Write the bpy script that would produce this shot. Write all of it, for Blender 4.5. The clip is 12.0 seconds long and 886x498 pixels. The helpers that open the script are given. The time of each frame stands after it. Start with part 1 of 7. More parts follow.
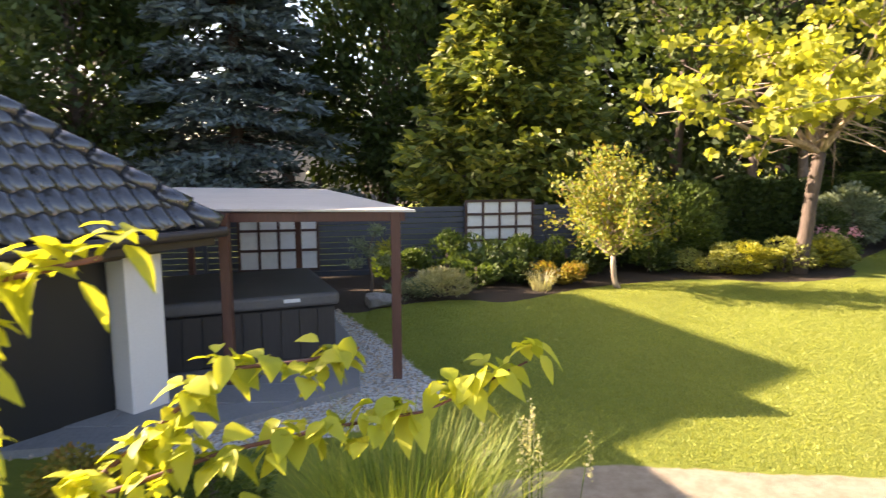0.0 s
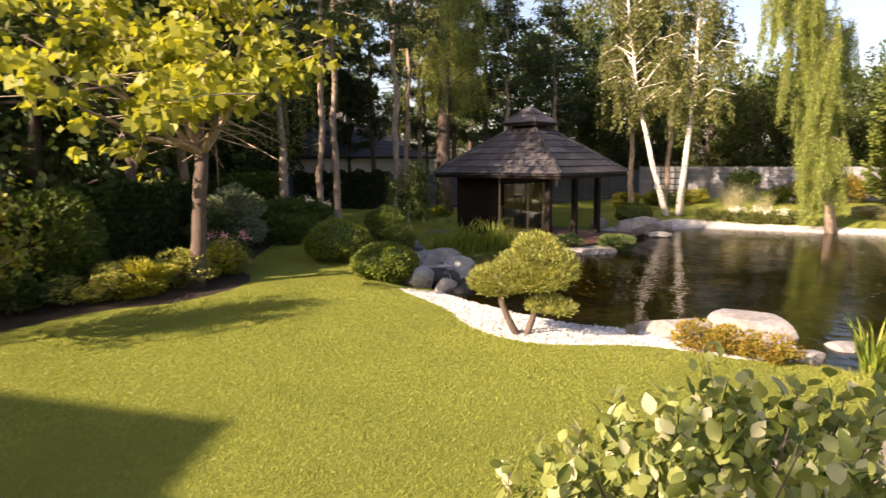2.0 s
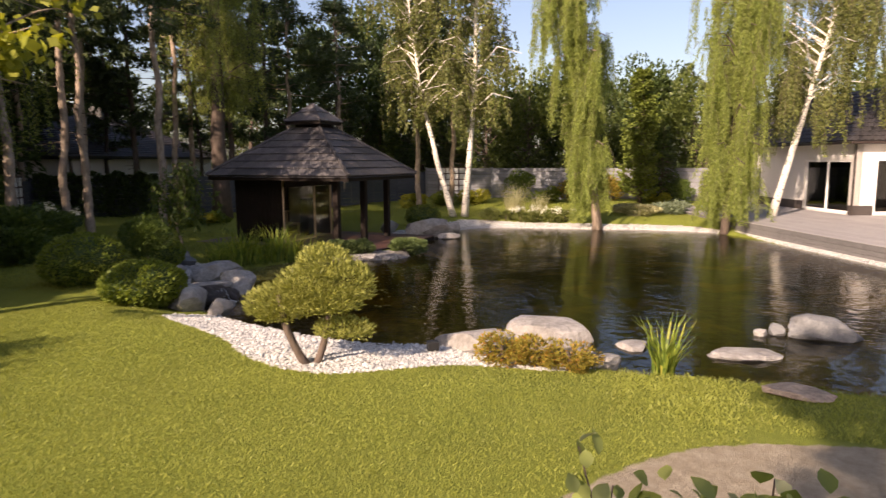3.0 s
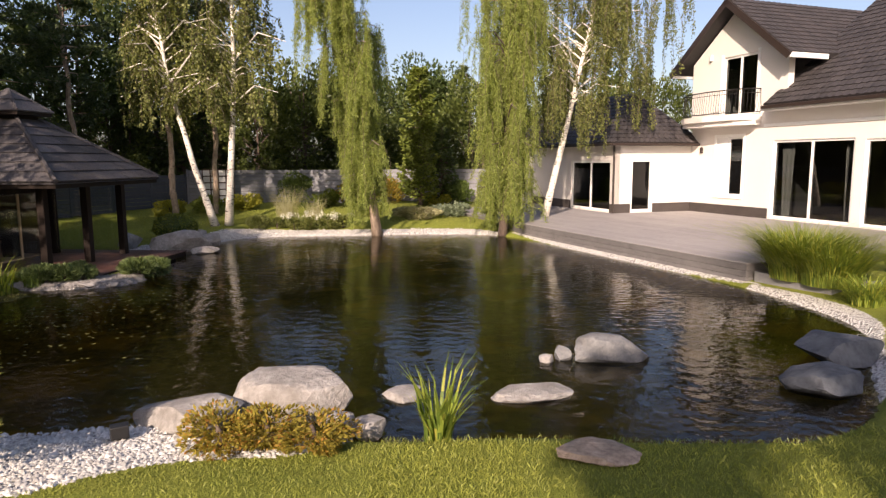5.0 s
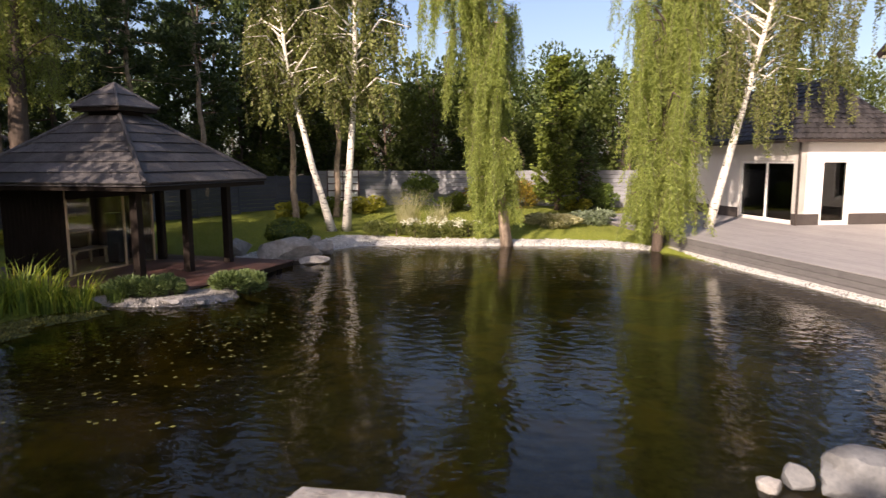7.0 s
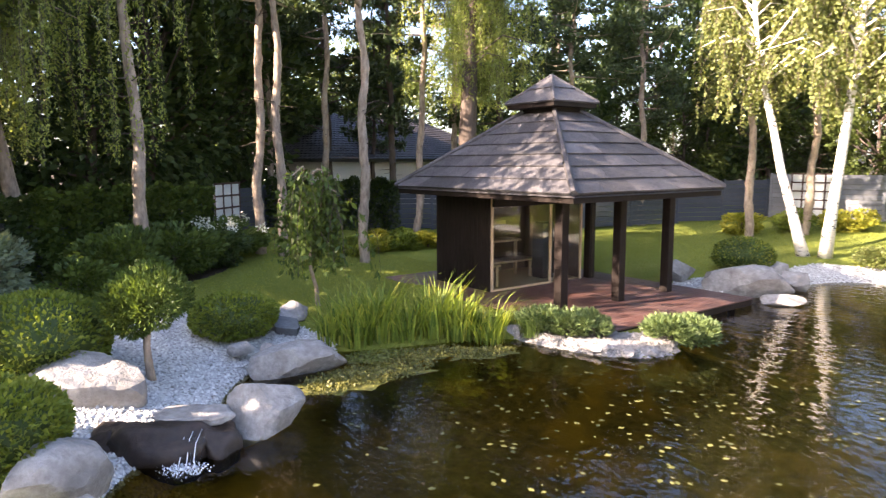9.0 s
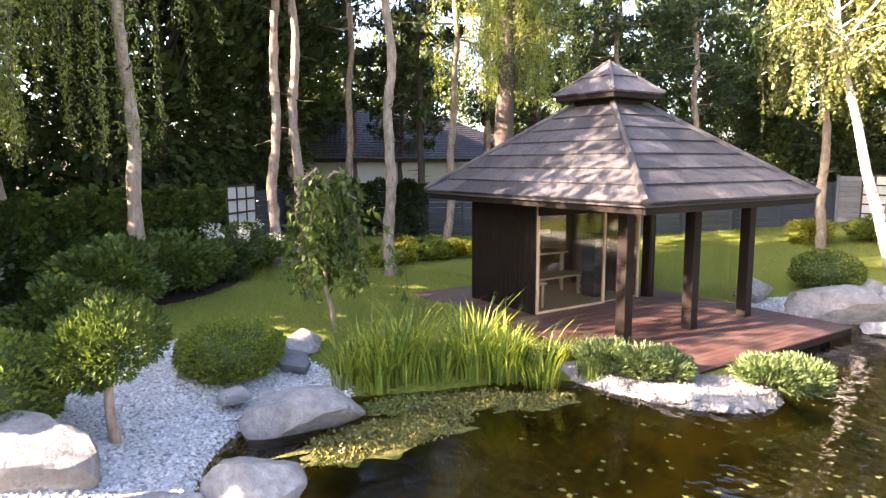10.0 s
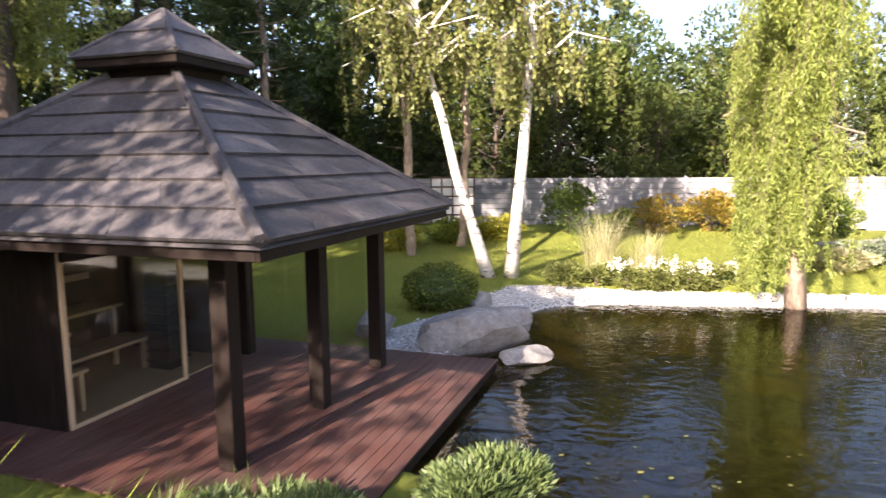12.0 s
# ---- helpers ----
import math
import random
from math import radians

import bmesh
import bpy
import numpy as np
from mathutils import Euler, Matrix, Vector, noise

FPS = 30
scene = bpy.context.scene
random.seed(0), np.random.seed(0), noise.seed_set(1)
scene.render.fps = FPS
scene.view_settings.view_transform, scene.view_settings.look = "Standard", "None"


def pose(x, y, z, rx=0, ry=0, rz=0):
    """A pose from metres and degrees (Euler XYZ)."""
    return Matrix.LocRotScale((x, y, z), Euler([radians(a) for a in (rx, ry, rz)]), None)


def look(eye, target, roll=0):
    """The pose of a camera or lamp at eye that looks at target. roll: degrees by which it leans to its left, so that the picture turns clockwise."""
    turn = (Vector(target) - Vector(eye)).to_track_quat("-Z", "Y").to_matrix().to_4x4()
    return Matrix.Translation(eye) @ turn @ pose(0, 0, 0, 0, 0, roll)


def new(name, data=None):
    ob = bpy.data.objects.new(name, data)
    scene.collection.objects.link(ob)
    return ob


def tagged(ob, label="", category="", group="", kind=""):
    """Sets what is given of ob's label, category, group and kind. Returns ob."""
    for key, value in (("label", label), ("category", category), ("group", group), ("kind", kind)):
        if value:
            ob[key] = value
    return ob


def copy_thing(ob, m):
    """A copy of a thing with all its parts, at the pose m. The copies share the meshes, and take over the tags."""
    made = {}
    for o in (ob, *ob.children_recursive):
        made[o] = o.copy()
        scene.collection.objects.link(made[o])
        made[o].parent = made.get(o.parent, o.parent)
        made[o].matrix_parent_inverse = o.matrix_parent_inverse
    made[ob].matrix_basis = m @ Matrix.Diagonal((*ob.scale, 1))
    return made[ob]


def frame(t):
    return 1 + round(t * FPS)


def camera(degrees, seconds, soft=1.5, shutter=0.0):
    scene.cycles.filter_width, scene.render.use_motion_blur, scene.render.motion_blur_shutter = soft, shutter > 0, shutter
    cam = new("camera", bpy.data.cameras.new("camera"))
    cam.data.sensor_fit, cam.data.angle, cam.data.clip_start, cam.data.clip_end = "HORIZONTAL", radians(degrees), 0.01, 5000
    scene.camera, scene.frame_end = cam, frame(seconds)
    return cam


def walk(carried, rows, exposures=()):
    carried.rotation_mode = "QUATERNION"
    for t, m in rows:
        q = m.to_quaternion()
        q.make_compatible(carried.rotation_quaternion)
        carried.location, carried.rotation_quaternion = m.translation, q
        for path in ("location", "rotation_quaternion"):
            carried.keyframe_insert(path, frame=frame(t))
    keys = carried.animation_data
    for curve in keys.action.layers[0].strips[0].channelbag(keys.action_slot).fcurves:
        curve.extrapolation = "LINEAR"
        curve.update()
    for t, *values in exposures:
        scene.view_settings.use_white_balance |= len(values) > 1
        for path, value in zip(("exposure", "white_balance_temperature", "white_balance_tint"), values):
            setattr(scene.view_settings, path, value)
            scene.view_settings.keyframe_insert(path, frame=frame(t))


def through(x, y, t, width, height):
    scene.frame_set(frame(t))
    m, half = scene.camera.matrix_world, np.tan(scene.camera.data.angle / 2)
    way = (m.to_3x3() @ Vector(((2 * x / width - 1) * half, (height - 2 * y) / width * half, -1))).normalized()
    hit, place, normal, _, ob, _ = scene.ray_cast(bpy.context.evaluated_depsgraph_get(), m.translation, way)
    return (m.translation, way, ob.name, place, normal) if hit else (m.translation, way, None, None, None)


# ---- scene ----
cam = camera(68.48, 12.0, soft=1.3, shutter=0.2)
# seconds, x, y, z, yaw, pitch, roll
ROWS = [
    (0, 0.000, 0.000, 3.010, -2.07, -7.58, 0.27),
    (0.5, 0.044, 0.639, 3.015, -14.74, -7.64, 0.26),
    (1, 0.285, 1.251, 3.040, -27.42, -7.74, 0.23),
    (1.5, 0.681, 1.837, 3.015, -40.12, -7.69, 0.23),
    (2, 1.166, 2.273, 3.019, -52.84, -7.74, 0.40),
    (2.5, 1.746, 2.622, 3.033, -62.22, -7.81, 0.45),
    (3, 2.351, 2.895, 3.019, -71.30, -7.73, 0.23),
    (3.5, 2.974, 2.966, 3.049, -80.72, -7.85, 0.42),
    (5.5, 5.749, 2.647, 3.002, -89.72, -7.71, 0.26),
    (6, 6.604, 2.677, 3.000, -87.82, -7.69, 0.20),
    (6.5, 7.464, 2.755, 2.998, -84.05, -7.64, 0.13),
    (8.5, 10.942, 4.472, 3.068, -50.05, -7.53, 0.48),
    (9, 11.656, 5.248, 3.102, -41.40, -7.52, 0.26),
    (9.5, 12.263, 6.089, 3.122, -39.01, -7.57, 0.23),
    (10, 12.874, 6.946, 3.132, -39.02, -7.54, 0.21),
    (10.5, 13.522, 7.791, 3.148, -41.55, -7.56, 0.29),
    (11, 14.332, 8.512, 3.169, -51.92, -7.56, 0.44),
    (11.5, 15.226, 9.139, 3.175, -63.75, -7.46, 0.43),
    (12, 16.298, 9.687, 3.166, -76.19, -7.54, 0.49),
]
walk(cam, [(t, pose(x, y, z, 90 + pitch, roll, yaw)) for t, x, y, z, yaw, pitch, roll in ROWS],
     exposures=[(0.0, 2.4, 7100, 22), (1.5, 1.8, 7200, 26), (3.5, 0.8, 6900, 26), (6.5, 0.7, 6500, 23), (8.5, 2.45, 6450, 23), (10.0, 3.3, 6700, 26), (11.0, 3.12, 6450, 25), (12.0, 2.1, 6250, 25)])

# ---- sky and sun ----
SUN_FROM = Vector((-0.955, 0.297, 0.0)).normalized()
ELEV = radians(27)
world = bpy.data.worlds.new("sky")
scene.world = world
world.use_nodes = True
wn = world.node_tree.nodes
sky = wn.new("ShaderNodeTexSky")
sky.sky_type = "NISHITA"
sky.sun_disc = False
sky.sun_elevation = ELEV
sky.sun_rotation = math.atan2(SUN_FROM.x, SUN_FROM.y) % math.tau
sky.air_density, sky.dust_density, sky.ozone_density = 1.0, 2.2, 1.0
wn["Background"].inputs["Strength"].default_value = 0.1
world.node_tree.links.new(sky.outputs[0], wn["Background"].inputs["Color"])
lamp = bpy.data.lights.new("sun", "SUN")
lamp.energy, lamp.angle, lamp.color = 5.0, radians(0.53), (1.0, 0.86, 0.66)
sun = new("sun", lamp)
to_sun = SUN_FROM * math.cos(ELEV) + Vector((0, 0, math.sin(ELEV)))
sun.matrix_world = look(to_sun * 60, (0, 0, 0))

# ---- materials ----
rng = np.random.default_rng(7)


def nodes_of(name):
    m = bpy.data.materials.new(name)
    m.use_nodes = True
    return m, m.node_tree.nodes, m.node_tree.links


def rgb(c):
    return (c[0], c[1], c[2], 1.0)


def ramp(nt, links, fac, stops):
    r = nt.new("ShaderNodeValToRGB")
    while len(r.color_ramp.elements) < len(stops):
        r.color_ramp.elements.new(0.5)
    for e, (p, c) in zip(r.color_ramp.elements, stops):
        e.position, e.color = p, rgb(c)
    links.new(fac, r.inputs[0])
    return r.outputs[0]


def noise_tex(nt, links, scale, detail=4.0, rough=0.55, vec=None, stretch=None, kind="Object"):
    co = nt.new("ShaderNodeTexCoord")
    src = co.outputs[kind] if vec is None else vec
    if stretch:
        mp = nt.new("ShaderNodeMapping")
        mp.inputs["Scale"].default_value = stretch
        links.new(src, mp.inputs["Vector"])
        src = mp.outputs[0]
    n = nt.new("ShaderNodeTexNoise")
    n.inputs["Scale"].default_value, n.inputs["Detail"].default_value, n.inputs["Roughness"].default_value = scale, detail, rough
    links.new(src, n.inputs["Vector"])
    return n.outputs["Fac"]


def mix_rgb(nt, links, fac, a, b, kind="MIX"):
    m = nt.new("ShaderNodeMix")
    m.data_type, m.blend_type = "RGBA", kind
    for sock, v in ((m.inputs[0], fac), (m.inputs[6], a), (m.inputs[7], b)):
        if hasattr(v, "is_linked"):
            links.new(v, sock)
        elif isinstance(v, (int, float)):
            sock.default_value = v
        else:
            sock.default_value = rgb(v)
    return m.outputs[2]


def surface(name, c1, c2, c3=None, coarse=0.8, fine=12.0, rough=0.7, bump=0.3, dist=0.01, stretch=None, metal=0.0,
            per_piece=0.0, spec=0.5, spots=0.5):
    """A weathered surface: two scales of colour, grain relief, and a shift of value from piece to piece."""
    m, nt, ln = nodes_of(name)
    b = nt["Principled BSDF"]
    big = noise_tex(nt, ln, coarse, 5, 0.6)
    small = noise_tex(nt, ln, fine, 6, 0.65, stretch=stretch)
    c = ramp(nt, ln, small, [(0.3, c1), (0.7, c2)])
    c = mix_rgb(nt, ln, ramp(nt, ln, big, [(0.42, (0, 0, 0)), (0.72, (spots,) * 3)]), c, c3 or tuple(0.6 * v for v in c1))
    if per_piece:
        info = nt.new("ShaderNodeObjectInfo")
        geo = nt.new("ShaderNodeNewGeometry")
        add = nt.new("ShaderNodeMath")
        add.operation = "ADD"
        ln.new(info.outputs["Random"], add.inputs[0])
        ln.new(geo.outputs["Random Per Island"], add.inputs[1])
        fr = nt.new("ShaderNodeMath")
        fr.operation = "FRACT"
        ln.new(add.outputs[0], fr.inputs[0])
        c = mix_rgb(nt, ln, 1.0, c, ramp(nt, ln, fr.outputs[0], [(0, (1 - per_piece,) * 3), (1, (1 + per_piece,) * 3)]), "MULTIPLY")
    ln.new(c, b.inputs["Base Color"])
    b.inputs["Roughness"].default_value, b.inputs["Metallic"].default_value = rough, metal
    b.inputs["Specular IOR Level"].default_value = spec
    if bump:
        bp = nt.new("ShaderNodeBump")
        bp.inputs["Strength"].default_value, bp.inputs["Distance"].default_value = bump, dist
        ln.new(small, bp.inputs["Height"])
        ln.new(bp.outputs[0], b.inputs["Normal"])
    return m


def leaf_material(name, dark, light, through=0.35, rough=0.5, tips=None):
    """Leaves: colour from leaf to leaf, and light that shines through."""
    m, nt, ln = nodes_of(name)
    b, out = nt["Principled BSDF"], nt["Material Output"]
    geo = nt.new("ShaderNodeNewGeometry")
    stops = [(0.0, dark), (0.75, light)] + ([(1.0, tips)] if tips else [])
    c = ramp(nt, ln, geo.outputs["Random Per Island"], stops)
    c = mix_rgb(nt, ln, ramp(nt, ln, noise_tex(nt, ln, 0.9, 3), [(0.4, (0, 0, 0)), (0.7, (0.55,) * 3)]), c, tuple(0.55 * v for v in light))
    ln.new(c, b.inputs["Base Color"])
    b.inputs["Roughness"].default_value = rough
    b.inputs["Specular IOR Level"].default_value = 0.3
    t = nt.new("ShaderNodeBsdfTranslucent")
    tc = mix_rgb(nt, ln, 1.0, c, (1.35, 1.3, 0.55), "MULTIPLY")
    ln.new(tc, t.inputs["Color"])
    mx = nt.new("ShaderNodeMixShader")
    mx.inputs[0].default_value = through
    ln.new(b.outputs[0], mx.inputs[1])
    ln.new(t.outputs[0], mx.inputs[2])
    ln.new(mx.outputs[0], out.inputs["Surface"])
    return m


def plain(name, c, rough=0.5, metal=0.0):
    m, nt, ln = nodes_of(name)
    b = nt["Principled BSDF"]
    b.inputs["Base Color"].default_value = rgb(c)
    b.inputs["Roughness"].default_value, b.inputs["Metallic"].default_value = rough, metal
    bp = nt.new("ShaderNodeBump")
    bp.inputs["Strength"].default_value, bp.inputs["Distance"].default_value = 0.08, 0.003
    ln.new(noise_tex(nt, ln, 60, 3), bp.inputs["Height"])
    ln.new(bp.outputs[0], b.inputs["Normal"])
    return m


def glass_material(name, tint=(0.75, 0.78, 0.74), clear=True):
    m, nt, ln = nodes_of(name)
    out = nt["Material Output"]
    tr = nt.new("ShaderNodeBsdfTransparent")
    tr.inputs["Color"].default_value = rgb(tint)
    gl = nt.new("ShaderNodeBsdfGlossy")
    gl.inputs["Roughness"].default_value = 0.01
    lw = nt.new("ShaderNodeLayerWeight")
    lw.inputs["Blend"].default_value = 0.5
    pw = nt.new("ShaderNodeMath")
    pw.operation = "POWER"
    pw.inputs[1].default_value = 4.0
    ln.new(lw.outputs["Facing"], pw.inputs[0])
    fr = nt.new("ShaderNodeMath")
    fr.operation = "MULTIPLY_ADD"
    fr.inputs[1].default_value, fr.inputs[2].default_value = 0.85, 0.05
    ln.new(pw.outputs[0], fr.inputs[0])
    mx = nt.new("ShaderNodeMixShader")
    ln.new(fr.outputs[0], mx.inputs[0])
    ln.new(tr.outputs[0], mx.inputs[1])
    ln.new(gl.outputs[0], mx.inputs[2])
    ln.new(mx.outputs[0], out.inputs["Surface"])
    return m


def water_material():
    m, nt, ln = nodes_of("pond_water")
    out = nt["Material Output"]
    tr = nt.new("ShaderNodeBsdfTransparent")
    tr.inputs["Color"].default_value = (0.61, 0.55, 0.31, 1)
    gl = nt.new("ShaderNodeBsdfGlossy")
    gl.inputs["Roughness"].default_value = 0.02
    fr = nt.new("ShaderNodeFresnel")
    fr.inputs["IOR"].default_value = 1.33
    bp = nt.new("ShaderNodeBump")
    bp.inputs["Strength"].default_value, bp.inputs["Distance"].default_value = 0.65, 0.045
    w1 = noise_tex(nt, ln, 4.0, 2, 0.5, stretch=(1.25, 0.85, 1.0))
    w2 = noise_tex(nt, ln, 0.5, 2, 0.5)
    mu = nt.new("ShaderNodeMath")
    mu.operation = "MULTIPLY"
    ln.new(w1, mu.inputs[0])
    ln.new(w2, mu.inputs[1])
    ln.new(mu.outputs[0], bp.inputs["Height"])
    for node in (gl, fr):
        ln.new(bp.outputs[0], node.inputs["Normal"])
    mx = nt.new("ShaderNodeMixShader")
    ln.new(fr.outputs[0], mx.inputs[0])
    ln.new(tr.outputs[0], mx.inputs[1])
    ln.new(gl.outputs[0], mx.inputs[2])
    ln.new(mx.outputs[0], out.inputs["Surface"])
    return m


def bark_birch():
    m, nt, ln = nodes_of("birch_bark")
    b = nt["Principled BSDF"]
    n1 = noise_tex(nt, ln, 5.0, 5, 0.6, stretch=(1.0, 1.0, 2.6))
    n2 = noise_tex(nt, ln, 14.0, 4, 0.6, stretch=(1.0, 1.0, 5.0))
    c = ramp(nt, ln, n1, [(0.36, (0.035, 0.03, 0.026)), (0.43, (0.62, 0.58, 0.5)), (0.8, (0.8, 0.76, 0.68))])
    c = mix_rgb(nt, ln, ramp(nt, ln, n2, [(0.60, (0, 0, 0)), (0.68, (0.7,) * 3)]), c, (0.12, 0.1, 0.08))
    ln.new(c, b.inputs["Base Color"])
    b.inputs["Roughness"].default_value = 0.75
    return m


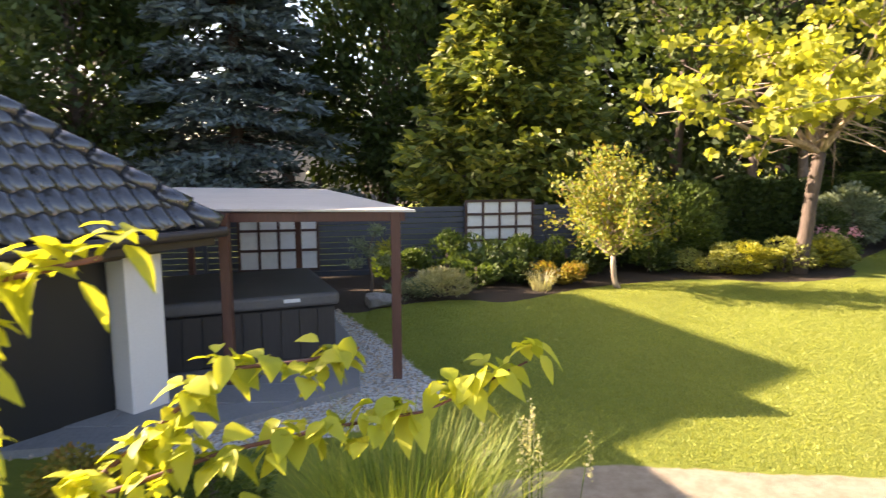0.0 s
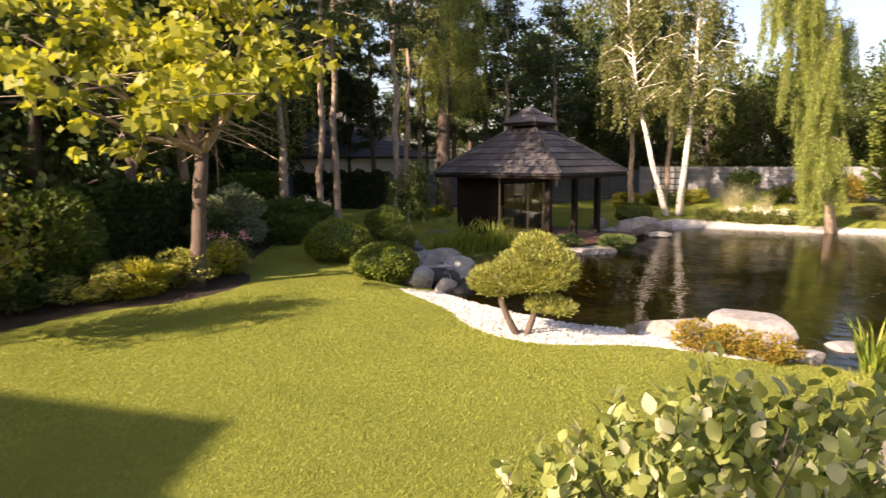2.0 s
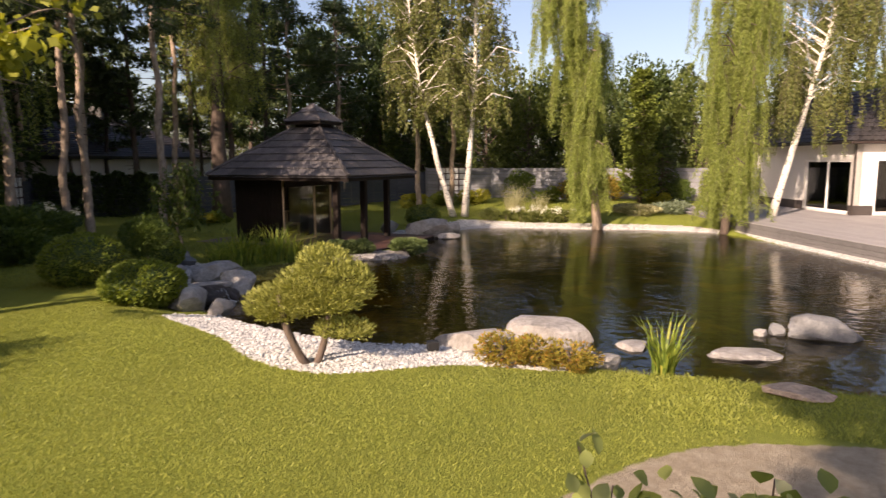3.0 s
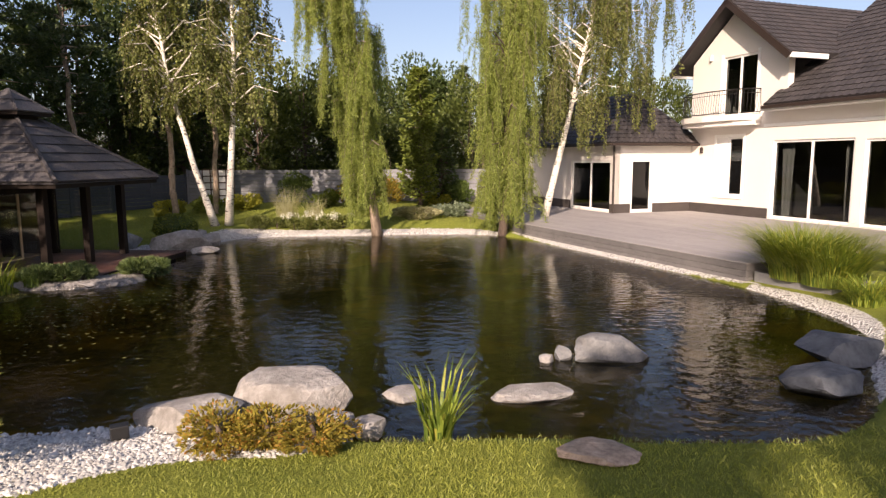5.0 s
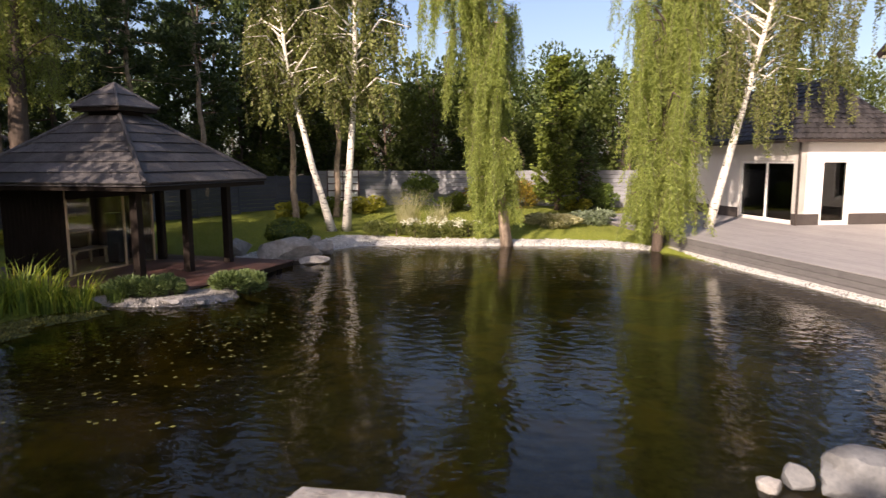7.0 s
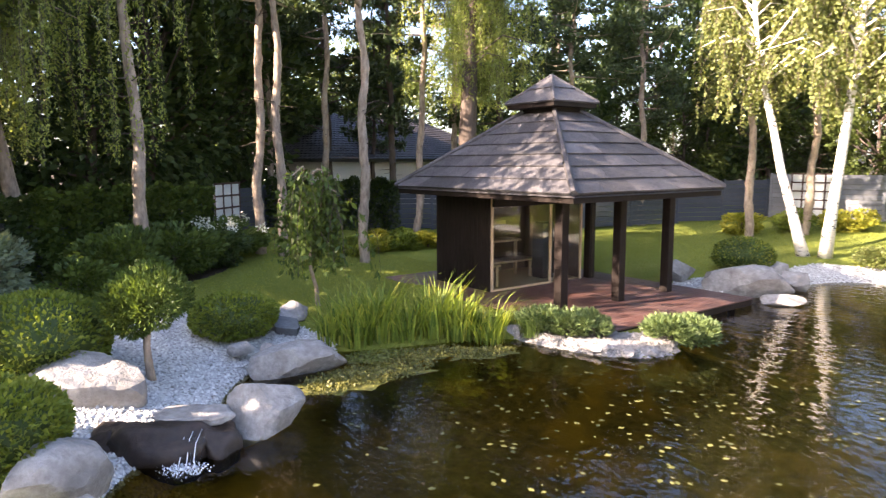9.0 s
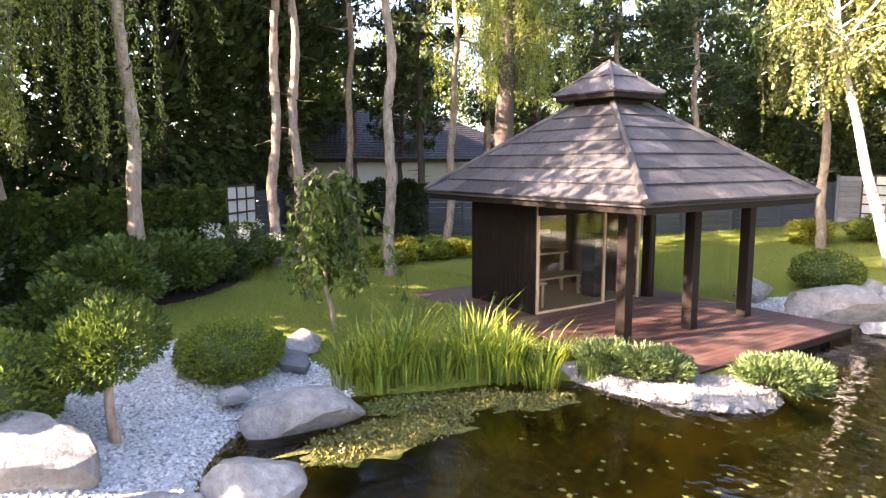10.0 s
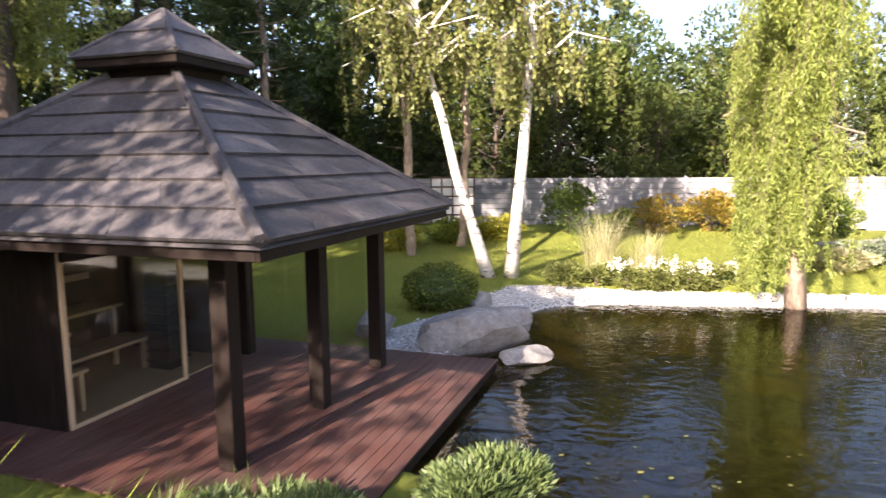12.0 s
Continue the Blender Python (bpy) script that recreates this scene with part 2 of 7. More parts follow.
M = dict(
    wood_dark=surface("dark_stained_wood", (0.008, 0.0052, 0.004), (0.02, 0.013, 0.0095), (0.027, 0.019, 0.015), 1.2, 30, 0.65, 0.5, 0.006, (1, 1, 0.12), spec=0.18),
    # pale streaks and patches: weathering, and sun dapple put into the colour
    shingle=surface("slate_grey_dappled_shingle", (0.028, 0.026, 0.028), (0.1, 0.092, 0.092), (0.16, 0.145, 0.14), 2.6, 13, 0.6, 0.8, 0.014, (1.8, 1.8, 0.22), per_piece=0.32, spec=0.35),
    deck_red=surface("oiled_red_brown_decking", (0.065, 0.029, 0.023), (0.12, 0.056, 0.045), (0.16, 0.105, 0.09), 1.3, 26, 0.5, 0.35, 0.004, (0.15, 1, 1), per_piece=0.15),
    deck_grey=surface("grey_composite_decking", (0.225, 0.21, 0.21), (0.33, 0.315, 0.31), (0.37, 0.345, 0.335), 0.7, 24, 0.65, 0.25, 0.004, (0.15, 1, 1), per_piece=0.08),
    # decking colour at about half value: the terrace front's shade is in the colour
    deck_side=surface("shaded_grey_fascia_board", (0.1, 0.095, 0.095), (0.17, 0.162, 0.16), (0.2, 0.19, 0.185), 0.9, 24, 0.7, 0.25, 0.004, (0.15, 1, 1), per_piece=0.1),
    spruce_wood=surface("pale_sauna_wood", (0.5, 0.35, 0.2), (0.66, 0.49, 0.31), None, 1.0, 18, 0.55, 0.2, 0.003, (1, 1, 0.15)),
    thermo_wood=surface("dark_brown_thermo_wood", (0.07, 0.04, 0.024), (0.13, 0.078, 0.046), None, 1.0, 18, 0.6, 0.25, 0.003, (1, 1, 0.15)),
    plaster=surface("white_house_plaster", (0.66, 0.625, 0.585), (0.72, 0.685, 0.64), (0.62, 0.585, 0.54), 0.5, 40, 0.85, 0.15, 0.004, spots=0.3),
    white_frame=plain("white_window_frame", (0.8, 0.8, 0.78), 0.4),
    plinth=surface("dark_brown_plinth", (0.04, 0.032, 0.03), (0.07, 0.058, 0.052), None, 2, 40, 0.7, 0.2),
    tile=surface("glazed_black_roof_tile", (0.024, 0.025, 0.03), (0.04, 0.042, 0.05), (0.055, 0.056, 0.065), 1.5, 30, 0.14, 0.06, 0.003, per_piece=0.2, spec=1.0),
    tile_far=surface("dark_roof_tiles", (0.03, 0.028, 0.03), (0.055, 0.05, 0.05), (0.07, 0.06, 0.06), 0.8, 20, 0.6, 0.2, 0.006, per_piece=0.18, spec=0.3),
    fascia=plain("dark_brown_fascia", (0.03, 0.02, 0.016), 0.45),
    iron=plain("black_wrought_iron", (0.015, 0.015, 0.015), 0.4, 0.6),
    fence=surface("anthracite_fence_boards", (0.04, 0.046, 0.06), (0.06, 0.068, 0.086), (0.075, 0.084, 0.1), 0.7, 26, 0.6, 0.2, 0.004, (0.15, 0.15, 1), per_piece=0.1),
    fence_grey=surface("weathered_grey_fence", (0.16, 0.165, 0.18), (0.24, 0.245, 0.26), (0.3, 0.3, 0.31), 0.6, 22, 0.75, 0.25, 0.005, (0.15, 0.15, 1), per_piece=0.12),
    panel=surface("milky_screen_panel", (0.66, 0.67, 0.66), (0.76, 0.77, 0.75), (0.6, 0.62, 0.62), 1.5, 8, 0.3, 0.1, 0.002, spots=0.4),
    lattice=surface("brown_lattice_wood", (0.05, 0.024, 0.018), (0.09, 0.045, 0.035), None, 2, 30, 0.6, 0.3),
    pergola=surface("mahogany_pergola_timber", (0.075, 0.03, 0.022), (0.13, 0.055, 0.038), (0.09, 0.035, 0.028), 1.4, 26, 0.5, 0.35, 0.004, (1, 1, 0.15)),
    sheet=surface("pale_pergola_roof_sheet", (0.5, 0.47, 0.42), (0.6, 0.57, 0.52), (0.42, 0.4, 0.36), 1.2, 9, 0.35, 0.1),
    tub=surface("charcoal_hot_tub_cladding", (0.03, 0.027, 0.028), (0.045, 0.04, 0.04), None, 1.5, 30, 0.5, 0.3, 0.004, (1, 1, 0.1)),
    cover=surface("grey_vinyl_tub_cover", (0.085, 0.082, 0.085), (0.12, 0.116, 0.118), (0.14, 0.135, 0.135), 1.6, 40, 0.5, 0.2, 0.003),
    rock=surface("pale_granite", (0.23, 0.215, 0.2), (0.43, 0.41, 0.385), (0.15, 0.135, 0.118), 2.2, 11, 0.85, 1.0, 0.04, spots=0.85),
    # wet brown stone, near-black because the hollow's shade is in its colour
    wet_slate=surface("wet_brown_stone_hollow_shade", (0.014, 0.01, 0.008), (0.045, 0.03, 0.023), (0.07, 0.058, 0.048), 1.8, 9, 0.5, 0.8, 0.02, spots=0.6, spec=0.3),
    # stone with the house's shadow put into its dark blue-grey colour
    rock_shaded=surface("blue_grey_shaded_stone", (0.04, 0.045, 0.055), (0.1, 0.11, 0.125), (0.17, 0.18, 0.19), 2.0, 9, 0.75, 0.9, 0.03, spots=0.6),
    water_strand=glass_material("falling_water", (0.9, 0.93, 0.95)),
    rock_dark=surface("grey_wet_stone", (0.11, 0.112, 0.115), (0.2, 0.203, 0.205), (0.08, 0.075, 0.065), 1.6, 12, 0.7, 0.8, 0.02),
    pebble=surface("white_crushed_stone", (0.5, 0.49, 0.46), (0.72, 0.71, 0.68), (0.4, 0.38, 0.35), 2.5, 30, 0.85, 0.3, 0.004, per_piece=0.35),
    pebble_beige=surface("beige_crushed_stone", (0.4, 0.31, 0.22), (0.62, 0.52, 0.4), (0.3, 0.23, 0.17), 2.5, 30, 0.85, 0.3, 0.004, per_piece=0.35),
    slab=surface("grey_paving_slab", (0.17, 0.17, 0.175), (0.23, 0.23, 0.235), (0.28, 0.27, 0.26), 0.9, 30, 0.8, 0.2, 0.004, per_piece=0.08),
    bark=surface("brown_bark", (0.07, 0.05, 0.038), (0.15, 0.11, 0.085), (0.05, 0.037, 0.028), 2, 16, 0.9, 0.9, 0.02, (1, 1, 0.25)),
    bark_pine=surface("scots_pine_bark", (0.2, 0.145, 0.105), (0.52, 0.41, 0.31), (0.13, 0.095, 0.07), 2.4, 11, 0.9, 0.9, 0.02, (1, 1, 0.35)),
    bark_birch=bark_birch(),
    twig=surface("reddish_twig", (0.12, 0.045, 0.035), (0.2, 0.08, 0.05), None, 3, 30, 0.7, 0.3, 0.002),
    glass=glass_material("window_glass", (0.92, 0.93, 0.9)),
    glass_dark=glass_material("tinted_window_glass", (0.35, 0.37, 0.37)),
    # room walls in dark grey: the dimness indoors is put into the colour
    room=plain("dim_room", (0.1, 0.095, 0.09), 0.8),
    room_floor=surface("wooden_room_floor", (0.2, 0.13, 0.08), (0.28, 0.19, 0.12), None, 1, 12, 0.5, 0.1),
    curtain=surface("white_curtain", (0.62, 0.61, 0.57), (0.72, 0.71, 0.67), None, 2, 20, 0.9, 0.2),
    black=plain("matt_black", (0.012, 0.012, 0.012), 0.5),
    label=plain("white_badge", (0.75, 0.75, 0.75), 0.4),
    red_flower=leaf_material("pink_petals", (0.55, 0.2, 0.32), (0.75, 0.42, 0.52), 0.3),
    white_flower=leaf_material("white_petals", (0.7, 0.7, 0.6), (0.82, 0.82, 0.74), 0.25),
    water=water_material(),
    grass_leaf=leaf_material("lawn_blades", (0.25, 0.285, 0.055), (0.34, 0.365, 0.08), 0.35),
    leaf_catalpa=leaf_material("golden_catalpa_leaf", (0.19, 0.22, 0.03), (0.4, 0.41, 0.065), 0.45),
    leaf_maple=leaf_material("olive_maple_leaf", (0.14, 0.18, 0.035), (0.33, 0.36, 0.07), 0.4, tips=(0.42, 0.25, 0.07)),
    leaf_green=leaf_material("green_shrub_leaf", (0.05, 0.085, 0.02), (0.12, 0.17, 0.035), 0.3),
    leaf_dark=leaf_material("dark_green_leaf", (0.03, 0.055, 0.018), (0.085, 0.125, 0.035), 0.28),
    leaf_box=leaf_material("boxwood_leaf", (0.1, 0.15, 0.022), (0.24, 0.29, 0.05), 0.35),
    leaf_yellow=leaf_material("yellow_green_leaf", (0.2, 0.22, 0.025), (0.42, 0.4, 0.06), 0.4),
    leaf_yew=leaf_material("yew_needles", (0.06, 0.095, 0.022), (0.18, 0.22, 0.04), 0.3, tips=(0.42, 0.41, 0.08)),
    leaf_spruce=leaf_material("blue_spruce_needles", (0.06, 0.09, 0.09), (0.2, 0.26, 0.26), 0.15),
    leaf_pine=leaf_material("pine_needles", (0.03, 0.055, 0.022), (0.095, 0.13, 0.05), 0.2),
    leaf_willow=leaf_material("weeping_strand_leaf", (0.14, 0.19, 0.045), (0.36, 0.41, 0.11), 0.42),
    leaf_larch=leaf_material("larch_needles", (0.13, 0.18, 0.045), (0.34, 0.4, 0.1), 0.42),
    leaf_birch=leaf_material("birch_leaf", (0.085, 0.115, 0.03), (0.22, 0.24, 0.075), 0.35),
    leaf_juniper=leaf_material("grey_juniper_needles", (0.05, 0.085, 0.03), (0.17, 0.225, 0.08), 0.25),
    leaf_bonsai=leaf_material("bright_dwarf_pine_needles", (0.15, 0.17, 0.04), (0.36, 0.37, 0.1), 0.3),
    leaf_column=leaf_material("fresh_green_column_leaf", (0.09, 0.13, 0.025), (0.22, 0.27, 0.055), 0.35),
    leaf_dogwood=leaf_material("yellow_green_dogwood_leaf", (0.3, 0.34, 0.025), (0.52, 0.53, 0.06), 0.45),
    foam=plain("white_falling_water", (0.8, 0.83, 0.84), 0.25),
    leaf_wood=leaf_material("woodland_leaf", (0.045, 0.07, 0.016), (0.13, 0.165, 0.04), 0.3),
    leaf_grey=leaf_material("grey_green_leaf", (0.12, 0.16, 0.1), (0.26, 0.31, 0.2), 0.25),
    leaf_rust=leaf_material("rust_barberry_leaf", (0.17, 0.15, 0.025), (0.36, 0.29, 0.05), 0.35, tips=(0.42, 0.19, 0.05)),
    leaf_iris=leaf_material("iris_blade", (0.07, 0.125, 0.022), (0.3, 0.37, 0.06), 0.4, tips=(0.46, 0.42, 0.08)),
    leaf_pond=leaf_material("floating_pond_leaf", (0.07, 0.075, 0.02), (0.2, 0.19, 0.05), 0.1),
    leaf_straw=leaf_material("straw_seed_heads", (0.3, 0.29, 0.15), (0.5, 0.48, 0.3), 0.4),
    leaf_white=leaf_material("pale_shrub_leaf", (0.1, 0.14, 0.03), (0.3, 0.34, 0.1), 0.35, tips=(0.62, 0.6, 0.42)),
)

# ---- building blocks ----


def mesh_object(name, verts, faces, material, parent=None, smooth=False):
    me = bpy.data.meshes.new(name)
    me.from_pydata([tuple(v) for v in verts], [], [tuple(f) for f in faces])
    me.materials.append(material)
    if smooth:
        me.polygons.foreach_set("use_smooth", [True] * len(me.polygons))
    me.update()
    ob = new(name, me)
    ob.parent = parent
    return ob


def part(name, bm, material, parent=None, label="", smooth=False):
    me = bpy.data.meshes.new(name)
    bmesh.ops.recalc_face_normals(bm, faces=bm.faces)
    bm.to_mesh(me)
    bm.free()
    me.materials.append(material)
    if smooth:
        me.polygons.foreach_set("use_smooth", [True] * len(me.polygons))
    ob = new(name, me)
    ob.parent = parent
    if label:
        ob["label"] = label
    return ob


def thing(name, m, label, category, group="", kind=""):
    ob = new(name)
    ob.empty_display_size = 0.2
    ob.matrix_world = m
    return tagged(ob, label, category, group, kind)


def box(bm, a, b, m=None):
    """A box between two corners, its edges kept crisp; m: a further pose."""
    r = bmesh.ops.create_cube(bm, size=1.0)
    c, d = (Vector(a) + Vector(b)) / 2, Vector(b) - Vector(a)
    t = Matrix.Translation(c) @ Matrix.Diagonal((d.x, d.y, d.z, 1))
    bmesh.ops.transform(bm, matrix=(m @ t) if m else t, verts=r["verts"])
    return r["verts"]


def soft_box(a, b, r=0.01, seg=2):
    bm = bmesh.new()
    box(bm, a, b)
    bmesh.ops.bevel(bm, geom=list(bm.edges), offset=r, segments=seg, affect="EDGES", profile=0.5)
    return bm


def tube(bm, pts, radii, seg=8, cap=True):
    """A tapered tube along points."""
    pts = [Vector(p) for p in pts]
    rings, side = [], None
    for i, p in enumerate(pts):
        d = (pts[min(i + 1, len(pts) - 1)] - pts[max(i - 1, 0)]).normalized()
        if side is None:
            side = d.cross(Vector((0.31, 0.95, 0.05))).normalized()
        side = (side - d * side.dot(d)).normalized()
        up = d.cross(side)
        rings.append([bm.verts.new(p + (side * math.cos(k * math.tau / seg) + up * math.sin(k * math.tau / seg)) * radii[i]) for k in range(seg)])
    for a, b in zip(rings, rings[1:]):
        for k in range(seg):
            bm.faces.new((a[k], a[(k + 1) % seg], b[(k + 1) % seg], b[k]))
    if cap and seg > 2:
        bm.faces.new(rings[0][::-1])
        bm.faces.new(rings[-1])


def prism(bm, poly, z0, z1):
    lo = [bm.verts.new((x, y, z0)) for x, y in poly]
    hi = [bm.verts.new((x, y, z1)) for x, y in poly]
    n = len(poly)
    bm.faces.new(lo[::-1])
    bm.faces.new(hi)
    for i in range(n):
        bm.faces.new((lo[i], lo[(i + 1) % n], hi[(i + 1) % n], hi[i]))


def slab3(bm, quad, thick):
    """A plate of some thickness below a polygon in space."""
    q = [Vector(p) for p in quad]
    nrm = (q[1] - q[0]).cross(q[2] - q[0]).normalized()
    if nrm.z < 0:
        nrm = -nrm
    top = [bm.verts.new(p) for p in q]
    low = [bm.verts.new(p - nrm * thick) for p in q]
    k = len(q)
    bm.faces.new(top)
    bm.faces.new(low[::-1])
    for i in range(k):
        bm.faces.new((top[i], low[i], low[(i + 1) % k], top[(i + 1) % k]))


def leaves(name, at, size, material, parent=None, width=0.5, droop=0.0, lift=0.0, toward=None, r=None, fold=0.15, vary=0.35):
    """Many leaves in one mesh: each a folded blade at its own place and turn. toward: the way that each blade points."""
    r = r or rng
    at = np.asarray(at, float)
    n = len(at)
    d = r.normal(size=(n, 3)) if toward is None else np.asarray(toward, float) + 0.35 * r.normal(size=(n, 3))
    d[:, 2] += lift - droop
    d /= np.linalg.norm(d, axis=1, keepdims=True) + 1e-9
    s = np.cross(d, r.normal(size=(n, 3)))
    s /= np.linalg.norm(s, axis=1, keepdims=True) + 1e-9
    u = np.cross(d, s)
    ln = (size * (1 + vary * (2 * r.random(n) - 1)))[:, None]
    mid = at + d * ln * 0.45
    v = np.empty((n, 4, 3))
    v[:, 0] = at
    v[:, 1] = mid + s * ln * width * 0.5 + u * ln * fold
    v[:, 2] = at + d * ln
    v[:, 3] = mid - s * ln * width * 0.5 + u * ln * fold
    return quads(name, v.reshape(-1, 3), n, material, parent)


def quads(name, v, n, material, parent=None):
    me = bpy.data.meshes.new(name)
    me.vertices.add(4 * n)
    me.vertices.foreach_set("co", v.astype(np.float32).ravel())
    me.loops.add(4 * n)
    me.loops.foreach_set("vertex_index", np.arange(4 * n, dtype=np.int32))
    me.polygons.add(n)
    me.polygons.foreach_set("loop_start", np.arange(0, 4 * n, 4, dtype=np.int32))
    me.materials.append(material)
    me.update(calc_edges=True)
    ob = new(name, me)
    ob.parent = parent
    return ob


def bent(p, q, bow, k=6, r=None):
    """Points of a slightly crooked line from p to q."""
    r = r or rng
    p, q = np.array(p, float), np.array(q, float)
    off = r.normal(size=3) * bow
    return [p + (q - p) * t + off * math.sin(math.pi * t) + r.normal(size=3) * bow * 0.15 * (0 < t < 1) for t in np.linspace(0, 1, k)]


def in_ball(n, r=None, shell=0.0):
    r = r or rng
    d = r.normal(size=(n, 3))
    d /= np.linalg.norm(d, axis=1, keepdims=True)
    return d * ((shell + (1 - shell) * r.random(n)) ** (1 / 3))[:, None]


# ---- the lie of the land ----
POND = [(12.4, 10.9), (11.75, 8.6), (11.6, 7.3), (11.9, 6.3), (11.65, 5.4), (11.5, 3.5), (11.6, 1.7), (11.45, 0.0), (11.5, -1.4), (12.4, -2.6), (14.0, -3.4),
        (15.3, -4.4), (16.8, -4.85), (18.4, -4.7), (20.2, -4.42), (21.85, -3.77), (26.2, -1.97), (31.3, 0.22), (31.9, 2.4), (31.7, 5.0), (31.3, 7.4), (31.1, 9.8), (30.2, 11.3), (27.6, 11.6), (26.2, 12.2),
        (22.5, 12.2), (21.9, 10.72), (21.1, 10.55), (20.45, 11.05), (20.2, 12.1), (20.1, 13.2), (18.0, 13.95), (16.9, 14.6), (15.75, 14.4), (15.1, 13.85), (14.62, 13.1), (14.3, 12.4), (13.4, 12.35)]
GRAVEL = [(11.5, 11.6), (10.8, 9.5), (9.9, 8.4), (9.6, 7.2), (10.1, 6.3), (10.9, 5.4), (11.1, 3.9), (12.4, 3.4), (13.0, 8.0), (12.8, 11.0)]
GRAVEL_WEST = [(12.6, 11.6), (13.0, 14.6), (13.9, 15.3), (15.0, 17.1), (16.3, 17.0), (17.3, 15.4), (17.4, 14.2), (15.6, 13.0), (14.0, 11.6)]
GRAVEL_GAZEBO = [(20.1, 13.3), (20.8, 13.0), (21.1, 11.7), (21.9, 11.1), (21.4, 10.4), (20.4, 10.9), (20.0, 12.2)]
GRAVEL_EAST = [(26.0, 11.0), (26.0, 13.6), (27.8, 13.5), (29.2, 12.3), (31.2, 12.0), (31.75, 10.5), (31.85, 8.0), (32.3, 4.5), (32.4, 1.6), (31.0, 0.0), (29.5, 6.0), (29.5, 10.0)]
GRAVEL_DECK = [(19.9, -4.45), (31.3, 0.3), (31.5, 0.0), (20.1, -4.8)]
GRAVEL_SOUTH = [(12.6, -3.0), (14.6, -3.9), (16.6, -5.3), (18.6, -5.1), (20.2, -4.5), (20.0, -3.8), (17.5, -4.2), (15.5, -3.2), (13.0, -1.8)]
PATIO_GRAVEL = [(-6.0, 6.2), (-1.5, 6.0), (0.5, 7.2), (-0.2, 9.0), (-1.25, 11.6), (-2.2, 13.2), (-6.0, 13.5)]
SAND = [(-3.0, 3.8), (0.2, 5.1), (1.6, 5.65), (2.6, 5.4), (4.4, 5.2), (6.2, 4.4), (8.2, 3.2), (9.0, 2.4), (9.4, 1.2), (9.7, -1.0), (9.6, -4.0), (0.0, -3.0), (-4.0, 0.0)]
BEDS = [(-2.6, 13.4), (-1.35, 11.7), (-0.6, 12.5), (0.9, 12.75), (1.6, 12.0), (3.1, 13.0), (4.6, 13.7), (6.4, 14.1), (7.6, 13.2), (9.6, 13.6), (10.6, 15.6), (12.5, 17.4), (15.0, 19.6),
        (18.0, 20.6), (19.5, 23.0), (20.5, 26.0), (22.0, 30.0), (14.0, 24.5), (5.0, 18.5), (-8.0, 15.5)]
HEIGHTS = [(5, 8, 0.25), (1, 5.5, 0.27), (4, 13, 0.42), (7, 11.5, 0.42), (9, 14.5, 0.5), (15, 17.5, 0.45), (20, 20, 0.5), (21.5, 27, 0.75), (34, 12, 0.4), (41, 14, 0.72),
           (42, 5, 0.7), (36, 3, 0.42), (28, 19, 0.4), (23.6, 14.0, 0.0), (23.6, 17.0, 0.02), (22.2, 18.4, 0.06), (25.4, 17.8, 0.06), (21.6, 15.0, 0.06), (25.8, 14.5, 0.05), (24.0, 18.9, 0.16), (-2.5, 8.0, 0.2), (-3.0, 10.5, 0.2), (-1.3, 9.0, 0.2), (-4.5, 6.5, 0.2), (-5.5, 9.0, 0.2), (0, -5, 0.3), (8, 2, 0.22), (10, 6.5, 0.24), (11, 0, 0.2), (24, 18, 0.3), (20.5, 16.5, 0.28), (33, -2, 0.35),
           (30, 30, 0.8), (50, 10, 0.9), (-10, 20, 0.6), (10, 25, 0.8), (60, 60, 1.0), (-40, 40, 0.8), (20, -40, 0.3), (70, -20, 0.8)]
HZ = np.array(HEIGHTS, float)


def edge_gap(poly, x, y):
    """Metres from each place to a closed line: below zero inside it."""
    p = np.array(poly, float)
    x, y = np.asarray(x, float), np.asarray(y, float)
    best, inside = np.full(x.shape, 1e9), np.zeros(x.shape, bool)
    for (ax, ay), (bx, by) in zip(p, np.roll(p, -1, 0)):
        ex, ey = bx - ax, by - ay
        t = np.clip(((x - ax) * ex + (y - ay) * ey) / (ex * ex + ey * ey), 0, 1)
        best = np.minimum(best, np.hypot(x - ax - t * ex, y - ay - t * ey))
        cross = (ay > y) != (by > y)
        inside ^= cross & (x < ex * (y - ay) / (ey if abs(ey) > 1e-9 else 1e-9) + ax)
    return np.where(inside, -best, best)


def rounded(poly, k=3):
    """The same outline with its corners cut k times."""
    p = np.array(poly, float)
    for _ in range(k):
        q = np.roll(p, -1, 0)
        p = np.stack([0.75 * p + 0.25 * q, 0.25 * p + 0.75 * q], 1).reshape(-1, 2)
    return p


POND_LINE = rounded(POND, 2)


def ground_height(x, y):
    x, y = np.asarray(x, float), np.asarray(y, float)
    w = 1.0 / ((x[..., None] - HZ[:, 0]) ** 2 + (y[..., None] - HZ[:, 1]) ** 2 + 1.5) ** 1.5
    z = (w * HZ[:, 2]).sum(-1) / w.sum(-1)
    g = edge_gap(POND_LINE, x, y)
    bank = np.clip(g / 1.6, 0, 1)
    out = 0.10 + (z - 0.10) * bank * bank * (3 - 2 * bank)
    depth = np.clip(-g / 2.2, 0, 1)
    return np.where(g > 0, out, 0.10 - 0.26 * np.clip(-g / 0.35, 0, 1) - 0.62 * depth)


def gz(x, y):
    return float(ground_height(np.array([x]), np.array([y]))[0])

# ---- ground and water ----


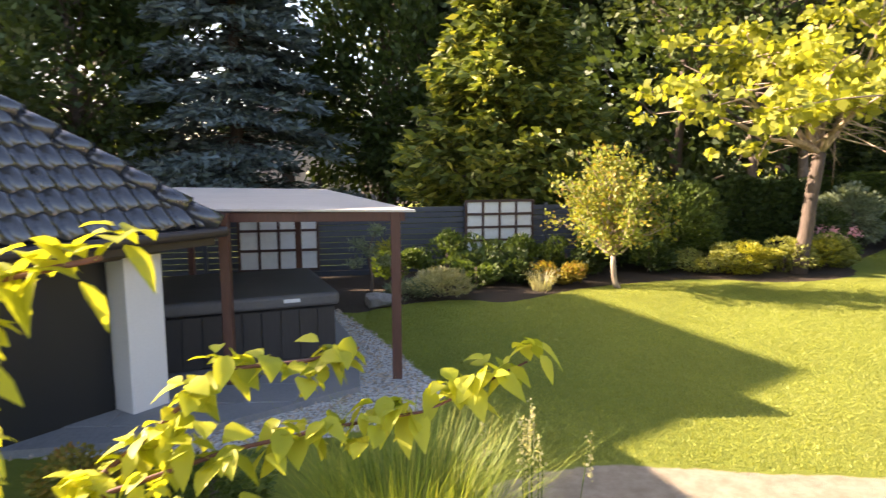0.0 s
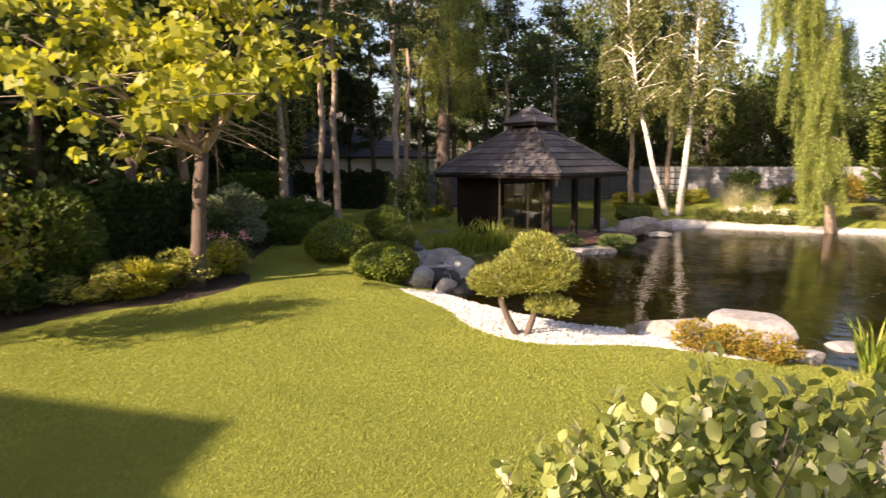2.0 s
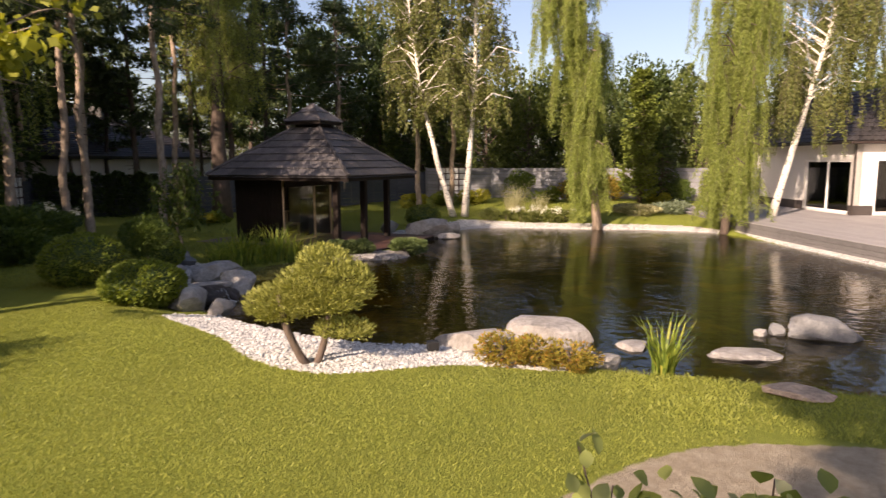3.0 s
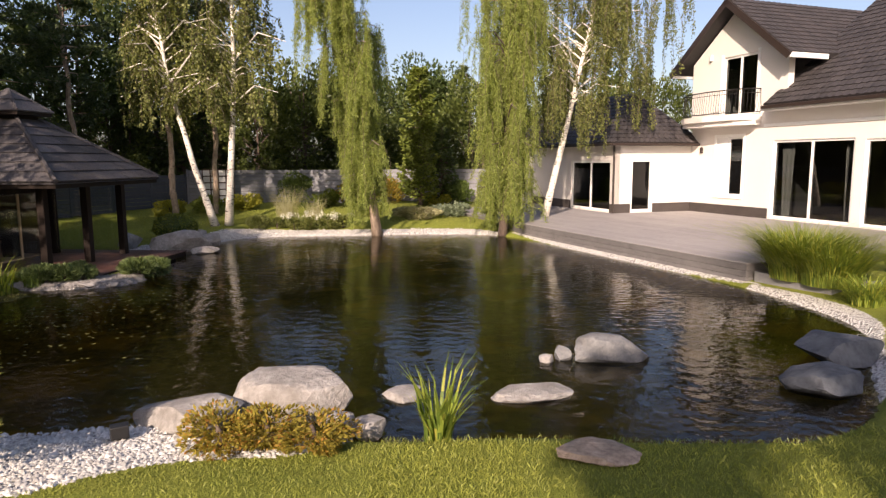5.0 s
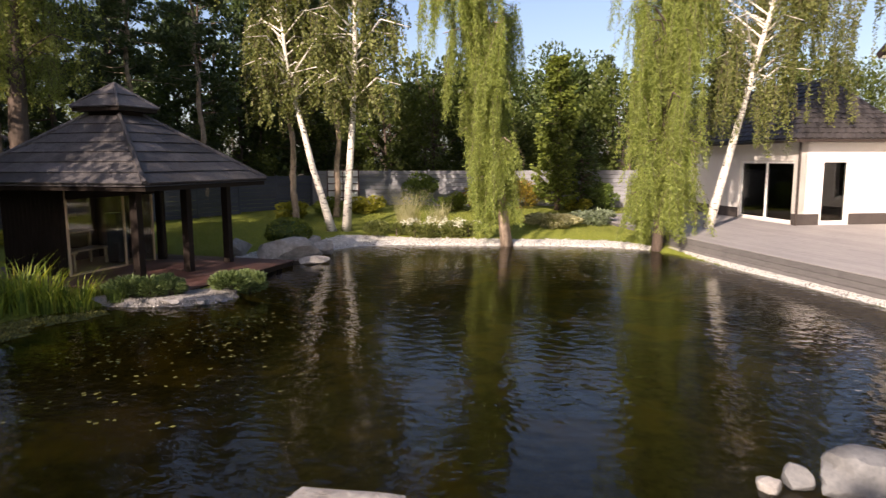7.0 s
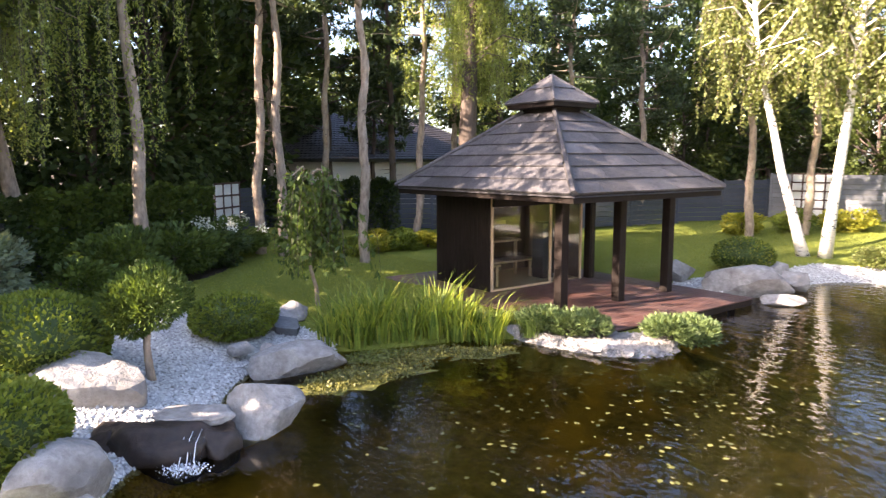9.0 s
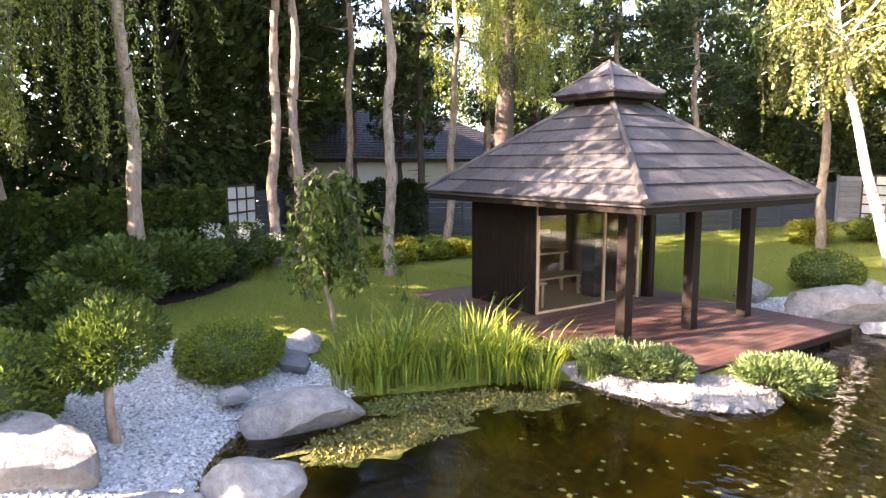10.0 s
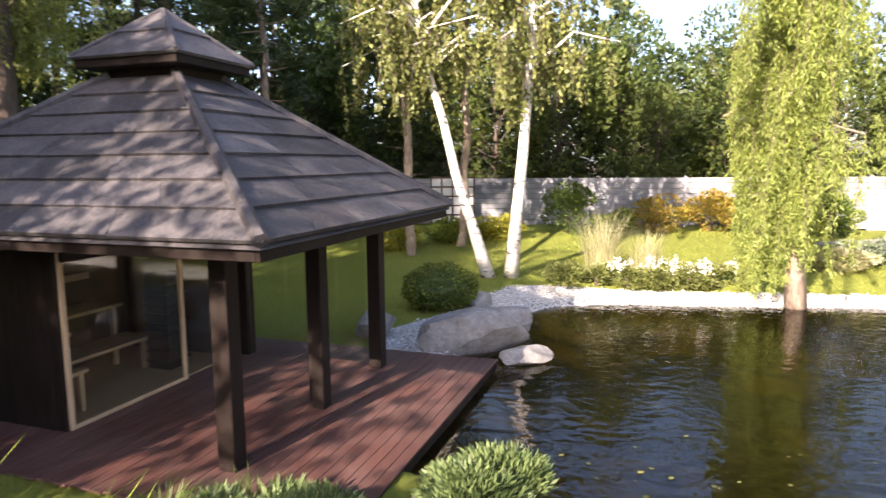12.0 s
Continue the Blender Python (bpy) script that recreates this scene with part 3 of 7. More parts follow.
def ground_material():
    m, nt, ln = nodes_of("garden_ground")
    b = nt["Principled BSDF"]
    zone = nt.new("ShaderNodeAttribute")
    zone.attribute_name = "zone"
    extra = nt.new("ShaderNodeAttribute")
    extra.attribute_name = "zone_more"
    sz, se = nt.new("ShaderNodeSeparateColor"), nt.new("ShaderNodeSeparateColor")
    ln.new(zone.outputs["Color"], sz.inputs[0])
    ln.new(extra.outputs["Color"], se.inputs[0])
    wob = noise_tex(nt, ln, 5.0, 5, 0.65)

    def mask(sock):
        a = nt.new("ShaderNodeMath")
        a.operation = "MULTIPLY_ADD"
        a.inputs[1].default_value = 0.16
        ln.new(wob, a.inputs[0])
        ln.new(sock, a.inputs[2])
        return ramp(nt, ln, a.outputs[0], [(0.565, (0, 0, 0)), (0.60, (1, 1, 1))])

    fine = noise_tex(nt, ln, 60, 4, 0.7)
    mid = noise_tex(nt, ln, 7, 5, 0.65)
    big = noise_tex(nt, ln, 0.55, 4, 0.6)
    lawn = ramp(nt, ln, fine, [(0.3, (0.13, 0.165, 0.024)), (0.7, (0.28, 0.31, 0.05))])
    lawn = mix_rgb(nt, ln, ramp(nt, ln, mid, [(0.36, (0, 0, 0)), (0.7, (0.5,) * 3)]), lawn, (0.28, 0.295, 0.055))
    lawn = mix_rgb(nt, ln, ramp(nt, ln, big, [(0.4, (0, 0, 0)), (0.7, (0.45,) * 3)]), lawn, (0.16, 0.2, 0.025))
    soil = ramp(nt, ln, fine, [(0.3, (0.035, 0.026, 0.018)), (0.7, (0.09, 0.068, 0.048))])
    sand = ramp(nt, ln, mid, [(0.3, (0.3, 0.25, 0.18)), (0.7, (0.45, 0.385, 0.29))])
    vor = nt.new("ShaderNodeTexVoronoi")
    vor.inputs["Scale"].default_value = 22.0
    co = nt.new("ShaderNodeTexCoord")
    ln.new(co.outputs["Object"], vor.inputs["Vector"])
    stones = ramp(nt, ln, vor.outputs["Distance"], [(0.0, (0.78, 0.77, 0.74)), (0.55, (0.55, 0.54, 0.51)), (0.8, (0.2, 0.19, 0.17))])
    stones = mix_rgb(nt, ln, ramp(nt, ln, vor.outputs["Color"], [(0.2, (0, 0, 0)), (0.9, (0.35,) * 3)]), stones, (0.45, 0.43, 0.4))
    bed = ramp(nt, ln, mid, [(0.3, (0.12, 0.095, 0.03)), (0.7, (0.3, 0.225, 0.065))])
    bed = mix_rgb(nt, ln, ramp(nt, ln, noise_tex(nt, ln, 0.7, 3), [(0.5, (0, 0, 0)), (0.62, (0.8,) * 3)]), bed, (0.5, 0.32, 0.05))
    c = mix_rgb(nt, ln, mask(sz.outputs["Red"]), lawn, soil)
    c = mix_rgb(nt, ln, mask(se.outputs["Red"]), c, sand)
    c = mix_rgb(nt, ln, mask(sz.outputs["Green"]), c, stones)
    c = mix_rgb(nt, ln, mask(sz.outputs["Blue"]), c, bed)
    ln.new(c, b.inputs["Base Color"])
    b.inputs["Roughness"].default_value = 0.9
    b.inputs["Specular IOR Level"].default_value = 0.2
    bp = nt.new("ShaderNodeBump")
    bp.inputs["Strength"].default_value, bp.inputs["Distance"].default_value = 0.9, 0.05
    hm = mix_rgb(nt, ln, mask(sz.outputs["Green"]), fine, vor.outputs["Distance"])
    ln.new(hm, bp.inputs["Height"])
    ln.new(bp.outputs[0], b.inputs["Normal"])
    return m


def grid_lines(lo, hi, step, far):
    fine = np.arange(lo, hi + 1e-6, step)
    a = lo - np.cumsum(0.5 * 1.35 ** np.arange(26))
    b = hi + np.cumsum(0.5 * 1.35 ** np.arange(26))
    return np.concatenate([a[::-1][a[::-1] > -far], fine, b[b < far]])


gx, gy = grid_lines(-5.0, 44.0, 0.2, 2500), grid_lines(-7.0, 30.0, 0.2, 2500)
GX, GY = np.meshgrid(gx, gy)
GZ = ground_height(GX.ravel(), GY.ravel())
flat_x, flat_y = GX.ravel(), GY.ravel()
nx, ny = len(gx), len(gy)
idx = np.arange(nx * ny).reshape(ny, nx)
fq = np.stack([idx[:-1, :-1], idx[:-1, 1:], idx[1:, 1:], idx[1:, :-1]], -1).reshape(-1, 4)
me = bpy.data.meshes.new("ground")
me.vertices.add(nx * ny)
me.vertices.foreach_set("co", np.stack([flat_x, flat_y, GZ], 1).astype(np.float32).ravel())
me.loops.add(fq.size)
me.loops.foreach_set("vertex_index", fq.astype(np.int32).ravel())
me.polygons.add(len(fq))
me.polygons.foreach_set("loop_start", np.arange(0, fq.size, 4, dtype=np.int32))
me.update(calc_edges=True)
me.polygons.foreach_set("use_smooth", [True] * len(fq))


def zone_of(*polys):
    g = np.min([edge_gap(rounded(p, 2), flat_x, flat_y) for p in polys], 0)
    return np.clip(0.5 - g / 1.2, 0, 1)


pond_gap = edge_gap(POND_LINE, flat_x, flat_y)
col = np.zeros((nx * ny, 4), np.float32)
col[:, 0] = np.maximum(zone_of(BEDS), np.clip((np.hypot(flat_x - 18, flat_y - 10) - 34) / 4, 0, 1) * 0.9)
col[:, 1] = zone_of(GRAVEL, GRAVEL_WEST, GRAVEL_GAZEBO, GRAVEL_EAST, GRAVEL_SOUTH, GRAVEL_DECK, PATIO_GRAVEL)
col[:, 2] = np.clip(0.39 - pond_gap / 1.2, 0, 1)
more = np.zeros((nx * ny, 4), np.float32)
more[:, 0] = zone_of(SAND)
me.color_attributes.new("zone", "FLOAT_COLOR", "POINT").data.foreach_set("color", col.ravel())
me.color_attributes.new("zone_more", "FLOAT_COLOR", "POINT").data.foreach_set("color", more.ravel())
me.materials.append(ground_material())
ground = tagged(new("ground", me), "mown green lawn with planting beds, white gravel and a pond basin", "ground", kind="structure")

wp = np.array(rounded([(x, y) for x, y in POND], 2))
wc = wp.mean(0)
gapw = 1.2
big_line = [tuple(p + (p - wc) / np.linalg.norm(p - wc) * gapw) for p in wp]
bm = bmesh.new()
bm.faces.new([bm.verts.new((x, y, 0.0)) for x, y in big_line])
bmesh.ops.triangulate(bm, faces=bm.faces)
water = tagged(part("water", bm, M["water"]), "dark rippled pond water mirroring trees and house", "pond", kind="structure")

# ---- the gazebo with its sauna cabin ----
G0 = pose(23.64, 15.06, 0.0, 0, 0, -5.3)
DZ = 0.16


def gazebo():
    g = thing("sauna_gazebo", G0, "dark timber sauna gazebo with a two-tier shingled pyramid roof", "gazebo")
    w, d = M["wood_dark"], M
    hu, hv, ez, rz = 2.35, 2.9, 2.39, 4.22
    tu, tv = 0.42, 0.5
    # posts
    for u, v in ((-1.68, -2.0), (0.07, -2.0), (1.76, -2.0), (1.76, 2.5), (1.76, 0.3)):
        part("post", soft_box((u - 0.1, v - 0.1, DZ), (u + 0.1, v + 0.1, ez + 0.15), 0.012), w, g)
    for v in (-1.97, 2.5):
        part("beam", soft_box((-1.85, v - 0.07, ez + 0.0), (1.9, v + 0.07, ez + 0.18), 0.01), w, g)
    for u in (-1.65, 1.7):
        part("beam", soft_box((u - 0.07, -2.1, ez + 0.0), (u + 0.07, 2.6, ez + 0.18), 0.01), w, g)
    # soffit and fascia
    bm = bmesh.new()
    box(bm, (-hu + 0.06, -hv + 0.06, ez + 0.02), (hu - 0.06, hv - 0.06, ez + 0.06))
    part("soffit", bm, w, g)
    for a, b in (((-hu, -hv, ez - 0.02), (hu, -hv + 0.05, ez + 0.16)), ((-hu, hv - 0.05, ez - 0.02), (hu, hv, ez + 0.16)),
                 ((-hu, -hv + 0.052, ez - 0.02), (-hu + 0.05, hv - 0.052, ez + 0.16)), ((hu - 0.05, -hv + 0.052, ez - 0.02), (hu, hv - 0.052, ez + 0.16))):
        part("fascia", soft_box(a, b, 0.008), w, g)
    # roof shell
    z0 = ez + 0.14
    lo = [(-hu - 0.05, -hv - 0.05, z0), (hu + 0.05, -hv - 0.05, z0), (hu + 0.05, hv + 0.05, z0), (-hu - 0.05, hv + 0.05, z0)]
    hi = [(-tu, -tv, rz), (tu, -tv, rz), (tu, tv, rz), (-tu, tv, rz)]
    bm = bmesh.new()
    a = [bm.verts.new((x, y, z - 0.05)) for x, y, z in lo]
    b = [bm.verts.new((x, y, z - 0.05)) for x, y, z in hi]
    for k in range(4):
        bm.faces.new((a[k], a[(k + 1) % 4], b[(k + 1) % 4], b[k]))
    bm.faces.new(b)
    roof = part("roof", bm, d["shingle"], g)
    # shingle boards, course over course
    r = np.random.default_rng(3)
    rows = 7
    for k in range(4):
        p0, p1, q0, q1 = Vector(lo[k]), Vector(lo[(k + 1) % 4]), Vector(hi[k]), Vector(hi[(k + 1) % 4])
        nrm = (p1 - p0).cross(q0 - p0).normalized()
        for j in range(rows):
            t0, t1 = j / rows, min(1.0, (j + 1.08) / rows)
            l0, l1, h0, h1 = p0.lerp(q0, t0), p1.lerp(q1, t0), p0.lerp(q0, t1), p1.lerp(q1, t1)
            width = (l1 - l0).length
            cuts = [0.0]
            while cuts[-1] < 1 - 0.5 / width:
                cuts.append(min(1.0, cuts[-1] + r.uniform(0.75, 1.5) / width))
            cuts[-1] = 1.0
            for a0, a1 in zip(cuts, cuts[1:]):
                e = 0.003 / width
                up = 0.042 + r.uniform(-0.004, 0.006)
                bm = bmesh.new()
                corner = [l0.lerp(l1, a0 + e), l0.lerp(l1, a1 - e), h0.lerp(h1, a1 - e), h0.lerp(h1, a0 + e)]
                lift = [up, up, 0.008, 0.008]
                top = [bm.verts.new(c + nrm * h) for c, h in zip(corner, lift)]
                low = [bm.verts.new(c - nrm * 0.004) for c in corner]
                bm.faces.new(top)
                bm.faces.new(low[::-1])
                for i in range(4):
                    bm.faces.new((top[i], low[i], low[(i + 1) % 4], top[(i + 1) % 4]))
                part("shingle", bm, d["shingle"], roof)
        bm = bmesh.new()
        tube(bm, [p0 + Vector((0, 0, 0.03)), q0 + Vector((0, 0, 0.04))], [0.07, 0.06], 6)
        part("hip_cap", bm, d["shingle"], roof)
    # lantern on top
    bm = bmesh.new()
    box(bm, (-tu, -tv, rz - 0.2), (tu, tv, rz + 0.14))
    part("lantern", bm, w, g)
    hu2, hv2 = 0.69, 0.75
    part("lantern_fascia", soft_box((-hu2, -hv2, rz + 0.1), (hu2, hv2, rz + 0.24), 0.012), w, g)
    bm = bmesh.new()
    apex = bm.verts.new((0, 0, 5.08))
    base = [bm.verts.new(p) for p in ((-hu2 - 0.03, -hv2 - 0.03, rz + 0.2), (hu2 + 0.03, -hv2 - 0.03, rz + 0.2), (hu2 + 0.03, hv2 + 0.03, rz + 0.2), (-hu2 - 0.03, hv2 + 0.03, rz + 0.2))]
    bm.faces.new(base[::-1])
    for k in range(4):
        bm.faces.new((base[k], base[(k + 1) % 4], apex))
    cap = part("lantern_roof", bm, d["shingle"], g)
    c4 = [(-hu2 - 0.03, -hv2 - 0.03), (hu2 + 0.03, -hv2 - 0.03), (hu2 + 0.03, hv2 + 0.03), (-hu2 - 0.03, hv2 + 0.03)]
    for k in range(4):
        p0, p1, ap = Vector((*c4[k], rz + 0.2)), Vector((*c4[(k + 1) % 4], rz + 0.2)), Vector((0, 0, 5.08))
        nrm = (p1 - p0).cross(ap - p0).normalized()
        for j in range(2):
            t0, t1 = j / 2, (j + 1.04) / 2
            q = [p0.lerp(ap, t0), p1.lerp(ap, t0), p1.lerp(ap, min(t1, 0.98)), p0.lerp(ap, min(t1, 0.98))]
            bm = bmesh.new()
            top = [bm.verts.new(c + nrm * h) for c, h in zip(q, (0.035, 0.035, 0.006, 0.006))]
            low = [bm.verts.new(c - nrm * 0.003) for c in q]
            bm.faces.new(top)
            bm.faces.new(low[::-1])
            for i in range(4):
                bm.faces.new((top[i], low[i], low[(i + 1) % 4], top[(i + 1) % 4]))
            part("shingle", bm, d["shingle"], cap)
        bm = bmesh.new()
        tube(bm, [p0 + Vector((0, 0, 0.03)), ap], [0.04, 0.035], 6)
        part("hip_cap", bm, d["shingle"], cap)
    # cabin: timber side walls, glass front, benches, stove
    cu, v0, v1, top = 1.5, 0.35, 2.42, ez + 0.02
    for k in range(14):
        a = v0 + (v1 - v0) * k / 14
        part("wall_board", soft_box((-cu - 0.045, a + 0.004, DZ), (-cu, a + (v1 - v0) / 14 - 0.004, top), 0.006, 1), w, g)
        part("wall_board", soft_box((cu + 0.002, a + 0.004, DZ), (cu + 0.045, a + (v1 - v0) / 14 - 0.004, top), 0.006, 1), w, g)
    for k in range(20):
        a = -cu + 2 * cu * k / 20
        part("wall_board", soft_box((a + 0.004, v1, DZ), (a + 2 * cu / 20 - 0.004, v1 + 0.045, top), 0.006, 1), w, g)
    bm = bmesh.new()
    box(bm, (-cu + 0.003, v0, DZ), (-cu + 0.03, v1 - 0.04, top))
    box(bm, (-cu + 0.033, v1 - 0.03, DZ), (cu - 0.033, v1 - 0.003, top))
    box(bm, (cu - 0.03, v0 + 0.05, DZ), (cu - 0.003, v1 - 0.04, top))
    part("lining", bm, d["thermo_wood"], g)
    bm = bmesh.new()
    box(bm, (-cu, v0 + 0.02, top - 0.16), (cu, v1 - 0.05, top - 0.03))
    part("cabin_ceiling", bm, d["thermo_wood"], g)
    bm = bmesh.new()
    box(bm, (-cu + 0.035, v0 + 0.04, DZ + 0.004), (cu, v1 - 0.04, DZ + 0.03))
    part("cabin_floor", bm, d["spruce_wood"], g)
    for a, b in (((-cu, v0 - 0.1, top - 0.3), (cu, v0 - 0.034, top)), ((cu + 0.05, v0 - 0.03, top - 0.3), (cu + 0.1, v1, top))):
        part("header_board", soft_box(a, b, 0.008, 1), w, g)
    fr = d["spruce_wood"]
    for a, b in (((-cu + 0.0, v0 - 0.03, DZ), (-cu + 0.06, v0 + 0.03, top)), ((0.36, v0 - 0.03, DZ), (0.42, v0 + 0.03, top)), ((-cu + 0.062, v0 - 0.03, DZ), (0.358, v0 + 0.03, DZ + 0.05)),
                 ((-cu + 0.062, v0 - 0.03, top - 0.06), (0.358, v0 + 0.03, top)), ((cu - 0.06, v0 - 0.03, DZ), (cu, v0 + 0.03, top))):
        part("glass_frame", soft_box(a, b, 0.006, 1), fr, g)
    for a, b in (((-cu + 0.06, v0 - 0.006, DZ + 0.05), (0.36, v0 + 0.006, top - 0.06)), ((0.42, v0 - 0.006, DZ), (cu - 0.06, v0 + 0.006, top))):
        bm = bmesh.new()
        box(bm, a, b)
        ob = part("glass_pane", bm, d["glass"], g)
        ob.visible_shadow = False
    for a, b in (((1.69, -1.85, DZ + 0.02), (1.702, 0.2, top - 0.1)),):
        bm = bmesh.new()
        box(bm, a, b)
        ob = part("wind_screen", bm, d["glass"], g, "clear glass wind screen between posts")
        ob.visible_shadow = False
    for zb, va, vb in ((0.95, 1.75, 2.36), (0.5, 1.2, 1.75)):
        bench = part("bench", soft_box((-cu + 0.05, va, DZ + zb - 0.05), (0.75, vb, DZ + zb), 0.01), fr, g, "pale wooden sauna bench")
        for u in (-1.2, 0.55):
            part("bench_leg", soft_box((u, va + 0.02, DZ + 0.03), (u + 0.07, va + 0.09, DZ + zb - 0.05), 0.006, 1), fr, bench)
    for zb, va in ((0.55, 0.62), (1.05, 0.62)):
        seat = part("side_bench", soft_box((-cu + 0.05, va, DZ + zb - 0.05), (-cu + 0.55 - (zb - 0.55) * 0.4, 1.15, DZ + zb), 0.01), fr, g)
        part("bench_leg", soft_box((-cu + 0.42 - (zb - 0.55) * 0.4, va + 0.02, DZ + 0.03), (-cu + 0.49 - (zb - 0.55) * 0.4, va + 0.09, DZ + zb - 0.05), 0.006, 1), fr, seat)
    part("back_rest", soft_box((-cu + 0.2, v1 - 0.09, DZ + 1.3), (0.7, v1 - 0.05, DZ + 1.4), 0.008), fr, g)
    stove = part("stove", soft_box((0.55, 0.75, DZ + 0.03), (0.95, 1.15, DZ + 1.45), 0.03), d["black"], g, "black sauna stove column")
    for k in range(9):
        bm = bmesh.new()
        box(bm, (0.53, 0.73, DZ + 0.15 + k * 0.14), (0.97, 1.17, DZ + 0.17 + k * 0.14))
        part("stove_bar", bm, d["iron"], stove)
    return g


gaz = gazebo()

deck = thing("gazebo_deck", G0, "low red-brown plank deck under the gazebo, reaching over the pond", "deck", kind="structure")
for a, b in (((-2.42, -3.6, DZ - 0.16), (2.6, -3.53, DZ - 0.03)), ((-2.35, 3.5, DZ - 0.16), (2.6, 3.57, DZ - 0.03)), ((-2.35, -3.52, DZ - 0.16), (-2.28, 3.49, DZ - 0.03)),
             ((2.53, -3.52, DZ - 0.16), (2.6, 3.49, DZ - 0.03))):
    part("deck_joist", soft_box(a, b, 0.006, 1), M["wood_dark"], deck)
for u in (-2.0, 0.2, 2.3):
    for v in (-3.3, -1.6):
        bm = bmesh.new()
        tube(bm, [(u, v, -0.8), (u, v, DZ - 0.05)], [0.08, 0.08], 10)
        part("pile", bm, M["wood_dark"], deck)

# ---- the white house ----
H0 = Matrix.Translation((32.2, -10.7, 0)) @ pose(0, 0, 0, 0, 0, math.degrees(math.atan2(0.342, 0.94)))
TZ = 0.55


def wall_with(name, parent, p0, p1, z0, z1, y0, thick, holes, material):
    """A wall along x at depth y0 (front) to y0 - thick with rectangular holes (x0, x1, za, zb), in one mesh."""
    xs = sorted({p0, p1, *[h[0] for h in holes], *[h[1] for h in holes]})
    zs = sorted({z0, z1, *[h[2] for h in holes], *[h[3] for h in holes]})
    bm = bmesh.new()
    solid = {}
    for i in range(len(xs) - 1):
        for j in range(len(zs) - 1):
            cx, cz = (xs[i] + xs[i + 1]) / 2, (zs[j] + zs[j + 1]) / 2
            solid[i, j] = not any(h[0] < cx < h[1] and h[2] < cz < h[3] for h in holes)
    for (i, j), s in solid.items():
        if not s:
            continue
        a, b, c, e = xs[i], xs[i + 1], zs[j], zs[j + 1]
        for yy in (y0, y0 - thick):
            bm.faces.new([bm.verts.new(v) for v in ((a, yy, c), (b, yy, c), (b, yy, e), (a, yy, e))])
        for (di, dj), q in (((-1, 0), ((a, y0, c), (a, y0 - thick, c), (a, y0 - thick, e), (a, y0, e))), ((1, 0), ((b, y0, c), (b, y0 - thick, c), (b, y0 - thick, e), (b, y0, e))),
                            ((0, -1), ((a, y0, c), (b, y0, c), (b, y0 - thick, c), (a, y0 - thick, c))), ((0, 1), ((a, y0, e), (b, y0, e), (b, y0 - thick, e), (a, y0 - thick, e)))):
            if not solid.get((i + di, j + dj), False):
                bm.faces.new([bm.verts.new(v) for v in q])
    bmesh.ops.remove_doubles(bm, verts=bm.verts, dist=0.0005)
    return part(name, bm, material, parent)


def glazed(parent, x0, x1, z0, z1, y, panes=2, name="window", f=0.09, glass=None):
    """A framed window in a wall that faces +y: frame, mullions, panes, a sill."""
    wdw = part(name, soft_box((x0, y - 0.16, z0), (x0 + f, y - 0.06, z1), 0.006, 1), M["white_frame"], parent, "white framed window")
    bars = [((x1 - f, z0), (x1, z1)), ((x0 + f, z0), (x1 - f, z0 + f)), ((x0 + f, z1 - f), (x1 - f, z1))]
    w = (x1 - x0 - f) / panes
    for k in range(1, panes):
        bars.append(((x0 + k * w, z0 + f), (x0 + k * w + f, z1 - f)))
    for (a, c), (b, e) in bars:
        part("window_frame", soft_box((a, y - 0.16, c), (b, y - 0.06, e), 0.006, 1), M["white_frame"], wdw)
    for k in range(panes):
        bm = bmesh.new()
        box(bm, (x0 + f + k * w, y - 0.115, z0 + f), (x0 + (k + 1) * w, y - 0.105, z1 - f))
        ob = part("pane", bm, glass or M["glass_dark"], wdw)
        ob.visible_shadow = False
    return wdw


def tile_rows(bm, a, b, c, d, step=0.32, lift=0.035):
    """Overlapping courses on a roof face a-b (eave) c-d (ridge end above b, a)."""
    a, b, c, d = Vector(a), Vector(b), Vector(c), Vector(d)
    n = max(2, int(((d - a).length + (c - b).length) / 2 / step))
    nrm = (b - a).cross(d - a).normalized()
    if nrm.z < 0:
        nrm = -nrm
    for j in range(n):
        t0, t1 = j / n, min(1.0, (j + 1.05) / n)
        q = [a.lerp(d, t0), b.lerp(c, t0), b.lerp(c, t1), a.lerp(d, t1)]
        w = (q[1] - q[0]).length
        k = max(1, int(w / 0.3))
        for i in range(k):
            e0, e1 = i / k, (i + 1) / k
            l0, l1, h0, h1 = q[0].lerp(q[1], e0), q[0].lerp(q[1], e1), q[3].lerp(q[2], e0), q[3].lerp(q[2], e1)
            ml, mh = (l0 + l1) / 2 + nrm * 0.035, (h0 + h1) / 2 + nrm * 0.03
            v = [bm.verts.new(p) for p in (l0 + nrm * lift, ml + nrm * lift, l1 + nrm * lift, h1 + nrm * 0.004, mh, h0 + nrm * 0.004, l0, l1)]
            bm.faces.new((v[0], v[1], v[4], v[5]))
            bm.faces.new((v[1], v[2], v[3], v[4]))
            bm.faces.new((v[6], v[7], v[2], v[1], v[0]))


def roof_face(name, parent, quad, material, step=0.34):
    bm = bmesh.new()
    slab3(bm, quad, 0.14)
    base = part(name, bm, material, parent)
    bm = bmesh.new()
    tile_rows(bm, *quad, step=step)
    t = part("tiles", bm, material, base)
    t["kind"] = "stuff"
    return base


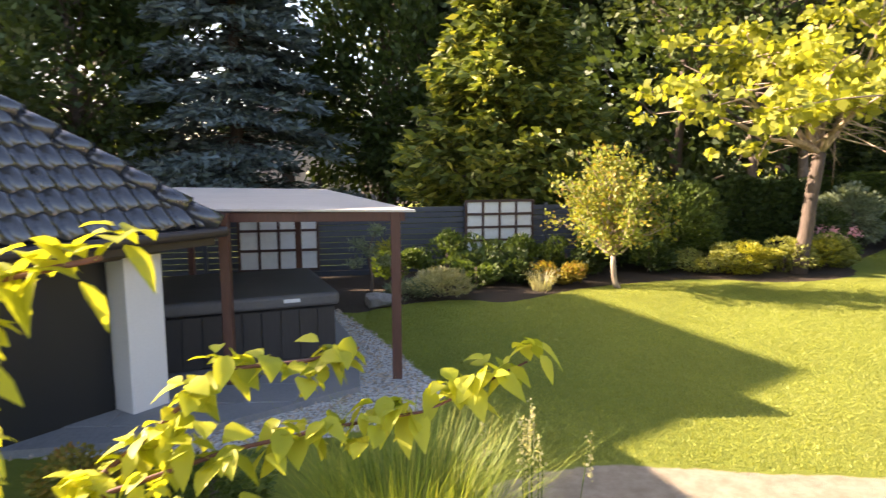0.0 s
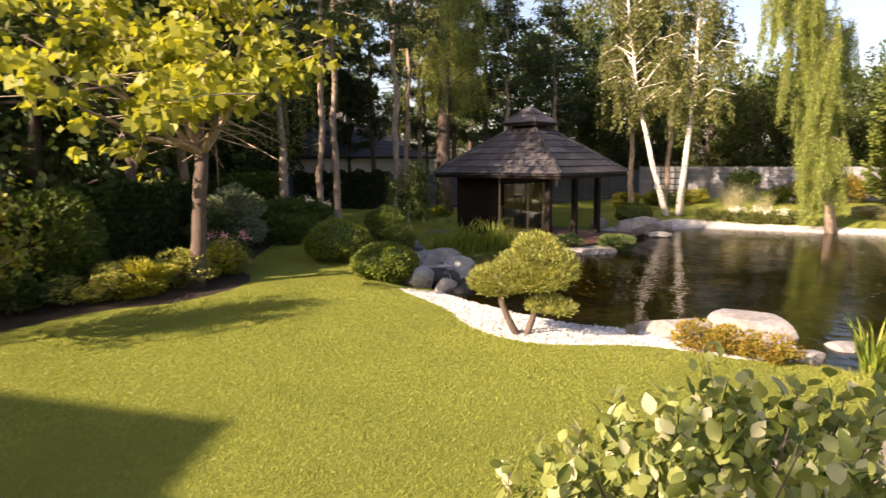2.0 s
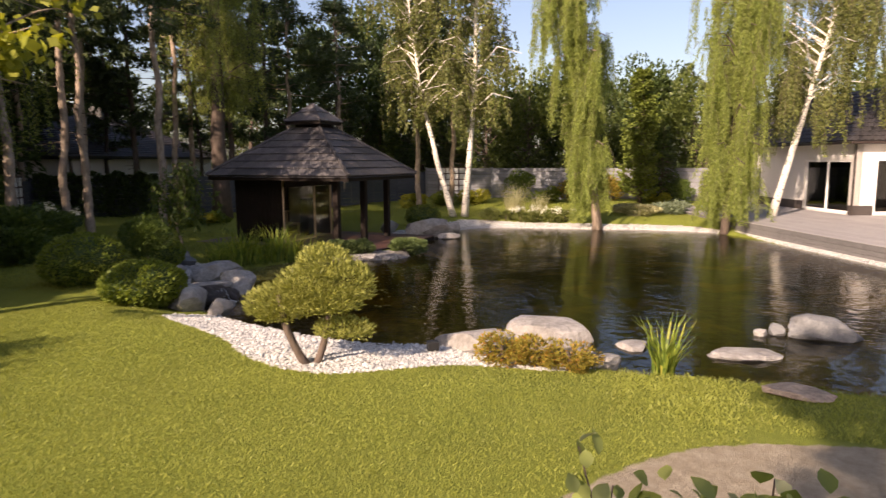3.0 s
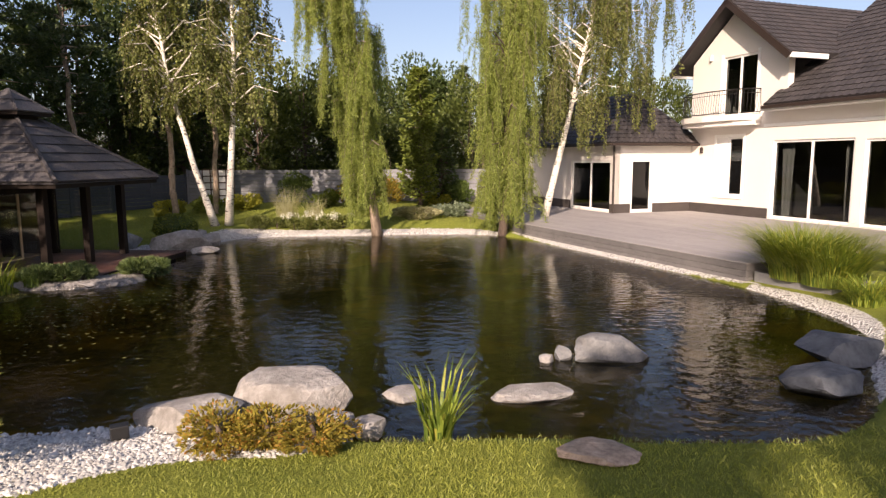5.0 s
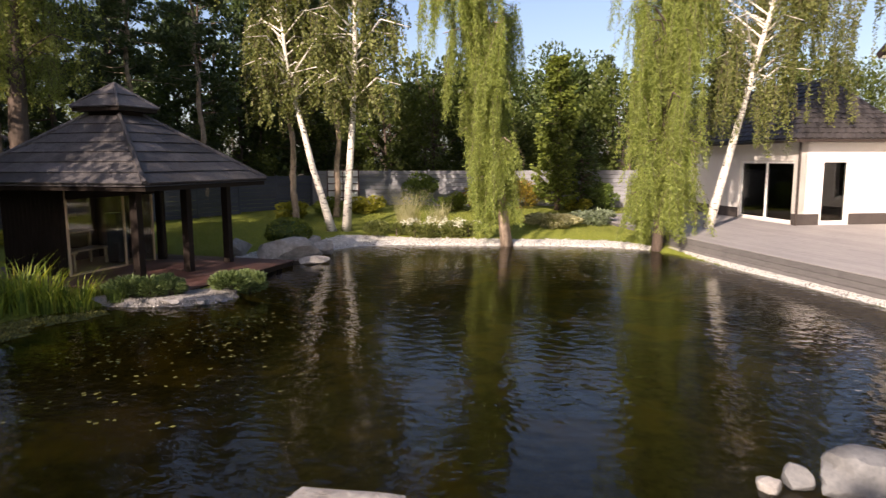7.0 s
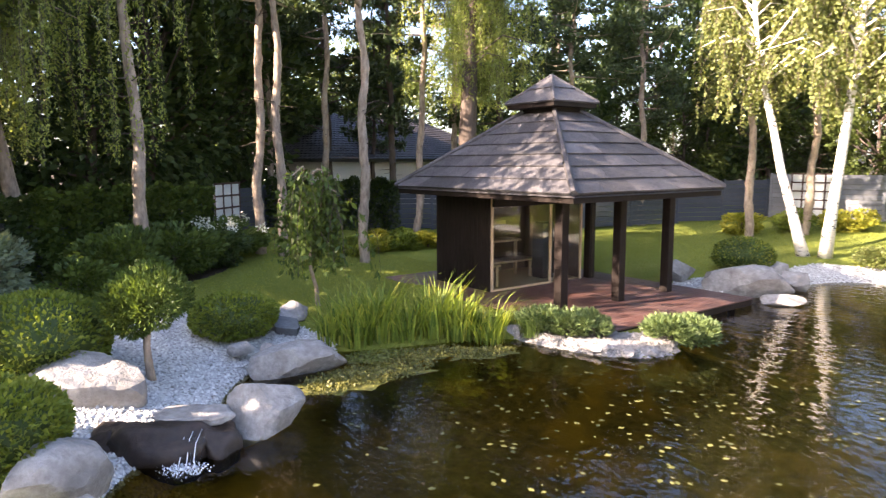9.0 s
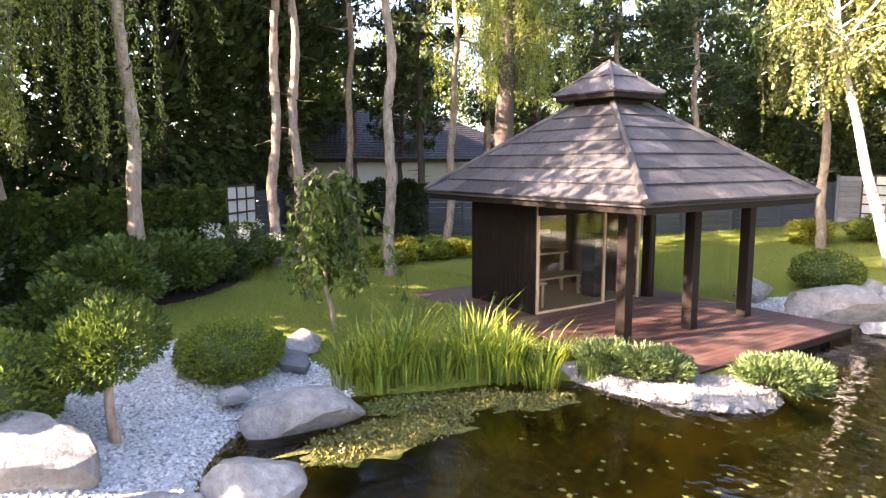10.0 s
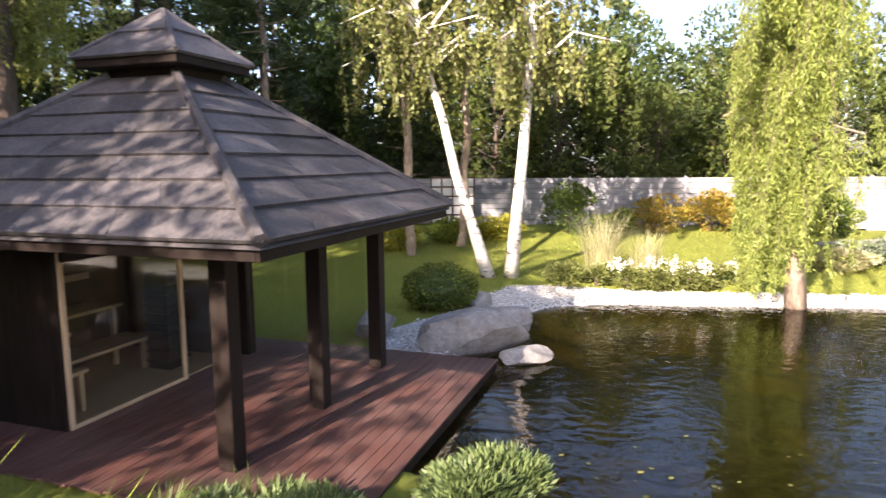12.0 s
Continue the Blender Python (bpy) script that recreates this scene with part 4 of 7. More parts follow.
def white_house():
    h = thing("house", H0, "white plastered two-storey house with dark tiled roofs and a balcony", "house")
    P = M["plaster"]
    main_w = wall_with("wall", h, -14.0, 4.86, TZ, 5.0, 0.0, 0.3, [(-3.65, 0.0, TZ + 0.06, 3.78), (-7.9, -4.05, TZ + 0.06, 3.72), (1.62, 3.2, 1.4, 4.0)], P)
    part("plinth", soft_box((0.1, 0.0, TZ), (4.86, 0.025, 0.98), 0.004, 1), M["plinth"], h)
    glazed(h, -3.65, 0.0, TZ + 0.06, 3.78, 0.0, 2, "patio_door")
    glazed(h, -7.9, -4.05, TZ + 0.06, 3.72, 0.0, 2, "patio_door")
    glazed(h, 1.62, 2.52, 1.4, 4.0, 0.0, 1, "window", 0.09)
    part("window_shutter", soft_box((2.53, -0.12, 1.4), (3.2, -0.02, 4.0), 0.01, 1), M["white_frame"], h, "white panel beside the narrow window")
    for x0, x1, z0, z1 in ((1.5, 3.32, 1.28, 4.12),):
        for a, b in (((x0, 0.0, z0), (x0 + 0.12, 0.03, z1)), ((x1 - 0.12, 0.0, z0), (x1, 0.03, z1)), ((x0 + 0.12, 0.0, z0), (x1 - 0.12, 0.05, z0 + 0.12)), ((x0 + 0.12, 0.0, z1 - 0.12), (x1 - 0.12, 0.03, z1))):
            part("window_surround", soft_box(a, b, 0.005, 1), M["white_frame"], h)
    # gable wall above the first floor
    ga = 2.2
    bm = bmesh.new()
    hole = (1.05, 3.0, 4.92, 7.5)
    pts = [(-0.55, 5.0), (hole[0], 5.0), (hole[0], hole[3]), (hole[1], hole[3]), (hole[1], 5.0), (4.95, 5.0), (4.95, 7.42), (ga, 9.58), (-0.55, 7.42)]
    fr = [bm.verts.new((x, 0.0, z)) for x, z in pts]
    bk = [bm.verts.new((x, -0.3, z)) for x, z in pts]
    bm.faces.new(fr)
    bm.faces.new(bk[::-1])
    for i in range(len(pts)):
        bm.faces.new((fr[i], bk[i], bk[(i + 1) % len(pts)], fr[(i + 1) % len(pts)]))
    part("gable_wall", bm, P, h)
    part("side_wall", soft_box((4.65, -9.0, 3.4), (4.95, -0.302, 7.3), 0.01, 1), P, h)
    glazed(h, hole[0], hole[1], hole[2], hole[3], 0.0, 2, "balcony_door")
    for x0, x1 in ((hole[0] - 0.14, hole[0]), (hole[1], hole[1] + 0.14)):
        part("door_surround", soft_box((x0, 0.0, 4.95), (x1, 0.03, hole[3] + 0.14), 0.005, 1), M["white_frame"], h)
    # gable roof, its ridge running back
    for sx, x_e in ((-1, -1.3), (1, 5.7)):
        e, rdg = (x_e, 7.1), (ga, 9.85)
        y0, y1 = 0.75, -9.0
        q = [(e[0], y0, e[1]), (e[0], y1, e[1]), (rdg[0], y1, rdg[1]), (rdg[0], y0, rdg[1])]
        roof_face("gable_roof", h, q, M["tile_far"])
        bm = bmesh.new()
        a, b = Vector((e[0], y0 + 0.01, e[1] - 0.02)), Vector((rdg[0], y0 + 0.01, rdg[1] - 0.02))
        slab3(bm, [a, b, b + Vector((0, 0.05, 0)), a + Vector((0, 0.05, 0))], 0.26)
        part("verge_board", bm, M["fascia"], h)
        part("eave_box", soft_box((x_e - 0.12 if sx > 0 else x_e, -1.2, 6.9), (x_e if sx > 0 else x_e + 0.12, 0.7, 7.1), 0.01, 1), M["white_frame"], h)
    # main roof over the glazing
    roof_face("main_roof", h, [(-15.0, 0.75, 5.2), (-0.1, 0.75, 5.2), (-0.1, -6.5, 10.8), (-15.0, -6.5, 10.8)], M["tile_far"])
    part("gutter", soft_box((-15.0, 0.72, 5.02), (-0.05, 0.86, 5.16), 0.03, 2), M["fascia"], h)
    part("soffit", soft_box((-15.0, 0.0, 4.96), (0.1, 0.7, 5.03), 0.005, 1), M["white_frame"], h)
    part("cornice", soft_box((-14.0, 0.0, 4.35), (0.5, 0.06, 4.47), 0.01, 1), M["white_frame"], h)
    # balcony
    bm = bmesh.new()
    bow = [(0.7, 0.0), (5.0, 0.0), (5.0, 0.55), (4.3, 0.95), (2.9, 1.15), (1.4, 0.95), (0.7, 0.55)]
    prism(bm, bow, 4.66, 4.9)
    balc = part("balcony", bm, M["plaster"], h, "curved balcony slab")
    bm = bmesh.new()
    prism(bm, [(x, y * 0.85) for x, y in bow], 4.46, 4.66)
    part("cornice", bm, M["plaster"], balc)
    line = [Vector((x, y, 0)) for x, y in [(0.78, 0.03), (0.78, 0.5), (1.45, 0.88), (2.9, 1.06), (4.25, 0.88), (4.92, 0.5), (4.92, 0.03)]]
    for z, rr in ((5.95, 0.025), (5.78, 0.012), (5.0, 0.014)):
        bm = bmesh.new()
        tube(bm, [v + Vector((0, 0, z)) for v in line], [rr] * len(line), 6)
        part("rail", bm, M["iron"], balc)
    for a, b in zip(line, line[1:]):
        k = max(2, int((b - a).length / 0.13))
        for i in range(k):
            p = a.lerp(b, i / k)
            o = Vector((-(b - a).y, (b - a).x, 0)).normalized()
            if o.y < 0:
                o = -o
            bm = bmesh.new()
            tube(bm, [p + Vector((0, 0, 4.95)), p + o * 0.07 + Vector((0, 0, 5.2)), p + o * 0.02 + Vector((0, 0, 5.5)), p + Vector((0, 0, 5.93))], [0.009] * 4, 5)
            part("baluster", bm, M["iron"], balc)
    # low wing towards the pond
    wn4 = 4.3
    wall_with("wing_wall", h, 4.86, 15.0, TZ, 3.75, wn4, 0.3, [(5.2, 8.7, TZ + 0.06, 2.98)], P)
    glazed(h, 5.2, 8.7, TZ + 0.06, 2.98, wn4, 2, "patio_door")
    part("plinth", soft_box((8.72, wn4, TZ), (15.0, wn4 + 0.025, 0.98), 0.004, 1), M["plinth"], h)
    part("plinth", soft_box((4.86, wn4, TZ), (5.18, wn4 + 0.025, 0.98), 0.004, 1), M["plinth"], h)
    # its end wall, with the door
    E = Matrix.Translation((4.86, 0, 0)) @ pose(0, 0, 0, 0, 0, 90)
    end = thing("end_wall", E, "", "")
    end.parent = h
    end.matrix_world = H0 @ E
    wall_with("wall", end, 0.0, 4.3, TZ, 3.75, 0.0, 0.3, [(2.2, 3.35, TZ + 0.06, 3.02)], P)
    glazed(end, 2.2, 3.35, TZ + 0.06, 3.02, 0.0, 1, "glass_door")
    for a, b in ((0.0, 2.15), (3.4, 4.3)):
        part("plinth", soft_box((a, 0.0, TZ), (b, 0.025, 0.98), 0.004, 1), M["plinth"], end)
    # wing roof
    e = 0.45
    x0, x1, yf, yb, zr = 4.86 - e, 15.5, wn4 + e, -0.4, 6.35
    xm = x0 + 2.6
    roof_face("wing_roof", h, [(x0, yf, 3.8), (x1, yf, 3.8), (x1, 1.6, zr), (xm + 0.4, 1.6, zr)], M["tile_far"])
    roof_face("wing_roof", h, [(x0, yb, 3.8), (x0, yf, 3.8), (xm + 0.4, 1.6, zr), (xm + 0.4, 1.4, zr)], M["tile_far"])
    part("gutter", soft_box((x0 - 0.05, yf, 3.66), (x1, yf + 0.12, 3.78), 0.03, 2), M["fascia"], h)
    part("gutter", soft_box((x0 - 0.12, yb, 3.66), (x0, yf + 0.06, 3.78), 0.03, 2), M["fascia"], h)
    bm = bmesh.new()
    tube(bm, [(4.8, wn4 + 0.08, TZ), (4.8, wn4 + 0.08, 3.68)], [0.05, 0.05], 10)
    part("downpipe", bm, M["fascia"], h)
    # lamps on the wall, rooms behind the glass
    for x, z in ((4.1, 3.45), (3.75, 7.6)):
        part("wall_lamp", soft_box((x - 0.06, 0.0, z - 0.14), (x + 0.06, 0.12, z + 0.14), 0.02, 2), M["fascia"] if z < 5 else M["white_frame"], h)
    # inner walls and ceilings, coloured dark so that the rooms look unlit
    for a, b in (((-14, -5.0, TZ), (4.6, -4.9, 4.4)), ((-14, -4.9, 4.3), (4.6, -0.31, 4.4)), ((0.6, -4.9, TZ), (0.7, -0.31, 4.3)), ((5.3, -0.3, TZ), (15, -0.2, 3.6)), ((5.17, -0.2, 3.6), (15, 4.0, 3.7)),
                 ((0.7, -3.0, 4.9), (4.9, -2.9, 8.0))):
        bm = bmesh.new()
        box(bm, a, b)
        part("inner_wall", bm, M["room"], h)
    for a, b in (((-14, -4.9, TZ), (4.6, -0.31, TZ + 0.05)), ((5.17, -0.2, TZ), (15, 4.0, TZ + 0.05))):
        bm = bmesh.new()
        box(bm, a, b)
        part("room_floor", bm, M["room_floor"], h)
    for xc in (-0.45, -3.3):
        bm = bmesh.new()
        n = 26
        lo, hi = [], []
        for k in range(n):
            t = k / (n - 1)
            lo.append(bm.verts.new((xc + 0.35 * t - 0.18, -0.4 + 0.05 * math.sin(k * 1.9), TZ + 0.1)))
            hi.append(bm.verts.new((xc + 0.6 * t - 0.3, -0.4 + 0.04 * math.sin(k * 1.9), 3.75)))
        for k in range(n - 1):
            bm.faces.new((lo[k], lo[k + 1], hi[k + 1], hi[k]))
        part("curtain", bm, M["curtain"], h, "white gathered curtain", True)
    return h


house = white_house()

# terrace of grey boards along the pond
TD = Matrix.Translation((20.42, -4.45, 0)) @ pose(0, 0, 0, 0, 0, math.degrees(math.atan2(4.8, 11.65)))
terrace = thing("terrace_deck", TD, "raised terrace of pale grey composite boards beside the pond", "terrace", kind="structure")
TL, TW = 21.5, 11.0
part("terrace_body", soft_box((0.14, -TW, -0.1), (TL, -0.14, TZ - 0.035), 0.005, 1), M["plinth"], terrace)
# fascia in the darker copy of the decking, shade included
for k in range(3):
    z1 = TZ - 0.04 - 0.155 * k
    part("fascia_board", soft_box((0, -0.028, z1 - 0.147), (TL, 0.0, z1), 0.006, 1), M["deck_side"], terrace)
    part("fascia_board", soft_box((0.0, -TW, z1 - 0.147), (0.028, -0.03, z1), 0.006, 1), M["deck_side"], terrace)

# ---- fences ----


def fence_run(a, b, z1, material, label, boards=9, group="garden fence"):
    a, b = Vector((*a, 0)), Vector((*b, 0))
    d = b - a
    n = max(1, round(d.length / 2.2))
    ang = math.degrees(math.atan2(d.y, d.x))
    f = thing("fence", Matrix.Translation((a.x, a.y, 0)) @ pose(0, 0, 0, 0, 0, ang), label, "fence", group)
    w = d.length / n
    for k in range(n + 1):
        q = a + d * (k / n)
        part("post", soft_box((k * w - 0.05, -0.05, gz(q.x, q.y) - 0.2), (k * w + 0.05, 0.05, z1 + 0.05), 0.008, 1), material, f)
    for k in range(n):
        q = a + d * ((k + 0.5) / n)
        z0 = gz(q.x, q.y) + 0.03
        h = (z1 - z0) / boards
        for j in range(boards):
            part("board", soft_box((k * w + 0.055, -0.016 - 0.006 * (j % 2), z0 + j * h + 0.006), ((k + 1) * w - 0.055, 0.016, z0 + (j + 1) * h - 0.006), 0.004, 1), material, f)
    return f


dark_label = "dark anthracite horizontal board fence behind the planting"
fence_run((-9.0, 14.4), (5.2, 16.6), 1.95, M["fence"], dark_label, 12)
fence_run((5.3, 16.7), (14.0, 22.0), 2.1, M["fence"], dark_label)
fence_run((14.1, 22.1), (23.0, 28.4), 2.25, M["fence"], dark_label)
fence_run((23.1, 28.5), (41.5, 17.4), 2.3, M["fence"], dark_label)
fence_run((41.6, 17.3), (43.2, -6.0), 2.55, M["fence_grey"], "weathered pale grey board fence behind the far lawn")


def screen(at, ang, w, z0, z1, cols, rows, label):
    s = thing("lattice_screen", Matrix.Translation((*at, 0)) @ pose(0, 0, 0, 0, 0, ang), label, "screen", "lattice screens on the fence")
    bm = bmesh.new()
    box(bm, (0.02, -0.012, z0 + 0.02), (w - 0.02, 0.008, z1 - 0.02))
    part("panel", bm, M["panel"], s)
    t = 0.062
    for k in range(cols + 1):
        x = k * (w - t) / cols
        part("lattice_bar", soft_box((x, -0.035, z0), (x + t, -0.014, z1), 0.004, 1), M["lattice"], s)
    for k in range(rows + 1):
        z = z0 + k * (z1 - z0 - t) / rows
        part("lattice_bar", soft_box((0, -0.043, z), (w, -0.036, z + t), 0.002, 1), M["lattice"], s)
    return s


screen((-4.2, 15.04), 8.8, 1.85, 0.5, 1.95, 4, 3, "white lattice screen with brown bars on the dark fence")
screen((1.1, 15.85), 8.8, 1.75, 0.75, 2.1, 4, 4, "white lattice screen with brown bars on the dark fence")
screen((19.9, 25.65), 35.3, 1.55, 0.85, 2.5, 3, 4, "white lattice screen with brown bars beside ivy")
screen((41.1, 16.3), -85.0, 1.75, 0.75, 2.62, 4, 5, "white lattice screen on the grey fence behind birches")

# ---- outbuilding by the patio, pergola, hot tub ----
E1 = math.degrees(math.atan2(0.81, 0.58))
B0 = Matrix.Translation((-2.3, 7.4, 0)) @ pose(0, 0, 0, 0, 0, E1)


def outbuilding():
    # local x runs along the eave away from the camera, y into the building
    h = thing("outbuilding", B0, "low white outbuilding with an open porch and black glazed roof tiles", "building")
    ez = 2.3
    part("column", soft_box((-0.88, 0.4, 0.27), (-0.44, 0.9, 2.02), 0.01), M["plaster"], h, "white plastered porch column")
    part("column", soft_box((-5.4, 0.4, 0.27), (-4.9, 0.95, 2.02), 0.01), M["plaster"], h, "white plastered porch column")
    part("beam", soft_box((-7.0, 0.42, 2.0), (-0.44, 0.93, 2.2), 0.01), M["fascia"], h)
    part("beam", soft_box((-0.93, 0.95, 2.0), (-0.44, 6.5, 2.2), 0.01), M["fascia"], h)
    part("soffit", soft_box((-7.0, 0.05, 2.2), (-0.05, 7.0, 2.25), 0.005, 1), M["fascia"], h)
    # matt black sheets behind the columns stand in for the porch's inner shade
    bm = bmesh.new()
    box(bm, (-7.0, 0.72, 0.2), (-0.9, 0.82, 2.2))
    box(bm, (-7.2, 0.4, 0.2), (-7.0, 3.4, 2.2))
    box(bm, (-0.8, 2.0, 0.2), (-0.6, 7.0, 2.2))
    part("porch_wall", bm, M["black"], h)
    k = 3.6
    pitch = 0.87 * 1.0
    apex = (-k, k, ez + pitch * k)
    bm = bmesh.new()
    slab3(bm, [(-8.0, 0, ez), (0, 0, ez), apex, (-8.0, k, ez + pitch * k)], 0.06)
    front = part("roof_slope", bm, M["tile"], h)
    bm = bmesh.new()
    slab3(bm, [(0, 0, ez), (0, 7.2, ez), apex], 0.06)
    part("roof_slope", bm, M["tile"], h)
    # curved tiles, row over row
    sl = math.hypot(1, pitch)
    tw, tl = 0.235, 0.33
    tb = bmesh.new()
    n = 8
    lo, hi, low = [], [], []
    for i in range(n + 1):
        t = i / n
        zz = 0.028 * math.sin(math.tau * (t - 0.1)) + 0.03
        lo.append(tb.verts.new((t * tw * 1.02, 0.0, zz + 0.026)))
        hi.append(tb.verts.new((t * tw * 1.02, tl * 1.1, zz)))
        low.append(tb.verts.new((t * tw * 1.02, 0.0, zz - 0.004)))
    for i in range(n):
        tb.faces.new((lo[i], lo[i + 1], hi[i + 1], hi[i]))
        tb.faces.new((low[i], low[i + 1], lo[i + 1], lo[i]))
    proto = part("roof_tile", tb, M["tile"], front, smooth=True)
    slope = math.degrees(math.atan(pitch))
    for j in range(14):
        y = j * tl / sl
        for i in range(26):
            x = -6.05 + i * tw
            if x > -y - tw * 0.8 or x < -6.2:
                continue
            ob = bpy.data.objects.new("roof_tile", proto.data)
            scene.collection.objects.link(ob)
            ob.parent = front
            ob.matrix_basis = Matrix.Translation((x, y, ez + pitch * y + 0.004)) @ pose(0, 0, 0, slope, 0, 0)
    proto.matrix_basis = Matrix.Translation((-6.29, 0, ez + 0.004)) @ pose(0, 0, 0, slope, 0, 0)
    # ridge caps down the hip
    p, q = Vector((0, 0, ez)), Vector(apex)
    d = (q - p).normalized()
    for i in range(int((q - p).length / 0.38)):
        s = p + d * (0.38 * i - 0.05)
        bm = bmesh.new()
        tube(bm, [s + Vector((0, 0, 0.05)), s + d * 0.42 + Vector((0, 0, 0.03))], [0.125, 0.105], 10)
        part("ridge_cap", bm, M["tile"], front, smooth=True)
    part("gutter", soft_box((-8.0, -0.12, ez - 0.11), (0.1, 0.0, ez), 0.04, 3), M["fascia"], h)
    part("gutter", soft_box((0.0, -0.1, ez - 0.11), (0.12, 7.2, ez), 0.04, 3), M["fascia"], h)
    part("fascia", soft_box((-8.0, 0.0, ez - 0.2), (-0.02, 0.04, ez - 0.02), 0.006, 1), M["fascia"], h)
    return h


outb = outbuilding()

PZ = 0.3
pg = thing("pergola", pose(-0.3, 8.0, 0, 0, 0, 0), "mahogany-stained pergola with a pale translucent roof over the hot tub", "pergola")
for x, y in ((0, 0), (-2.06, -0.1), (-2.35, 6.2), (-4.6, 6.0)):
    part("post", soft_box((x - 0.06, y - 0.06, PZ), (x + 0.06, y + 0.06, 2.42), 0.01), M["pergola"], pg)
for a, b in (((-4.7, -0.05, 2.3), (0.12, 0.05, 2.42)), ((-4.9, 6.0, 2.3), (-2.2, 6.1, 2.42))):
    part("beam", soft_box(a, b, 0.008), M["pergola"], pg)
for k in range(2):
    x0, x1 = (-0.05, -2.3) if k == 0 else (-2.2, -4.6)
    bm = bmesh.new()
    slab3(bm, [(x0, 0.06, 2.42), (x0 + 0.1, 0.06, 2.42), (x1 + 0.1, 6.0, 2.42), (x1, 6.0, 2.42)], 0.12)
    part("beam", bm, M["pergola"], pg)
bm = bmesh.new()
slab3(bm, [(-4.9, -0.12, 2.5), (0.25, -0.12, 2.44), (-1.75, 6.4, 2.44), (-5.0, 6.4, 2.5)], 0.025)
part("roof_sheet", bm, M["sheet"], pg, "pale corrugated translucent roof sheet")

patio = thing("patio_paving", pose(0, 0, 0), "grey paving slabs under the pergola", "paving", kind="structure")
bm = bmesh.new()
prism(bm, [(-7.0, 5.6), (-2.6, 6.3), (-0.75, 7.75), (-0.95, 9.6), (-1.6, 11.6), (-7.0, 12.4)], 0.15, 0.285)
part("paving_bed", bm, M["slab"], patio)

tub = thing("hot_tub", pose(-1.2, 9.05, 0.29, 0, 0, 20), "charcoal hot tub with a folded grey vinyl cover", "hot tub")
part("shell", soft_box((-2.3, 0.02, 0.0), (0, 2.2, 0.74), 0.05, 3), M["tub"], tub)
for k in range(9):
    part("cladding", soft_box((-2.28 + k * 0.253, 0.0, 0.02), (-2.28 + k * 0.253 + 0.245, 0.02, 0.72), 0.006, 1), M["tub"], tub)
bm = soft_box((-2.36, -0.06, 0.75), (0.05, 2.26, 0.93), 0.05, 3)
for v in bm.verts:
    if v.co.z > 0.85:
        v.co.z += 0.09 * max(0.0, 1 - abs(v.co.y - 1.1) / 1.2)
part("cover", bm, M["cover"], tub, "grey vinyl tub cover")
part("badge", soft_box((-0.72, -0.066, 0.83), (-0.5, -0.058, 0.88), 0.002, 1), M["label"], tub, "white badge")

# ---- plants ----


def trunk(parent, pts, radii, material, name="trunk", seg=9):
    bm = bmesh.new()
    tube(bm, pts, radii, seg)
    return part(name, bm, material, parent, smooth=True)


def limbs(parent, tips, start, material, r0=0.05, bow=0.15, r=None):
    for tip, s in zip(tips, start):
        bm = bmesh.new()
        pts = bent(s, tip, bow, 6, r)
        tube(bm, pts, [r0 * (1 - 0.8 * i / 5) for i in range(6)], 6)
        part("limb", bm, material, parent, smooth=True)


def bush(x, y, rad, h, material, n, size, label, category="shrub", name="shrub", group="", seed=0, lumps=14, width=0.5, lift=0.0, dense=True, z=None):
    """A shrub: clumps of leaves on a low woody base, its outline uneven."""
    r = np.random.default_rng(seed + abs(int(100 * x + 7 * y)))
    z = gz(x, y) if z is None else z
    t = thing(name, pose(x, y, z), label, category, group)
    trunk(t, [(0, 0, -0.05), (0.02, 0.01, h * 0.35), (0.0, 0.03, h * 0.6)], [0.05, 0.04, 0.02], M["bark"], "stem", 6)
    c = in_ball(lumps, r, 0.3) * [rad * 0.72, rad * 0.72, h * 0.38] + [0, 0, h * 0.52]
    k = r.integers(0, lumps, n)
    lr = r.uniform(0.3, 0.5, lumps)[k][:, None]
    p = c[k] + in_ball(n, r, 0.55 if dense else 0.1) * lr * [rad, rad, h * 0.5]
    p[:, 2] = np.maximum(p[:, 2], 0.02)
    out = p - [0, 0, h * 0.35]
    leaves("foliage", p, size, material, t, width, lift=lift, toward=out / (np.linalg.norm(out, axis=1, keepdims=True) + 1e-6), r=r)
    return t


def clipped(x, y, rad, h, material, n, size, label, seed=0, group="clipped boxwoods", wob=0.06):
    """A clipped, domed shrub: leaves on its surface over a core coloured dark for inner shade."""
    r = np.random.default_rng(seed + abs(int(31 * x + 17 * y)))
    z = gz(x, y)
    t = thing("boxwood", pose(x, y, z), label, "shrub", group)
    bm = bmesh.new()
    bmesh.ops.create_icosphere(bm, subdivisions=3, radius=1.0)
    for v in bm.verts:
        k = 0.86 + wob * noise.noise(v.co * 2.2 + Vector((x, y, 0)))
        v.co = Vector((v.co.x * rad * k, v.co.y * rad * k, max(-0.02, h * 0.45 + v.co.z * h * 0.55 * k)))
    # the darker leaf colour stands in for shade between the leaves
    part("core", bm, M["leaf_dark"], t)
    d = in_ball(n, r, 0.999)
    k = np.array([0.93 + wob * 1.6 * noise.noise(Vector(v) * 2.2 + Vector((x, y, 0))) + 0.04 * noise.noise(Vector(v) * 7) for v in d])
    p = d * k[:, None] * [rad, rad, h * 0.55] + [0, 0, h * 0.45]
    p[:, 2] = np.maximum(p[:, 2], 0.02)
    leaves("foliage", p, size, material, t, 0.6, toward=d * 0.8, r=r, lift=0.2)
    return t


